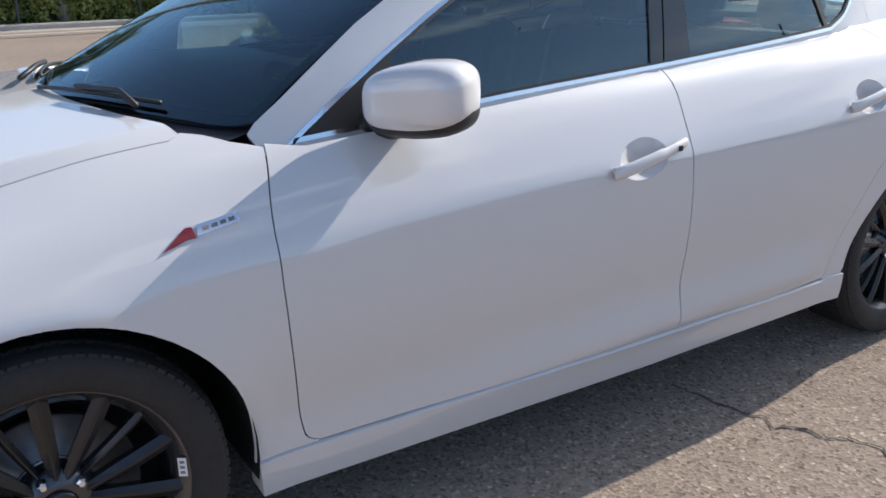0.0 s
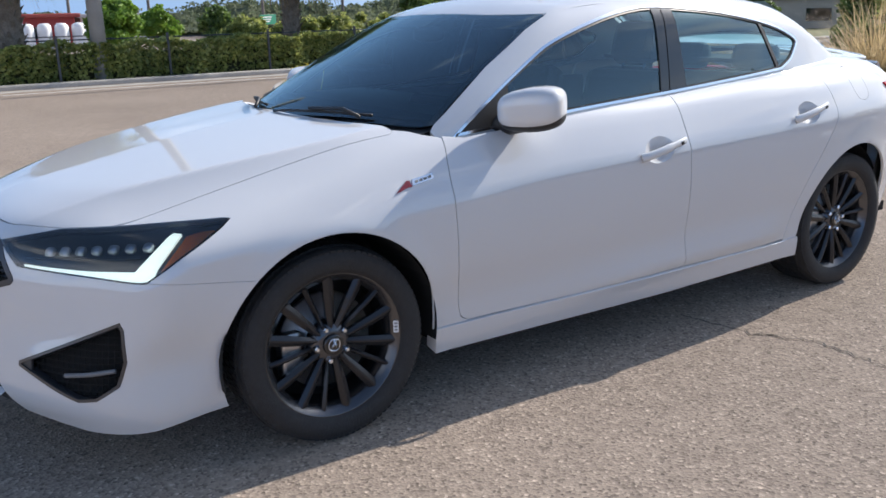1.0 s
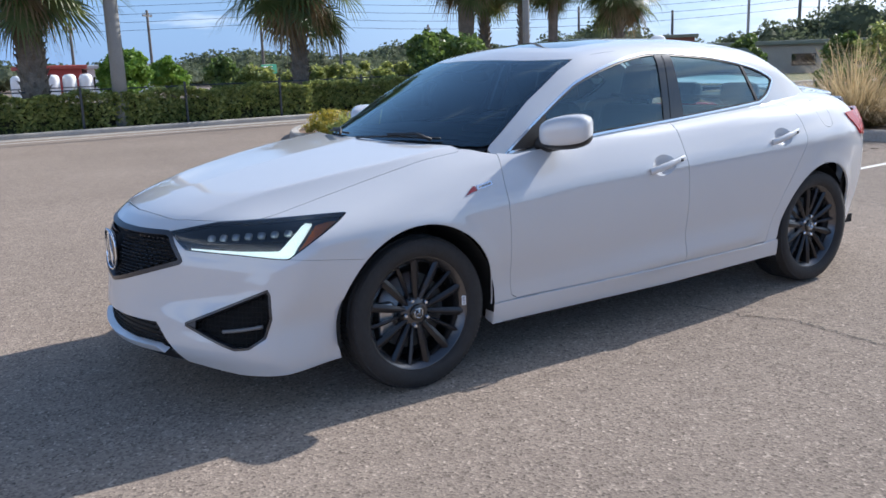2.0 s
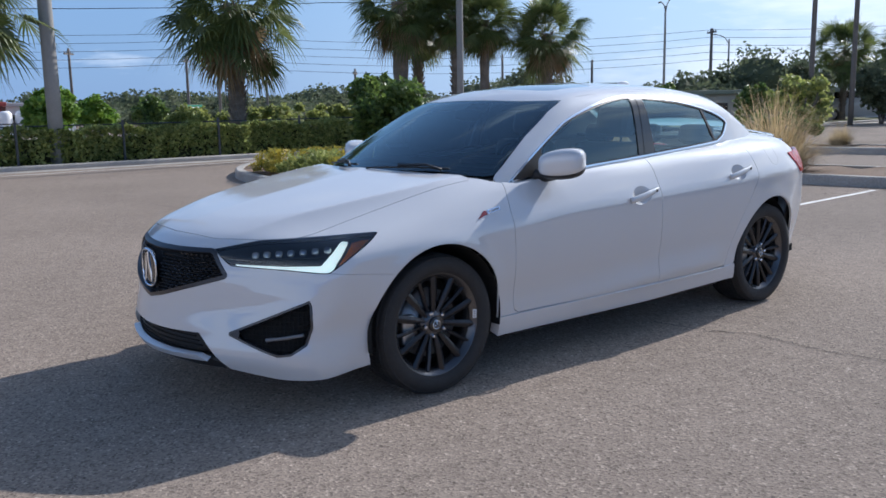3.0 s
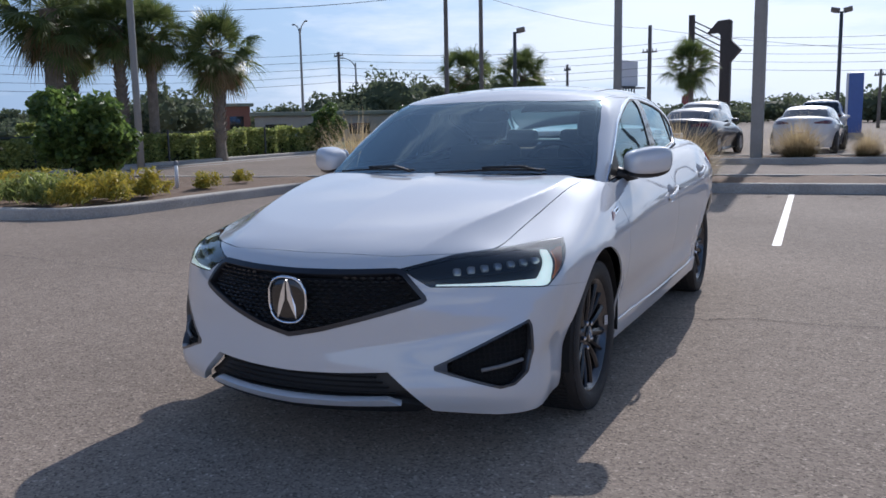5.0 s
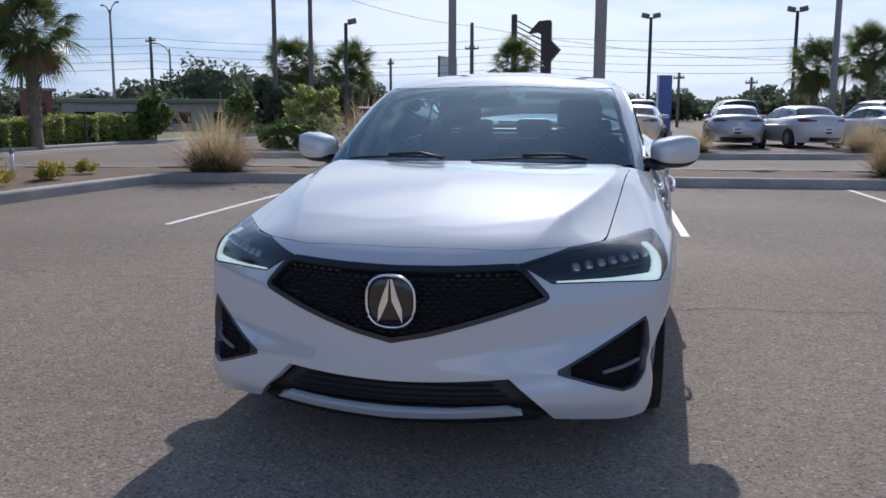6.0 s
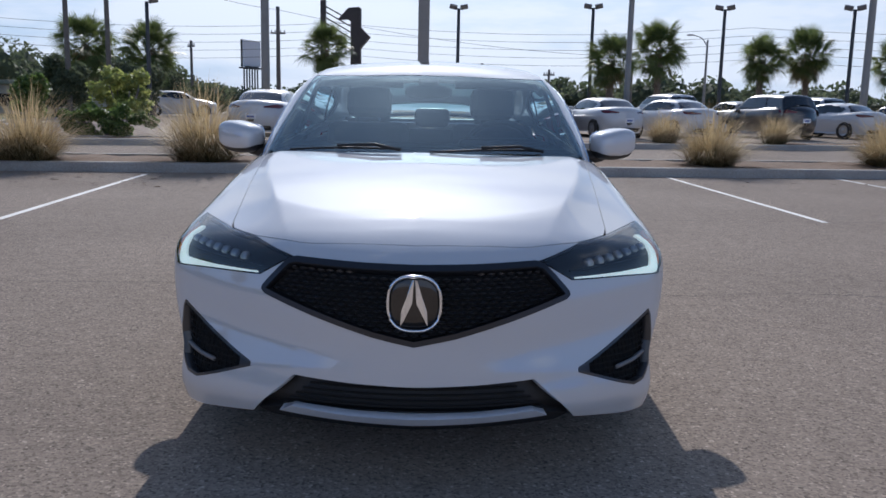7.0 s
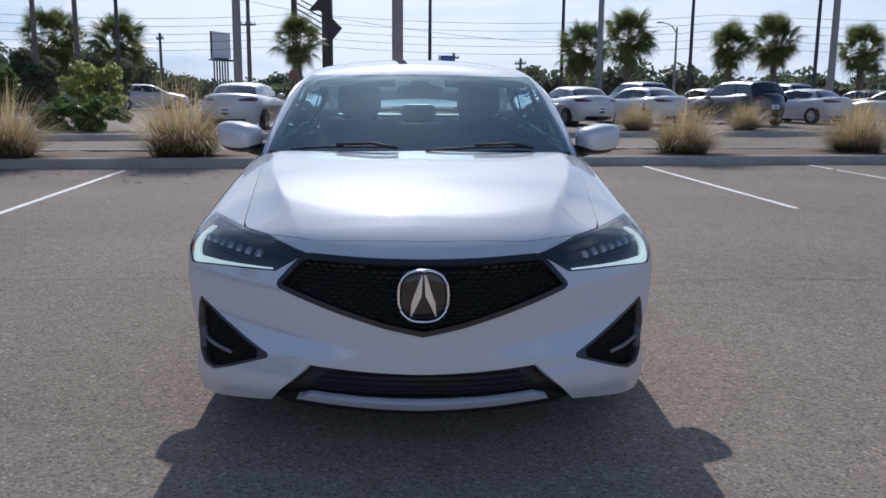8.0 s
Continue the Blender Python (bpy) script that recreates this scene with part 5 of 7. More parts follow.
for a, b in (((4.52, 4.03), (9.45, 4.32)), ((4.72, 1.45), (9.75, 1.72)), ((4.95, -1.15), (10.35, -0.93)), ((5.50, -4.07), (10.75, -3.78)),
             ((5.85, -7.0), (11.2, -6.74)), ((6.2, -9.9), (11.55, -9.6)), ((6.6, -12.8), (11.95, -12.5))):
    v, f = ribbon([a, b], 0.08, 0.004)
    structure("parking_line", mesh_of("parking_line", v, f), LINE_PAINT, "worn white painted parking line on asphalt", "line")


def kerb(points, label, width=0.16, height=0.15, closed=False):
    """A concrete kerb with a rounded top edge, along points of the plan; the road lies to its right."""
    pts = [np.array(p, float) for p in points]
    n = len(pts)
    prof = [(0.0, 0.0), (0.012, height - 0.03), (0.022, height - 0.01), (0.04, height), (width, height), (width, 0.0)]
    v, f = [], []
    for i, p in enumerate(pts):
        a, b = (pts[i - 1], pts[(i + 1) % n]) if closed else (pts[max(i - 1, 0)], pts[min(i + 1, n - 1)])
        d = (b - a) / np.linalg.norm(b - a)
        left = np.array((-d[1], d[0]))
        for o, z in prof:
            q = p + left * o
            v.append((q[0], q[1], z))
    k = len(prof)
    for i in range(n if closed else n - 1):
        for j in range(k - 1):
            a, b = i * k + j, ((i + 1) % n) * k + j
            f.append((a, a + 1, b + 1, b))
    ob = structure("kerb", mesh_of("kerb", v, f), CONCRETE, label, "kerb")
    return ob


def slab(name, outline, z, mat, label, category, bumpy=0.0):
    """A filled bed with a little relief."""
    ring_pts = resample(outline, 0.4)
    lo, hi = ring_pts.min(0), ring_pts.max(0)
    gx, gy = np.meshgrid(np.arange(lo[0], hi[0], 0.35), np.arange(lo[1], hi[1], 0.35))
    pts = np.stack([gx.ravel(), gy.ravel()], 1)
    pts = pts[within(pts, ring_pts)]
    pts = pts[near_line(pts, ring_pts) > 0.15]
    n = len(ring_pts)
    v2, _, faces, *_ = delaunay([Vector(p) for p in ring_pts] + [Vector(p) for p in pts], [(i, (i + 1) % n) for i in range(n)], [], 0, 1e-6)
    uv = np.array([tuple(p) for p in v2])
    faces = [t for t in faces if within(uv[list(t)].mean(0)[None], ring_pts)[0]]
    zs = z + bumpy * (rng.random(len(uv)) - 0.3)
    structure(name, mesh_of(name, [(p[0], p[1], h) for p, h in zip(uv, zs)], faces, True), mat, label, category)


ISLAND = [tuple(p) for p in smooth_line([(9.62, 6.05), (9.2, 6.75), (8.0, 6.92), (6.8, 6.98), (5.3, 7.02), (4.55, 7.35), (4.30, 8.1), (4.30, 9.2), (4.75, 11.0), (5.8, 12.6), (7.5, 13.6), (9.2, 13.7),
                                         (10.2, 12.6), (10.3, 10.6), (10.6, 8.6), (11.3, 7.2), (11.8, 6.4)], 4)]
STRIP_FRONT = [(10.35 - 0.13 * y, y) for y in np.linspace(-60, 6.05, 40)]
STRIP_BACK = [(12.55 - 0.15 * y, y) for y in np.linspace(6.4, -60, 40)]
outline = STRIP_FRONT + ISLAND[1:] + STRIP_BACK
kerb([p for p in outline[::-1]][::-1][::-1], "pale concrete kerb round the planting bed", closed=True)
bed = [tuple(p) for p in inset(np.array(outline), 0.15)]
slab("planting_bed", bed, 0.12, MULCH, "brown bark mulch planting bed", "bed", 0.05)
K2 = [(18.35 - 0.235 * y, y) for y in np.linspace(-60, 9.5, 30)] + [(17.2, 10.3), (18.6, 10.6)] + [(20.0 - 0.235 * y, y) for y in np.linspace(9.6, -60, 30)]
kerb(K2[::-1], "pale concrete kerb of the far bed", closed=True)
slab("far_bed", [tuple(p) for p in inset(np.array(K2), 0.15)], 0.12, MULCH, "mulch bed in front of the parked cars", "bed", 0.05)
hedge_kerb = [(x, 16.35 + 0.02 * math.sin(x)) for x in np.linspace(-60, 60, 40)]
kerb(hedge_kerb, "pale concrete kerb before the hedge", 0.3, 0.10)
slab("verge", [(-60, 16.6), (60, 16.6), (60, 24), (-60, 24)], 0.06, LAWN, "dry turf verge under the hedge", "verge", 0.03)
for y0, w, mat, lab in ((15.15, 0.10, LINE_PAINT, "faded white edge line on asphalt"), (15.95, 0.5, CONCRETE, "pale concrete gutter strip")):
    v, f = ribbon([(x, y0) for x in np.linspace(-60, 60, 12)], w, 0.004)
    structure("gutter" if mat is CONCRETE else "edge_line", mesh_of("gutter", v, f), mat, lab, "gutter" if mat is CONCRETE else "line")


def crack(points, seed):
    r = np.random.default_rng(seed)
    pts = smooth_line(points, 14)
    pts = [p + r.normal(0, 0.012, 2) for p in pts]
    v, f = ribbon([tuple(p) for p in pts], [0.004 + 0.007 * r.random() for _ in pts], 0.004)
    structure("crack", mesh_of("crack", v, f), MAT_CRACK, "dark crack in the asphalt", "crack")


MAT_CRACK = material("dark_crack", (0.06, 0.055, 0.05), 0.95, spread=0.3)
crack([(1.72, -0.70), (1.80, -1.05), (1.90, -1.25), (1.88, -1.69), (2.0, -2.3), (1.95, -3.4), (2.1, -5.0)], 1)
crack([(2.0, 1.2), (1.9, 3.2), (2.1, 5.5), (2.0, 8.0)], 2)
crack([(5.4, -1.6), (5.5, -3.6), (5.7, -6.0), (5.8, -10)], 3)
crack([(5.2, -0.3), (5.3, 1.0), (5.1, 2.5)], 6)


# ---- plants ----
def leaf_quads(centres, size, r, up=0.3, long=1.6):
    """A leaf at each centre, turned at random: a folded diamond of two faces."""
    n = len(centres)
    d = r.normal(size=(n, 3))
    d[:, 2] = d[:, 2] * 0.7 + up
    d /= np.linalg.norm(d, axis=1, keepdims=True)
    s = np.cross(d, r.normal(size=(n, 3)))
    s /= np.maximum(np.linalg.norm(s, axis=1, keepdims=True), 1e-6)
    a = size * (0.6 + 0.8 * r.random((n, 1)))
    nrm = np.cross(d, s)
    p0, p1 = centres - d * a * long / 2, centres + d * a * long / 2
    v = np.stack([p0, centres + s * a / 2 + nrm * a * 0.12, p1, centres - s * a / 2 + nrm * a * 0.12], 1).reshape(-1, 3)
    i = np.arange(n)[:, None] * 4
    f = np.concatenate([i + [0, 1, 2], i + [0, 2, 3]], 0)
    return v, f


def join(pieces):
    vs, fs, k = [], [], 0
    for v, f in pieces:
        v = np.asarray(v, float).reshape(-1, 3)
        vs.append(v)
        fs += [tuple(int(i) + k for i in t) for t in f]
        k += len(v)
    return np.concatenate(vs), fs


def blob_points(n, c, rad, r, shell=0.55):
    """Points through a lumpy ellipsoid, denser towards its skin."""
    d = r.normal(size=(n, 3))
    d /= np.linalg.norm(d, axis=1, keepdims=True)
    t = shell + (1 - shell) * r.random((n, 1)) ** 0.7
    lump = 1 + 0.16 * np.sin(5 * d[:, :1] + c[0]) * np.cos(4 * d[:, 1:2] + c[1]) + 0.1 * np.sin(7 * d[:, 2:3])
    return np.array(c) + d * np.array(rad) * t * lump


def lump(c, rad, r, nu=14, nv=9):
    """A rough closed core that stops light inside a crown."""
    v, f = [], []
    ph = r.random(3) * 6
    for i in range(nv + 1):
        la = -math.pi / 2 + math.pi * i / nv
        for k in range(nu):
            lo = 2 * math.pi * k / nu
            q = 1 + 0.16 * math.sin(3 * lo + ph[0]) * math.cos(2 * la + ph[1]) + 0.03 * r.normal()
            v.append((c[0] + rad[0] * q * math.cos(la) * math.cos(lo), c[1] + rad[1] * q * math.cos(la) * math.sin(lo), max(0.0, c[2] + rad[2] * q * math.sin(la))))
    for i in range(nv):
        for k in range(nu):
            a, b = i * nu + k, i * nu + (k + 1) % nu
            f.append((a, b, b + nu, a + nu))
    return v, f


def shrub_mesh(name, clumps, per, size, seed, up=0.3):
    r = np.random.default_rng(seed)
    return mesh_of(name, *join([leaf_quads(blob_points(per, c, rad, r), size, r, up) for c, rad in clumps] + [lump(c, [q * 0.62 for q in rad], r, 8, 6) for c, rad in clumps]))


def clumps_in(n, c, rad, small, seed):
    r = np.random.default_rng(seed)
    out = []
    for _ in range(n):
        d = r.normal(size=3)
        d /= np.linalg.norm(d)
        k = 0.55 + 0.35 * r.random()
        s = small * (0.7 + 0.6 * r.random())
        out.append((tuple(np.array(c) + d * np.array(rad) * k), (s, s, s * 0.85)))
    return out


def bush(x, y, z, c, rad, leaf, mat, label, seed, name="bush", per=260, n=26, stems=6):
    """A shrub of many leaves on a few bare stems."""
    ob = empty(name, pose(x, y, z), label, "bush")
    small = min(rad) * 0.42
    part("crown", shrub_mesh("crown", clumps_in(n, (0, 0, c), rad, small, seed), per, leaf, seed), mat, ob)
    r = np.random.default_rng(seed)
    for k in range(stems):
        a = 2 * math.pi * k / stems + r.random()
        tip = (rad[0] * 0.5 * math.cos(a), rad[1] * 0.5 * math.sin(a), c * (0.9 + 0.3 * r.random()))
        part("stem", tube_mesh("stem", smooth_line([(0.05 * math.cos(a), 0.05 * math.sin(a), -0.03), (tip[0] * 0.4, tip[1] * 0.4, c * 0.45), tip], 4), [0.03] * 4 + [0.018] * 5, 6), WOOD_POLE, ob)
    return ob


def fan_frond(r, out_way, lift, reach, span, blades, droop):
    """A fan leaf: an arching stalk from the crown's heart and long blades, webbed together near its end, with hanging tips."""
    pieces = []
    az = out_way
    d = np.array((math.cos(az) * math.cos(lift), math.sin(az) * math.cos(lift), math.sin(lift)))
    base = d * 0.12
    end = d * reach + np.array((0, 0, -0.10 * reach * reach))
    side = np.array((-math.sin(az), math.cos(az), 0))
    roll = 0.55 * r.normal()
    d = d + np.array((0, 0, -0.30))
    d /= np.linalg.norm(d)
    side, top = side * math.cos(roll) + np.cross(d, side) * math.sin(roll), np.cross(d, side) * math.cos(roll) - side * math.sin(roll)
    w = side * 0.016
    pieces.append(([base - w, base + w, end + w, end - w], [(0, 1, 2, 3)]))
    step_a = radians(210) / (blades - 1)
    for k in range(blades):
        t = -1 + 2 * k / (blades - 1)
        a = t * radians(105)
        ln = span * (1 - 0.30 * abs(t) + 0.16 * r.random())
        b = d * math.cos(a) + side * math.sin(a) + top * (0.10 - 0.34 * abs(t) + 0.08 * r.random())
        b /= np.linalg.norm(b)
        wid = side * math.cos(a) - d * math.sin(a)
        web = ln * 0.40
        q0, q1 = end + b * web - wid * web * step_a * 0.52, end + b * web + wid * web * step_a * 0.52
        hang = np.array((0, 0, -droop * ln))
        far = end + b * ln * 0.74 + hang * 0.22
        tip = end + b * ln * (0.98 + 0.08 * r.random()) + hang * (0.7 + 0.7 * r.random())
        bw = wid * web * step_a * 0.30
        pieces.append(([end, q0, far - bw, tip, far + bw, q1], [(0, 1, 5), (1, 2, 4, 5), (2, 3, 4)]))
    return pieces


def palm_crown(seed, n, low, high, span, reach, droop):
    r = np.random.default_rng(seed)
    pieces = []
    for k in range(n):
        lift = low + (high - low) * ((k + r.random()) / n) ** 0.9
        pieces += fan_frond(r, k * 2.39996 + 0.5 * r.random(), lift, reach * (0.45 + 0.6 * r.random()), span * (0.82 + 0.36 * r.random()), 22, droop * (1.5 - 0.7 * max(0, lift)))
    return mesh_of("crown", *join(pieces))


CROWNS = [palm_crown(20 + k, 88, -1.2, 1.4, 0.66, 1.10, 0.16) for k in range(4)]
SKIRTS = [palm_crown(40 + k, 16, -1.42, -0.8, 0.60, 0.95, 0.25) for k in range(2)]


def palm_trunk(height, radius, booted, seed):
    """A tapered trunk; booted: the stumps of old leaf stalks stand out in a criss-cross."""
    r = np.random.default_rng(seed)
    zs = np.linspace(-0.05, height, 12)
    bow = 0.05 * height * (r.random() - 0.5)
    pts = [(bow * math.sin(math.pi * z / height), 0, z) for z in zs]
    pieces = [tube(pts, [radius * (1.25 if z < 0.2 else 1.0 + 0.06 * math.sin(9 * z)) for z in zs], 12)]
    if booted:
        for k in range(int(height * 30)):
            z = height * (0.15 + 0.85 * (k / (height * 30)))
            a = k * 2.39996
            o = np.array((math.cos(a), math.sin(a), 0))
            s = np.array((-math.sin(a), math.cos(a), 0)) * 0.05
            b = np.array((bow * math.sin(math.pi * z / height), 0, z)) + o * radius * 0.92
            tip = b + o * 0.10 + np.array((0, 0, 0.17))
            pieces.append(([b - s, b + s, tip + s * 0.5, tip - s * 0.5, b + np.array((0, 0, 0.10)) - o * 0.02], [(0, 1, 2, 3), (0, 3, 4), (1, 4, 2), (2, 4, 3)]))
    return mesh_of("trunk", *join(pieces))


def palm(x, y, heart, size, seed, radius=0.17, booted=True, skirt=True, z=0.05):
    ob = empty("palm_tree", pose(x, y, z, 0, 0, 137 * seed), "cabbage palm with fan fronds and a rough trunk" if booted else "cabbage palm with fan fronds and a smooth grey trunk", "palm tree", "palms round the lot")
    part("trunk", palm_trunk(heart, radius, booted, seed), BARK, ob, "rough grey-brown palm trunk")
    part("crown", CROWNS[seed % 4], FROND, ob, "green fan fronds", pose(0, 0, heart) @ Matrix.Diagonal((size, size, size, 1)))
    if skirt:
        part("dead_fronds", SKIRTS[seed % 2], DEAD_FROND, ob, "brown hanging dead fronds", pose(0, 0, heart) @ Matrix.Diagonal((size, size, size, 1)))
    return ob


PALMS = [(8.45, 18.3, 3.95, 1.42, 1, 0.22, True, True), (1.75, 17.9, 3.7, 1.25, 2, 0.30, True, True), (14.3, 18.7, 4.35, 1.12, 3, 0.24, False, True), (15.6, 19.4, 3.9, 0.85, 4, 0.16, True, True),
         (15.5, 17.5, 3.9, 0.72, 5, 0.14, True, True), (16.6, 17.3, 3.8, 0.82, 6, 0.15, False, True), (18.6, 16.5, 3.4, 0.95, 7, 0.17, True, True),
         (43.0, 18.65, 3.6, 1.18, 8, 0.15, True, True), (42.2, 15.0, 3.4, 1.1, 10, 0.15, True, False),
         (41.0, 5.8, 3.5, 0.92, 11, 0.12, False, False), (40.0, -8.3, 3.2, 0.95, 12, 0.14, True, True), (41.2, -10.9, 3.9, 1.02, 13, 0.14, True, False),
         (43.6, -17.0, 3.6, 0.95, 14, 0.14, True, False), (44.7, -19.8, 4.0, 1.05, 15, 0.14, True, True), (40.9, -22.8, 3.4, 0.92, 16, 0.14, True, False), (-3.5, 19.0, 3.4, 1.0, 17, 0.22, True, True)]
for x, y, heart, size, seed, radius, booted, skirt in PALMS:
    palm(x, y, heart, size, seed, radius, booted, skirt)


# ---- hedge and its fence ----
def hedge(x0, x1, y, height, depth, seed):
    r = np.random.default_rng(seed)
    n = int((x1 - x0) * 1500)
    c = np.stack([x0 + (x1 - x0) * r.random(n), y + depth * (r.random(n) - 0.5), 0.06 + height * r.random(n) ** 0.8], 1)
    wob = 0.06 * np.sin(c[:, 0] * 3.1) + 0.05 * np.sin(c[:, 0] * 7.7 + 1)
    face = r.random(n) < 0.62
    c[face, 1] = y - depth / 2 + 0.10 * r.random(face.sum()) + wob[face]
    topm = (~face) & (r.random(n) < 0.6)
    c[topm, 2] = height + 0.05 - 0.08 * r.random(topm.sum()) + wob[topm]
    c[:, 2] = np.minimum(c[:, 2], height + 0.08 + wob)
    thin = (np.sin(c[:, 0] * 2.3) + np.sin(c[:, 0] * 5.9 + 2) > 1.3) & (c[:, 2] < 0.45 * height) & (r.random(n) < 0.75)
    return mesh_of("hedge", *leaf_quads(c[~thin], 0.062, r))


for k, (x0, x1) in enumerate(((-14, -4), (-4, 4), (4, 12), (12, 20), (20, 25.5))):
    hb = part("hedge", hedge(x0, x1, 17.15, 0.80 if x0 < 20 else 0.9, 0.7, 60 + k), HEDGE_LEAF)
    tagged(hb, "clipped green hedge with thin patches low down", "hedge", "", "stuff")
    # plain box filling the hedge, its dark colour standing in for inner shade
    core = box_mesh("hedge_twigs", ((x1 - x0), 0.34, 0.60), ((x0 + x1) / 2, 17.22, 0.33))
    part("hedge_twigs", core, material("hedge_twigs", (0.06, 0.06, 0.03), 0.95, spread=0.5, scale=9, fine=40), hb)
fence = empty("fence", pose(5, 17.75, 0), "low black metal fence along the hedge", "fence")
for k in range(17):
    part("post", box_mesh("post", (0.05, 0.05, 1.0), (-19 + k * 2.35, -0.9 if k % 2 == 0 else -0.98, 0.53), None, 0.008), DARK_METAL, fence)
for h in (0.25, 0.92):
    part("rail", box_mesh("rail", (39, 0.03, 0.03), (0.3, 0.02, h)), DARK_METAL, fence)

# ---- bed plants ----
bush(9.15, 12.0, 0.12, 1.02, (1.0, 1.0, 0.84), 0.085, DARK_LEAF, "round dark green bush in the planting island", 71, per=420, n=34)


def tuft_mesh(seed, n):
    """A low loose mound of narrow leaves on short shoots."""
    r = np.random.default_rng(seed)
    shoots = [(0.21 * r.normal(), 0.21 * r.normal(), 0.22 + 0.32 * r.random()) for _ in range(13)]
    pieces = []
    for x, y, h in shoots:
        c = np.stack([x + 0.07 * r.normal(size=n), y + 0.07 * r.normal(size=n), h * (0.25 + 0.8 * r.random(n))], 1)
        pieces.append(leaf_quads(c, 0.030, r, 0.8, 5.0))
    return mesh_of("leaves", *join(pieces))


TUFTS = [tuft_mesh(80 + k, 85) for k in range(4)]
for k, (x, y, s, yellow) in enumerate(((5.03, 10.06, 1.0, 1), (4.95, 9.5, 0.95, 1), (4.98, 8.95, 1.0, 0), (5.0, 8.35, 1.1, 0), (5.0, 7.75, 0.95, 1), (5.55, 7.6, 0.95, 1), (6.3, 7.75, 1.05, 1),
                                       (7.67, 7.8, 0.75, 1), (9.1, 8.2, 0.6, 0), (6.2, 10.4, 0.9, 0), (6.1, 9.3, 1.0, 0), (6.6, 8.7, 0.95, 1), (5.7, 8.3, 1.0, 1), (5.6, 9.8, 0.9, 0))):
    ob = empty("shrub", pose(x, y, 0.13, 0, 0, 67 * k) @ Matrix.Scale(0.78 * s, 4), "low yellow-green leafy shrub in mulch" if yellow else "low olive green leafy shrub in mulch", "shrub", "low shrubs of the island")
    part("leaves", TUFTS[k % 4] if yellow else TUFTS[k % 4].copy(), None, ob)
    me = ob.children[0].data
    if not me.materials:
        me.materials.append(YELLOW_LEAF if yellow else HEDGE_LEAF)


def grass_mesh(seed, n, height, lean, root=0.20):
    """A loose fountain of fine blades of unlike length, fanning out of a narrow base, their tips nodding."""
    r = np.random.default_rng(seed)
    pieces = []
    sway = r.normal(size=2) * 0.10
    for _ in range(n):
        a, th = 2 * math.pi * r.random(), lean * r.random() ** 0.75
        o = np.array((math.cos(a), math.sin(a), 0)) + np.array((sway[0], sway[1], 0)) * th
        up = np.array((0, 0, 1.0))
        s = np.array((-math.sin(a), math.cos(a), 0)) * (0.0017 + 0.0014 * r.random())
        ln = height * (0.38 + 0.72 * r.random() ** 1.4) * (1 - 0.20 * th)
        b = np.array((math.cos(a + 0.8 * r.normal()), math.sin(a + 0.8 * r.normal()), 0)) * root * r.random() ** 0.5 + np.array((0, 0, -0.02))
        go = lambda q: o * math.sin(q) + up * math.cos(q)
        m1 = b + go(th * 0.75) * ln * 0.42
        m2 = m1 + go(th * 1.10) * ln * 0.34
        t = m2 + go(min(2.2, th * 1.65 + 0.25 * r.random())) * ln * 0.30 + 0.02 * r.normal(size=3)
        pieces.append(([b - s, b + s, m1 + s, m2 + s * 0.8, t, m2 - s * 0.8, m1 - s], [(0, 1, 2, 6), (2, 3, 5, 6), (3, 4, 5)]))
    return mesh_of("foliage", *join(pieces))


GRASS = [grass_mesh(90 + k, 2000, 1.28, 1.22, 0.20) for k in range(3)]
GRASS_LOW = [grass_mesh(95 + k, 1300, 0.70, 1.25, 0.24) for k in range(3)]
for k, (x, y, s) in enumerate(((9.95, 6.30, 0.95), (10.65, 3.75, 1.05), (10.85, 0.8, 0.9), (12.0, -4.85, 0.9), (12.66, -8.36, 0.92), (11.5, -1.9, 0.0), (13.2, -11.8, 0.95), (13.6, -15.0, 0.9),
                               (19.3, -0.5, 0.85), (19.6, -2.0, 0.6), (20.9, -6.3, 0.8), (21.6, -9.6, 0.8), (22.6, -13.6, 0.8), (18.6, 3.2, 0.6), (18.2, 6.4, 0.45))):
    if s:
        ob = empty("grass_tussock", pose(x, y, 0.13, 0, 0, 71 * k) @ Matrix.Diagonal((1.45 * s, 1.45 * s, s, 1)), "dry straw-coloured fountain grass in mulch", "grass", "fountain grasses of the beds")
        part("foliage", GRASS[k % 3], STRAW, ob)
        part("foliage", GRASS_LOW[k % 3], STRAW_SHADED, ob)
bush(18.4, 8.4, 0.1, 0.36, (0.7, 1.35, 0.40), 0.06, DARK_LEAF, "low dark green shrub in the far bed", 101, per=420, n=34)
bush(25.0, 16.6, 0.05, 1.05, (0.62, 0.62, 0.85), 0.09, DARK_LEAF, "upright dark green shrub beside the hedge", 102, per=160, n=20)
bush(27.6, 14.6, 0.0, 1.1, (0.6, 0.7, 0.9), 0.10, DARK_LEAF, "upright green shrub by the far lane", 103, per=150, n=18)
bush(36.0, 17.2, 0.0, 1.5, (1.4, 1.4, 1.1), 0.12, FAR_LEAF, "dense grey-green small tree before the palms", 121, per=190, n=24)
bush(38.5, 14.6, 0.0, 1.7, (1.2, 1.2, 1.2), 0.12, FAR_LEAF, "loose grey-green small tree before the palms", 122, per=150, n=22)
bush(20.2, 8.5, 0.0, 1.22, (0.85, 0.8, 0.66), 0.075, HEDGE_LEAF, "loose green small tree at the end of the far bed", 104, per=120, n=24)
bush(7.0, 30.5, 0.0, 1.25, (0.85, 0.85, 1.0), 0.12, BRIGHT_LEAF, "bright green young tree beyond the hedge", 105, per=200, n=22)
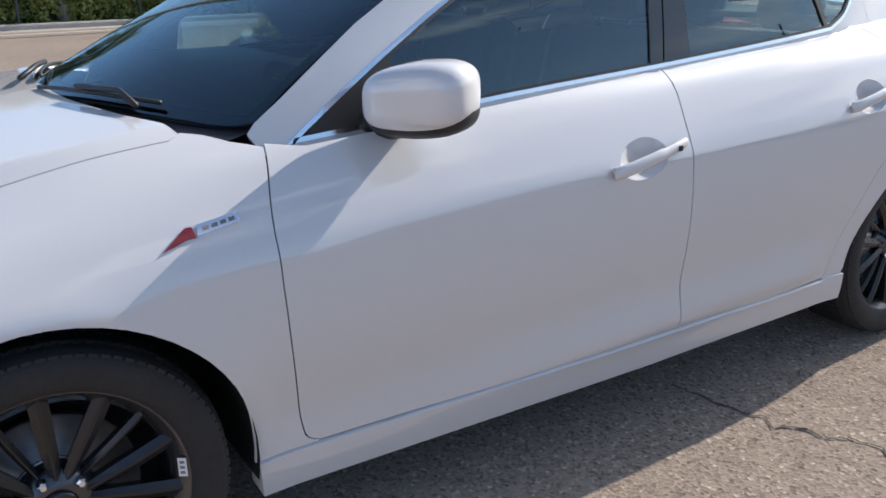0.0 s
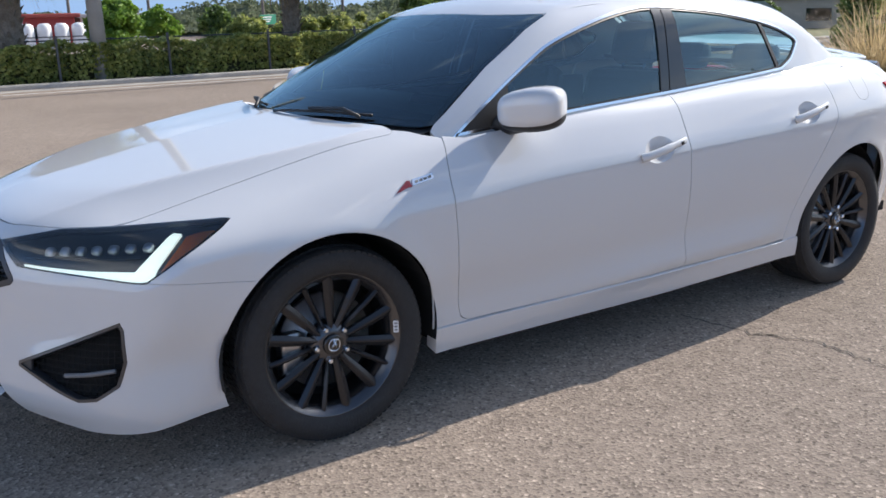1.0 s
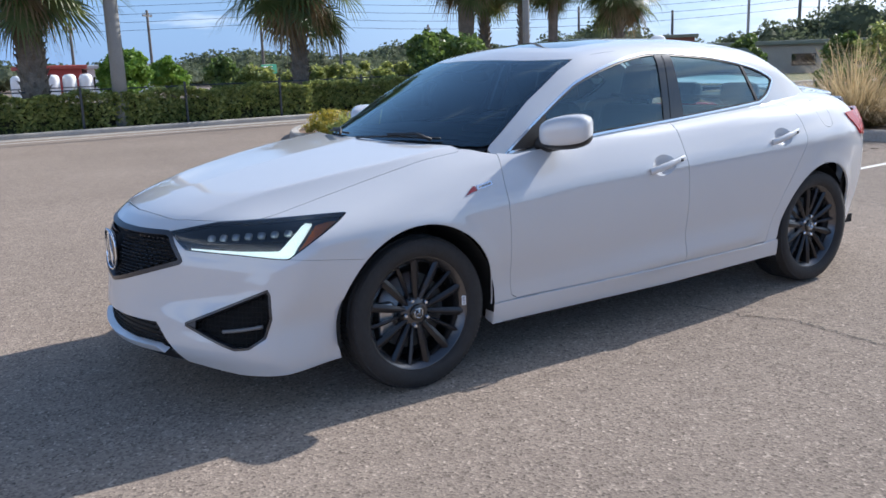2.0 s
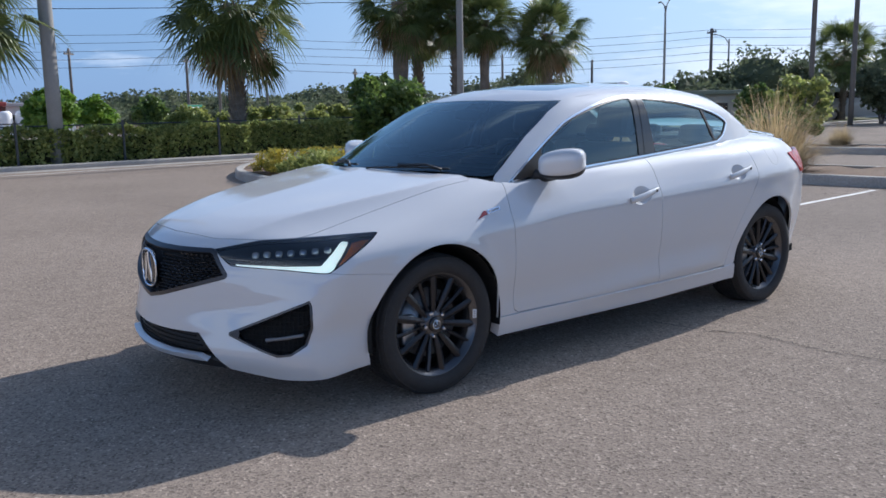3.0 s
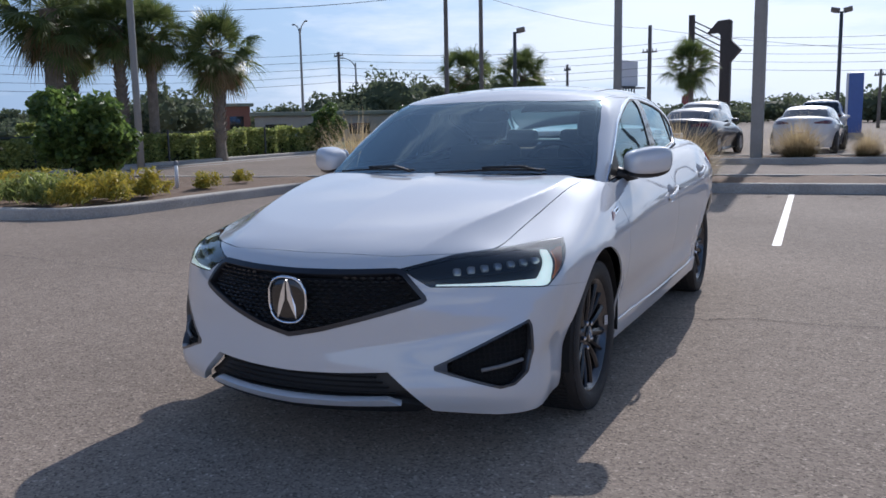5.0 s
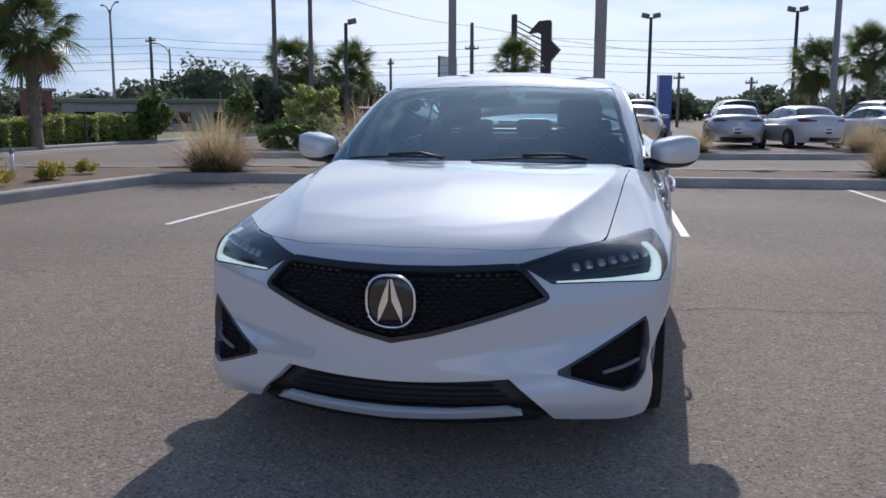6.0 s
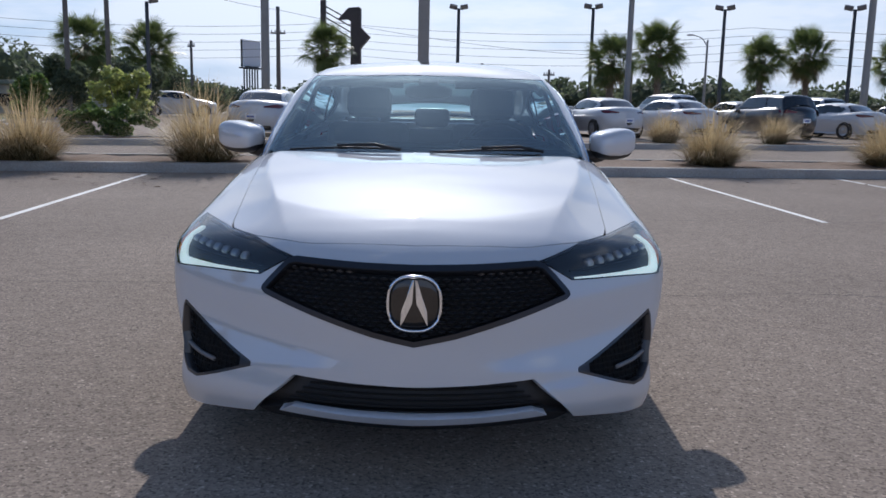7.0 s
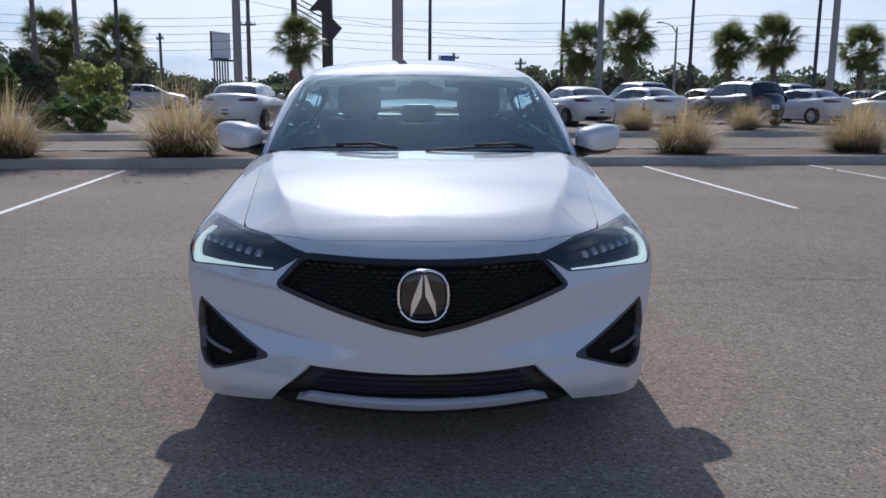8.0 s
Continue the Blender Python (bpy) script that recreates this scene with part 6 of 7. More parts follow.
bush(9.1, 32.0, 0.0, 1.0, (0.7, 0.7, 0.7), 0.12, BRIGHT_LEAF, "bright green young tree beyond the hedge", 106, per=170, n=18)
bush(12.2, 34.5, 0.0, 1.0, (0.8, 0.8, 0.85), 0.12, DARK_LEAF, "dark green young tree beyond the hedge", 107, per=170, n=18)
for k, (x, y, w, h) in enumerate(((11.0, 21.5, 1.6, 0.75), (13.4, 22.5, 1.8, 0.85), (9.2, 23.0, 1.2, 0.7), (17.5, 23.0, 1.5, 0.8))):
    bush(x, y, 0.03, h, (w, 1.0, 0.55), 0.09, HEDGE_LEAF, "unclipped green shrubs behind the hedge", 110 + k, per=170, n=24)


# ---- far woods and buildings ----
def woods(name, places, leaf, per, seed, mat, label):
    r = np.random.default_rng(seed)
    pieces = []
    for x, y, w, h in places:
        for _ in range(5):
            cx, cy = x + w * 0.6 * r.normal(), y + w * 0.6 * r.normal()
            hh = h * (0.45 + 0.5 * r.random())
            rad = (w * (0.35 + 0.3 * r.random()), w * (0.35 + 0.3 * r.random()), hh * 0.55)
            pieces.append(leaf_quads(blob_points(per, (cx, cy, hh * 0.58), rad, r, 0.72), leaf, r))
            pieces.append(lump((cx, cy, hh * 0.56), [q * 0.66 for q in rad], r, 10, 7))
    ob = part(name, mesh_of(name, *join(pieces)), mat)
    tagged(ob, label, "trees", "", "stuff")


def arc(a0, a1, dist, every, w, h, seed, wobble=0.25):
    """Places of trees along a bow round the lot, angles from the x axis."""
    r = np.random.default_rng(seed)
    return [(dist * (1 + 0.12 * r.normal()) * math.cos(radians(a)), dist * (1 + 0.06 * r.normal()) * math.sin(radians(a)), w * (0.8 + 0.5 * r.random()), h * (1 + wobble * r.normal()))
            for a in np.arange(a0, a1, every)]


woods("far_trees", arc(-75, 115, 120, 1.5, 5.5, 3.0, 7), 0.30, 420, 8, FAR_LEAF, "distant green trees along the road")
woods("near_trees", arc(18, 38, 62, 2.2, 3.4, 3.0, 9), 0.18, 620, 10, FAR_LEAF, "green trees behind the low building")
woods("side_trees", arc(40, 100, 72, 2.4, 4.0, 1.55, 11), 0.16, 520, 12, FAR_LEAF, "green trees beyond the road")
woods("lot_trees", arc(-60, -6, 95, 2.6, 5.0, 3.3, 13), 0.38, 260, 14, FAR_LEAF, "distant trees behind the parked cars")


def building(name, x, y, size, turn, wall, roof, label, windows=0):
    ob = empty(name, pose(x, y, 0, 0, 0, turn), label, "building")
    w, d, h = size
    part("wall", box_mesh("wall", (w, d, h), (0, 0, h / 2)), wall, ob)
    part("roof", box_mesh("roof", (w + 0.5, d + 0.5, 0.22), (0, 0, h + 0.11), None, 0.04), roof, ob)
    for k in range(windows):
        part("window", box_mesh("window", (w / windows * 0.5, 0.06, h * 0.4), (-w / 2 + w * (k + 0.5) / windows, -d / 2 - 0.02, h * 0.5)), CAR_GLASS, ob)
    return ob


building("low_building", 40.5, 24.5, (11.5, 4, 1.5), -58, WALL_TAN, ROOF_GREEN, "low tan building with a grey-green roof", 5)
building("shop", 7.8, 50, (2.6, 3, 1.55), 6, material("red_cladding", (0.35, 0.05, 0.045), 0.7), material("red_roof", (0.30, 0.05, 0.04), 0.7), "small red building across the road", 2)
building("shop", 11.4, 51, (3.8, 3, 1.5), 6, material("white_cladding", (0.62, 0.62, 0.62), 0.7), material("grey_roof", (0.35, 0.35, 0.36), 0.7), "white building across the road", 3)
building("shed", 46.8, 38.4, (1.9, 1.6, 2.3), -50, material("brick_red_wall", (0.24, 0.11, 0.08), 0.85), ROOF_GREEN, "small reddish building far behind the hedge", 1)
for k in range(7):
    t = empty("storage_tank", pose(5.6 + 0.85 * k, 46.5 + 0.05 * k, 0), "white storage tank in a row", "tank", "row of white tanks")
    part("tank_body", lathe("tank_body", [(0.0, 1.28), (0.22, 1.26), (0.33, 1.15), (0.36, 0.95), (0.36, 0.0)], 16, "Z"), PALE, t)
    part("tank_band", lathe("tank_band", [(0.365, 0.62), (0.372, 0.62), (0.372, 0.55), (0.365, 0.55)], 16, "Z"), GREY_TRIM, t)


# ---- poles, lamps, wires ----
def pole(x, y, h, r0, r1, mat, label, name="utility_pole", arms=(), base=0.0, square=False):
    ob = empty(name, pose(x, y, base), label, "pole")
    if square:
        part("shaft", box_mesh("shaft", (2 * r0, 2 * r0, h), (0, 0, h / 2), None, 0.015), mat, ob)
    else:
        zs = np.linspace(-0.05, h, 5)
        part("shaft", tube_mesh("shaft", [(0, 0, z) for z in zs], list(np.linspace(r0, r1, 5)), 12), mat, ob)
    for z, half, turn in arms:
        part("crossarm", box_mesh("crossarm", (2 * half, 0.09, 0.11), (0, 0, z), pose(0, 0, 0, 0, 0, turn)), WOOD_POLE, ob)
        for s in (-0.9, -0.4, 0.4, 0.9):
            part("insulator", tube_mesh("insulator", [(s * half * math.cos(radians(turn)), s * half * math.sin(radians(turn)), z + 0.05), (s * half * math.cos(radians(turn)), s * half * math.sin(radians(turn)), z + 0.2)], 0.035, 6), GREY_TRIM, ob)
    return ob


def lot_lamp(x, y, h, turn, heads=2, wide=0.10):
    ob = pole(x, y, h, wide, wide * 0.8, DARK_METAL, "parking lot light pole with flat lamp heads", "street_lamp")
    for k in range(heads):
        s = -1 if k == 0 else 1
        arm = pose(0, 0, h, 0, 0, turn)
        part("arm", box_mesh("arm", (0.2, 0.05, 0.05), (s * 0.1, 0, -0.02)), DARK_METAL, ob, "", arm)
        part("lamp_head", box_mesh("lamp_head", (0.40, 0.32, 0.09), (s * 0.28, 0, 0.08), pose(0, 0, 0, 35, -12 * s, 0), 0.03), GREY_TRIM, ob, "flat grey lamp head", arm)
    return ob


def cobra_lamp(x, y, h, turn, twin):
    ob = pole(x, y, h, 0.10, 0.06, GREY_POLE, "tall street lamp with a curved arm", "street_lamp")
    for s in ((-1, 1) if twin else (1,)):
        arm = smooth_line([(0, 0, h - 0.4), (s * 0.35, 0, h + 0.1), (s * 0.9, 0, h + 0.32)], 5)
        part("arm", tube_mesh("arm", arm, 0.035, 6), GREY_POLE, ob, "", pose(0, 0, 0, 0, 0, turn))
        part("lamp_head", superellipsoid("lamp_head", (0.24, 0.09, 0.05), 2.5, 12, 8), GREY_TRIM, ob, "", pose(0, 0, 0, 0, 0, turn) @ pose(s * 1.1, 0, h + 0.33))
    return ob


pole(3.35, 17.0, 9.0, 0.17, 0.13, GREY_POLE, "round grey concrete light pole behind the hedge")
pole(13.7, 15.1, 9.5, 0.095, 0.085, GREY_POLE, "slim grey light pole at the lot's edge")
pole(19.1, 0.45, 7.7, 0.14, 0.14, GREY_POLE, "thick square light pole in the far bed", "light_pole", square=True)
pole(30.2, 6.7, 9.5, 0.17, 0.14, GREY_POLE, "tall grey pole behind the parked cars")
pole(36.0, -8.3, 10.0, 0.14, 0.11, GREY_POLE, "tall grey pole among the parked cars")
pole(32.8, -17.4, 10.0, 0.16, 0.12, GREY_POLE, "tall grey pole among the parked cars")
pole(35.6, 16.5, 9.8, 0.125, 0.09, WOOD_POLE, "dark wooden utility pole with crossarms", arms=((7.6, 0.5, 60), (7.1, 0.4, 60)))
pole(36.4, 15.0, 9.6, 0.12, 0.09, WOOD_POLE, "dark wooden utility pole")
lot_lamp(35.2, 12.8, 5.1, 110, 1)
cobra_lamp(43.5, 30.4, 7.0, 55, True)
cobra_lamp(55.5, 33.6, 5.6, 140, False)
pole(55.8, 35.3, 6.5, 0.14, 0.1, WOOD_POLE, "distant wooden utility pole", arms=((6.2, 0.7, 60),))
pole(55.3, 10.9, 7.0, 0.16, 0.12, WOOD_POLE, "distant wooden utility pole with a lamp arm", arms=((5.3, 0.5, 80),))
for x, y, h, tn in ((43.2, -0.8, 5.9, 90), (42.5, -7.7, 6.0, 80), (41.0, -14.0, 5.9, 70), (38.9, -19.5, 5.8, 65), (36, -27, 5.8, 60)):
    lot_lamp(x, y, h, tn)
cobra_lamp(52.0, -16.5, 5.2, 60, False)
for x, y, h in ((17, 62, 5.6), (24, 58, 5.0), (26, 57, 6.2), (32, 61, 4.6), (38, 57, 4.2), (12, 64, 4.8), (48, 50, 5.2), (62, -14, 4.2), (64, -3, 4.0), (63, -8, 3.6), (60, 18, 5.0), (50, 42, 4.4)):
    pole(x, y, h, 0.12, 0.09, WOOD_POLE, "distant thin wooden utility pole", arms=((h - 0.4, 0.55, 40),))
WIRES = [((-30, 74, 9.0), (24, 58, 6.6), (55.8, 35.3, 6.4), (62, 8, 6.6), (60, -22, 6.7), (45, -60, 7.0))]
for k in range(4):
    WIRES.append(tuple((x, y, z - 0.55 * (k + 1)) for x, y, z in WIRES[0]))
WIRES += [((35.6, 16.5, 8.6), (14, 48, 10.5), (-20, 70, 9.5)), ((35.6, 16.5, 7.6), (55.3, 10.9, 6.8), (62, -14, 4.6)), ((36.4, 15.0, 9.0), (30.2, 6.7, 9.4), (36, -8.3, 9.8)),
          ((35.6, 16.5, 7.2), (16, 26, 5.2), (-16, 40, 6.2)), ((35.6, 16.5, 9.4), (13.4, 15.3, 9.2))]
for line in WIRES:
    pts = []
    for a, b in zip(line, line[1:]):
        span = math.dist(a[:2], b[:2])
        for t in np.linspace(0, 1, 12, endpoint=False):
            pts.append((a[0] + (b[0] - a[0]) * t, a[1] + (b[1] - a[1]) * t, a[2] + (b[2] - a[2]) * t - 0.022 * span * 4 * t * (1 - t)))
    pts.append(line[-1])
    tagged(part("cable", tube_mesh("cable", pts, 0.013, 4), WIRE), "thin black overhead cable", "cable", "overhead cables")

# ---- billboard, tall sign, signs ----
bb = empty("billboard", pose(72.5, 16.4, 0, 0, 0, -20), "blank pale billboard on steel posts", "billboard")
part("panel", box_mesh("panel", (2.5, 0.25, 2.15), (0, 0, 4.75), None, 0.03), material("blank_billboard", (0.72, 0.72, 0.73), 0.7, spread=0.05), bb)
part("back_frame", box_mesh("back_frame", (2.6, 0.10, 2.25), (0, 0.2, 4.75)), DARK_METAL, bb)
part("catwalk", box_mesh("catwalk", (3.2, 0.9, 0.12), (0, -0.2, 3.52)), DARK_METAL, bb)
for k in range(6):
    part("post", tube_mesh("post", [(-1.05 + 0.42 * k, 0.1, 0), (-1.05 + 0.42 * k, 0.1, 3.6)], 0.07, 8), DARK_METAL, bb)
ts = empty("tall_sign", pose(46.2, 5.1, 0, 0, 0, 85), "tall brown steel sign with angular plates", "sign")
part("column", box_mesh("column", (0.55, 0.4, 6.1), (-0.25, 0, 3.05), None, 0.02), BROWN_METAL, ts)
part("column", box_mesh("column", (0.28, 0.3, 6.5), (1.55, 0.2, 3.25), None, 0.02), BROWN_METAL, ts)
for poly in ([(-0.45, 5.0), (-0.45, 6.15), (0.15, 6.1), (0.75, 5.45), (0.2, 5.5)], [(-0.5, 3.9), (-0.5, 5.1), (-1.05, 4.55)]):
    v = [(x, -0.24, z) for x, z in poly] + [(x, 0.24, z) for x, z in poly]
    n = len(poly)
    part("plate", mesh_of("plate", v, [tuple(range(n)), tuple(range(n, 2 * n))[::-1]] + [(i, i + n, (i + 1) % n + n, (i + 1) % n) for i in range(n)]), BROWN_METAL, ts)
for k in range(6):
    part("strut", tube_mesh("strut", [(1.5, 0.1, 6.2 - 0.3 * k), (-0.2, 0.0, 5.3 - 0.32 * k)], 0.04, 6), BROWN_METAL, ts)
bs = empty("panel_sign", pose(40.5, -1.6, 0, 0, 0, -88), "blue panel sign with a white edge", "sign")
part("panel", box_mesh("panel", (0.62, 0.2, 2.7), (0, 0, 1.55), None, 0.02), BLUE, bs)
part("edge_strip", box_mesh("edge_strip", (0.10, 0.22, 2.7), (-0.36, 0, 1.55)), PALE, bs)
part("plinth", box_mesh("plinth", (0.8, 0.4, 0.22), (0, 0, 0.11)), CONCRETE, bs)
gs = empty("road_sign", pose(21.8, 51.9, 0, 0, 0, 25), "green road sign on two posts", "sign")
part("panel", box_mesh("panel", (1.5, 0.06, 0.62), (0, 0, 1.15), None, 0.01), material("sign_green", (0.02, 0.22, 0.13), 0.5), gs)
for k in (0, 1, 2):
    part("sign_bar", box_mesh("sign_bar", (0.9 - 0.2 * k, 0.01, 0.06), (-0.1, -0.04, 1.30 - 0.14 * k)), PALE, gs)
for s in (-0.6, 0.6):
    part("post", tube_mesh("post", [(s, 0.05, 0), (s, 0.05, 1.2)], 0.04, 6), GREY_POLE, gs)
st = empty("stop_sign", pose(43.5, 6.35, 0, 0, 0, -90), "red octagonal sign on a thin post", "sign")
part("plate", lathe("plate", [(0.0, -0.02), (0.32, -0.02), (0.32, 0.02), (0.0, 0.02)], 8, "Y", False), RED, st, "", pose(0, 0, 1.95, 0, 22.5, 0))
part("post", tube_mesh("post", [(0, 0.05, 0), (0, 0.05, 1.7)], 0.04, 6), GREY_POLE, st)
mk = empty("marker_post", pose(7.9, 8.6, 0.13), "short white marker post in mulch", "post")
part("shaft", tube_mesh("shaft", [(0, 0, -0.02), (0, 0, 0.42)], 0.03, 8), PALE, mk)
part("cap", lathe("cap", [(0.036, 0.38), (0.036, 0.44), (0.0, 0.46)], 10, "Z"), GREY_TRIM, mk)


# ---- leaf litter along the kerb ----
lit = np.random.default_rng(31)
spots = np.concatenate([np.stack([9.2 - 0.13 * lit.normal(0, 2, 90) - 1.6 * lit.random(90) ** 2, 4.2 + 1.6 * lit.normal(size=90), 0.006 + 0.004 * lit.random(90)], 1),
                        np.stack([10.1 - 1.2 * lit.random(60) ** 2, lit.uniform(-9, 3, 60), 0.006 + 0.004 * lit.random(60)], 1)])
lv, lf = leaf_quads(spots, 0.065, lit, 0.0)
lv[:, 2] = 0.005 + np.abs(lv[:, 2] - 0.008) * 0.25
tagged(part("leaf_litter", mesh_of("leaf_litter", lv, lf), material("dry_leaf", (0.10, 0.06, 0.035), 0.9, spread=0.5)), "scattered dry brown leaves on the asphalt", "litter", "", "stuff")
# ---- parked cars ----
tall_roof = spline((0.7, 1.21), (0.95, 1.318), (1.2, 1.367), (1.6, 1.39), (2.6, 1.38), (3.1, 1.35), (3.4, 1.30))


def tall_body(x, h, z):
    return body(x, h, z / 1.14)


def tall_cabin(x, h, z):
    """The glasshouse of a car with a tall, upright tail."""
    q = z / 1.19
    a = smax(h - upright(q) + 0.6 * taper(np.minimum(x, 2.3)), q - tall_roof(x) + 0.05 * (h / 0.58) ** 2, 0.10)
    t = (q - 0.955) / 0.335
    a = smax(a, (0.20 + 0.70 * t + (0.55 - 0.22 * t) * h * h - x) * 0.45, 0.045)
    return smax(a, (x - 3.08 - (1.36 - q) * 0.75 + 0.25 * h * h) * 0.7, 0.05)


def shell_of(field, xa, xb, zc, floor, nx=54, na=44):
    """Rings round a surface, close together towards both ends; gives points and four-sided faces."""
    th = np.linspace(0, math.pi, nx)
    xs = (xa + xb) / 2 - (xb - xa) / 2 * np.cos(th)
    an = np.linspace(-math.pi, math.pi, na, endpoint=False) + math.pi / na
    X, A = np.meshgrid(xs, an, indexing="ij")
    x, c, s2 = X.ravel(), np.cos(A).ravel(), np.sin(A).ravel()
    r = root(lambda q: field(x, np.abs(q * c), np.maximum(zc + q * s2, floor)), 0 * x, 1.4 + 0 * x)
    p = np.stack([x, r * c, np.maximum(zc + r * s2, floor)], 1)
    f = [(i * na + k, i * na + (k + 1) % na, (i + 1) * na + (k + 1) % na, (i + 1) * na + k) for i in range(nx - 1) for k in range(na)]
    return p, f


def pick(name, p, faces):
    used = sorted({i for f in faces for i in f})
    at = {j: k for k, j in enumerate(used)}
    me = mesh_of(name, [tuple(p[i]) for i in used], [tuple(at[i] for i in f) for f in faces], True)
    bm = bmesh.new()
    bm.from_mesh(me)
    bmesh.ops.recalc_face_normals(bm, faces=bm.faces)
    bm.to_mesh(me)
    bm.free()
    return me


def islands(faces):
    """Faces sorted into pieces that hang together."""
    lead = {}

    def top_of(i):
        while lead.setdefault(i, i) != i:
            i = lead[i]
        return i
    for f in faces:
        for i in f[1:]:
            lead[top_of(i)] = top_of(f[0])
    out = {}
    for f in faces:
        out.setdefault(top_of(f[0]), []).append(f)
    return list(out.values())


CAR_KINDS = {}


def car_meshes(kind):
    """Meshes of a sedan or a tall car, nose to -x; shared by the cars of that kind."""
    if kind in CAR_KINDS:
        return CAR_KINDS[kind]
    tall = kind == "tall"
    k = 1.14 if tall else 1.0
    p, faces = shell_of(tall_body if tall else body, -0.985, 3.63, 0.60, 0.19)
    mid = np.array([p[list(f)].mean(0) for f in faces])
    x, h, z = mid[:, 0], np.abs(mid[:, 1]), mid[:, 2] / k
    M = {"body": pick("body", p, faces)}
    stretch = Matrix.Diagonal((1, 1, k, 1))
    at = lambda view, pts, off=0.0: [view.flat((off - q[0] if off else q[0], q[1], q[2])) for q in pts]
    tail = at(TAIL, ((3.02, 0.78, 0.955), (3.10, 0.79, 0.875), (3.25, 0.72, 0.845), (3.50, 0.34, 0.865), (3.50, 0.33, 0.905), (3.3, 0.60, 0.955)), 2.6)
    head = at(NOSE, ((-0.82, 0.37, 0.70), (-0.79, 0.47, 0.64), (-0.52, 0.78, 0.625), (-0.30, 0.78, 0.75), (-0.70, 0.524, 0.735)))
    low = at(TAIL, ((3.5, 0.55, 0.37), (3.45, 0.58, 0.24), (3.6, 0.0, 0.22), (3.6, 0.0, 0.34)), 2.6)
    mouth = at(NOSE, ((-0.93, 0.0, 0.70), (-0.85, 0.37, 0.70), (-0.83, 0.47, 0.60), (-0.95, 0.12, 0.487), (-0.96, 0.0, 0.465)))
    for nm, line, view, sgn in (("tail1", tail, TAIL, 1), ("tail-1", tail, TAIL, -1), ("head1", head, NOSE, 1), ("head-1", head, NOSE, -1),
                                ("diffuser", low + [(-u, v) for u, v in low[::-1][1:]], TAIL, 1), ("grille", mouth + [(-u, v) for u, v in mouth[::-1][1:-1]], NOSE, 1)):
        ob = sheet("lamp", line, view, BLACK, None, sgn=sgn, gap=0.001, lift=0.004, grid=0.06, flange=0.01)
        me = ob.data
        bpy.data.objects.remove(ob)
        me.materials.clear()
        me.transform(stretch)
        M[nm] = me
    p, faces = shell_of(tall_cabin if tall else cabin, 0.16, 3.30 if tall else 2.98, 0.98 if not tall else 1.1, 0.88, 90, 80)
    mid = np.array([p[list(f)].mean(0) for f in faces])
    x, h, z = mid[:, 0], np.abs(mid[:, 1]), mid[:, 2] / (1.19 if tall else 1.0)
    lim = upright(z) - 0.055
    roofed = z > 1.295
    if tall:
        side = (z > 0.985) & (z < 1.275) & (x > 0.62 + (z - 0.95) * 1.5) & (x < 3.0 - (z - 0.98) * 0.4)
        behind = 2.95
    else:
        side = within(np.stack([x, z], 1), np.array(DAYLIGHT))
        behind = 2.45
    flank_side = h > upright(z) - taper(np.minimum(x, 2.3)) - 0.05
    post = (np.abs(x - 1.58 - (z - 1.1) * 0.12) < 0.035) | (np.abs(x - 2.22 + (z - 1.1) * 0.4) < 0.02)
    screen = ~flank_side & ~roofed & (h < lim - 0.02) & ((x < 1.0) | (x > behind)) & (z < 1.285)
    clear = (flank_side & side & ~post) | screen
    black = flank_side & side & post
    M["roof"] = pick("roof", p, [faces[i] for i in np.flatnonzero(~(clear | black))])
    for nm, sel in (("window", clear), ("door_post", black)):
        M[nm] = [pick(nm, p, fs) for fs in islands([faces[i] for i in np.flatnonzero(sel)]) if len(fs) > 3]
    M["mirror"] = superellipsoid("side_mirror", (0.07, 0.11, 0.06), 3.2, 14, 8)
    M["plate"] = box_mesh("plate", (0.015, 0.31, 0.155), (3.64, 0, 0.62 * k), None, 0.004)
    M["plate_bar"] = box_mesh("plate_bar", (0.006, 0.20, 0.05), (3.65, 0, 0.62 * k))
    M["tyre"] = lathe("tyre", [(0.20, -0.10), (0.24, -0.11), (0.30, -0.10), (0.33, -0.07), (0.33, 0.07), (0.30, 0.10), (0.20, 0.10)], 24)
    M["rim"] = lathe("rim", [(0.0, -0.085), (0.06, -0.09), (0.08, -0.07), (0.19, -0.08), (0.215, -0.105), (0.22, -0.09)], 20)
    M["well"] = lathe("wheel_well", [(0.0, 0.02), (0.365, 0.02), (0.365, 0.03)], 24)
    CAR_KINDS[kind] = M
    return M


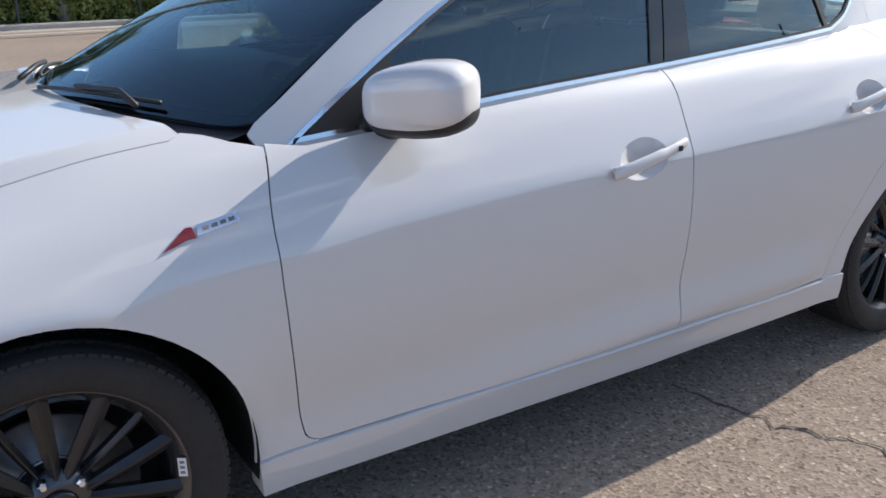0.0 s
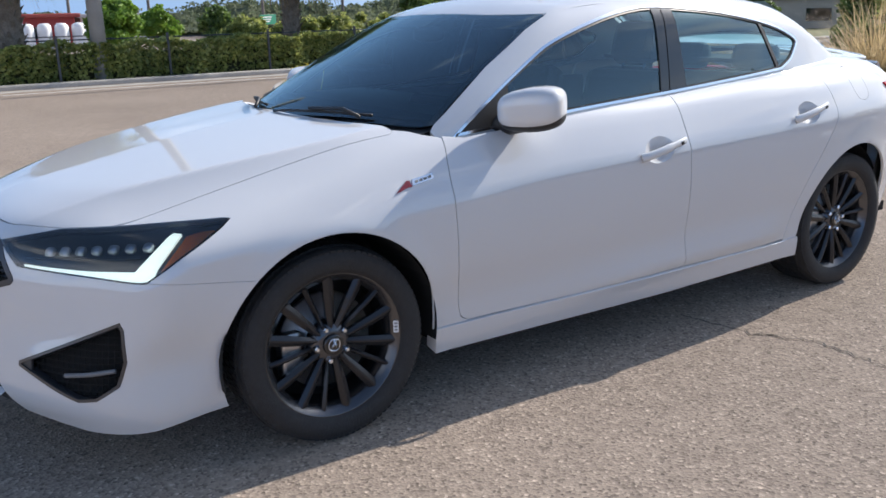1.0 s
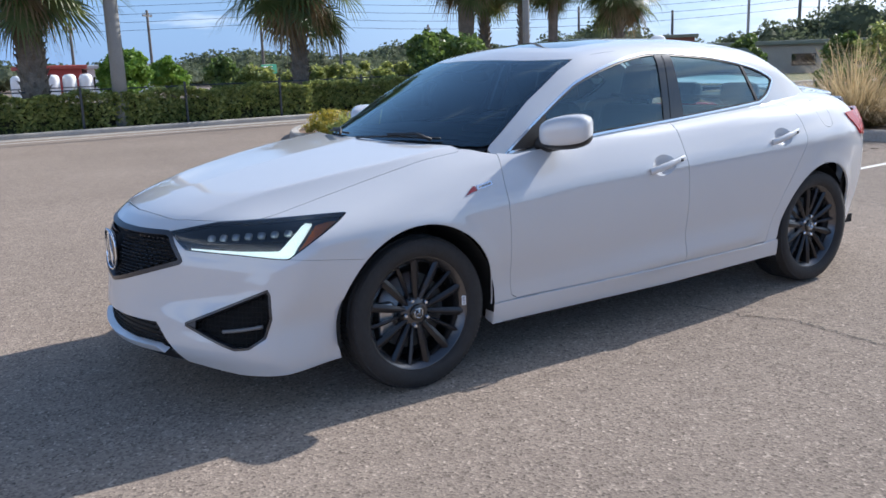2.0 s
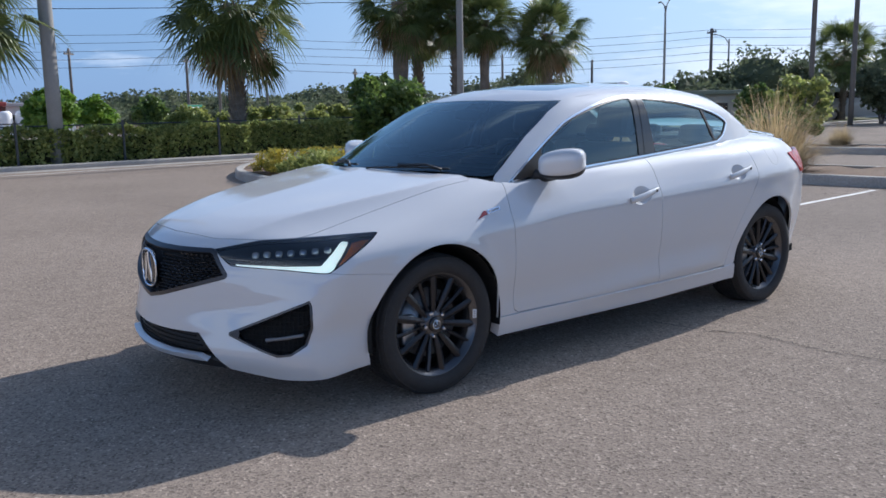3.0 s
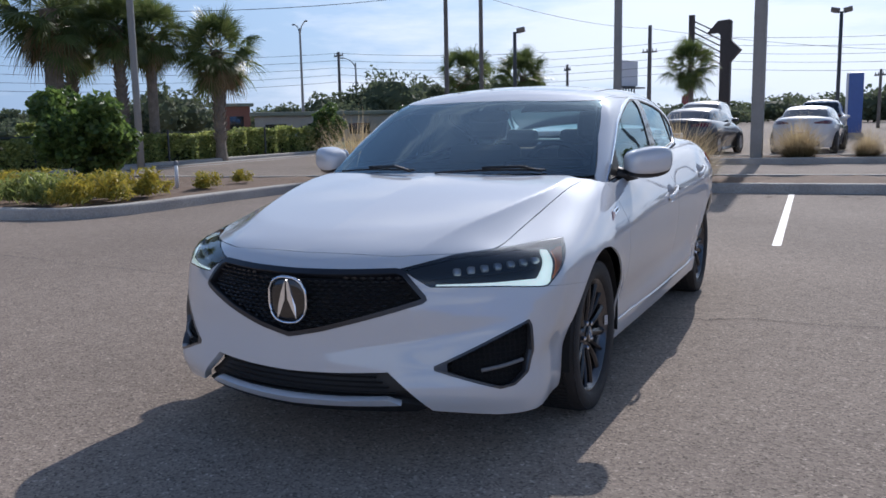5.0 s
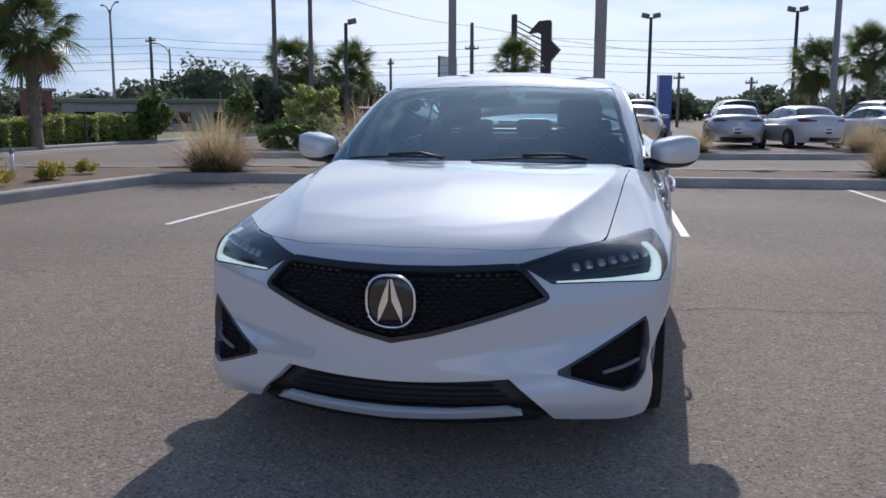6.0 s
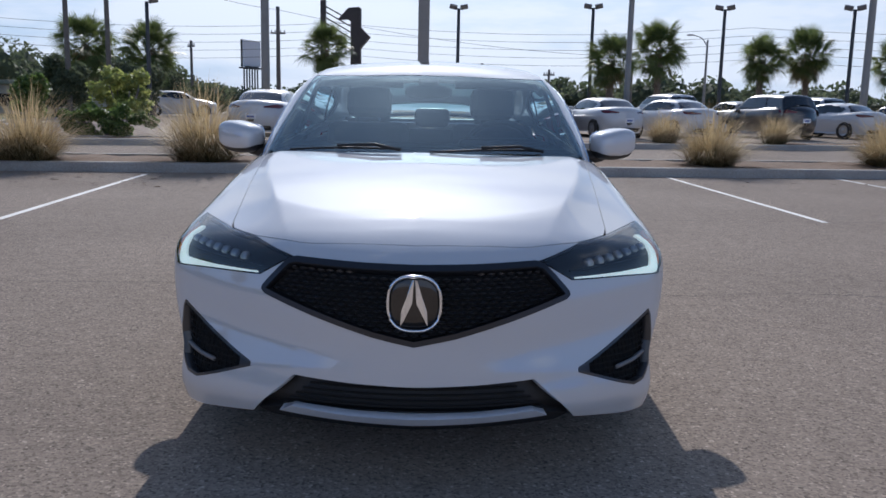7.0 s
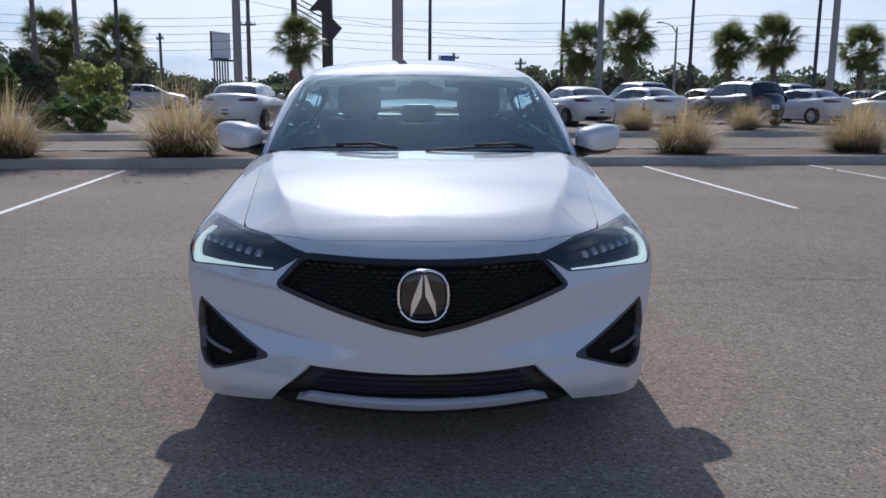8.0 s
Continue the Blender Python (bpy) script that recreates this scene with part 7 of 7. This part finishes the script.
def parked_car(x, y, heading, kind, paint, label, size=1.0):
    """heading: degrees from which way the tail points, 180 shows its tail to -x."""
    M = car_meshes(kind)
    car = empty("parked_car", pose(x, y, 0, 0, 0, heading) @ Matrix.Scale(size, 4) @ pose(-3.6, 0, 0), label, "car", "parked cars")

    def add(name, me, mat, parent=car, place=None, lab=""):
        ob = part(name, me, None, parent, lab, place)
        if not me.materials:
            me.materials.append(None)
        ob.material_slots[0].link = "OBJECT"
        ob.material_slots[0].material = mat
        return ob
    add("body", M["body"], paint)
    add("roof", M["roof"], paint)
    for me in M["window"]:
        add("window", me, CAR_GLASS, lab="dark car window")
    for me in M["door_post"]:
        add("door_post", me, GLOSS_BLACK)
    add("diffuser", M["diffuser"], BLACK)
    add("grille", M["grille"], BLACK)
    for s in (-1, 1):
        add("tail_lamp", M["tail" + str(s)], TAIL_DARK, lab="dark red tail lamp")
        add("head_lamp", M["head" + str(s)], JEWEL)
        add("side_mirror", M["mirror"], paint, place=pose(0.72, s * 0.88, 1.0))
        for ax in (0.0, 2.635):
            add("wheel_well", M["well"], LINER, place=pose(ax, s * 0.885, 0.335, 0, 0, 0 if s < 0 else 180))
            wh = empty("wheel", pose(ax, s * 0.815, 0.33, 0, 0, 0 if s < 0 else 180))
            wh.parent = car
            add("tyre", M["tyre"], RUBBER, wh)
            add("rim", M["rim"], SILVER, wh)
    add("number_plate", M["plate"], PALE)
    add("plate_bar", M["plate_bar"], BLUE)
    return car


TAIL_DARK = material("dark_red_lens", (0.10, 0.006, 0.01), 0.12, coat=1.0)
WHITE_CAR = material("white_car_paint", (0.55, 0.555, 0.56), 0.35, coat=1.0, spread=0.02)
DARK_CAR = material("black_car_paint", (0.012, 0.012, 0.014), 0.3, coat=1.0)
GREY_CAR = material("grey_car_paint", (0.20, 0.21, 0.22), 0.3, 0.4, coat=1.0, spread=0.03)
CARS = [(21.8, 5.45, 175, "sedan", WHITE_CAR), (22.2, 2.85, 174, "sedan", DARK_CAR), (31.9, 3.3, 0, "tall", GREY_CAR), (24.4, -0.3, 176, "sedan", WHITE_CAR), (26.4, -3.7, 178, "sedan", SILVER),
        (27.2, -6.6, 196, "sedan", WHITE_CAR), (28.7, -9.9, 205, "sedan", WHITE_CAR), (28.9, -13.5, 196, "tall", DARK_CAR), (31.3, -17.5, 206, "sedan", WHITE_CAR), (31.0, -21.5, 205, "sedan", SILVER),
        (33.0, -0.5, 180, "tall", WHITE_CAR), (34.0, -4.6, 185, "tall", DARK_CAR), (35.0, -8.0, 195, "sedan", SILVER), (35.5, -11.0, 195, "tall", WHITE_CAR), (36.0, -14.5, 195, "sedan", GREY_CAR), (37.0, -18.5, 200, "tall", SILVER),
        (45.5, 17.2, 120, "sedan", WHITE_CAR), (45.0, 21.0, 110, "tall", WHITE_CAR), (37, -23, 200, "sedan", DARK_CAR), (34.0, -26, 205, "sedan", WHITE_CAR)]
NAMES = {id(WHITE_CAR): "white", id(DARK_CAR): "black", id(GREY_CAR): "grey", id(SILVER): "silver"}
for x, y, hd, kind, paint in CARS:
    parked_car(-3.4 + (x + 3.4) * 0.965, y * 0.965, hd, kind, paint, NAMES[id(paint)] + (" sedan" if kind == "sedan" else " sport utility car") + " parked in the far lot")
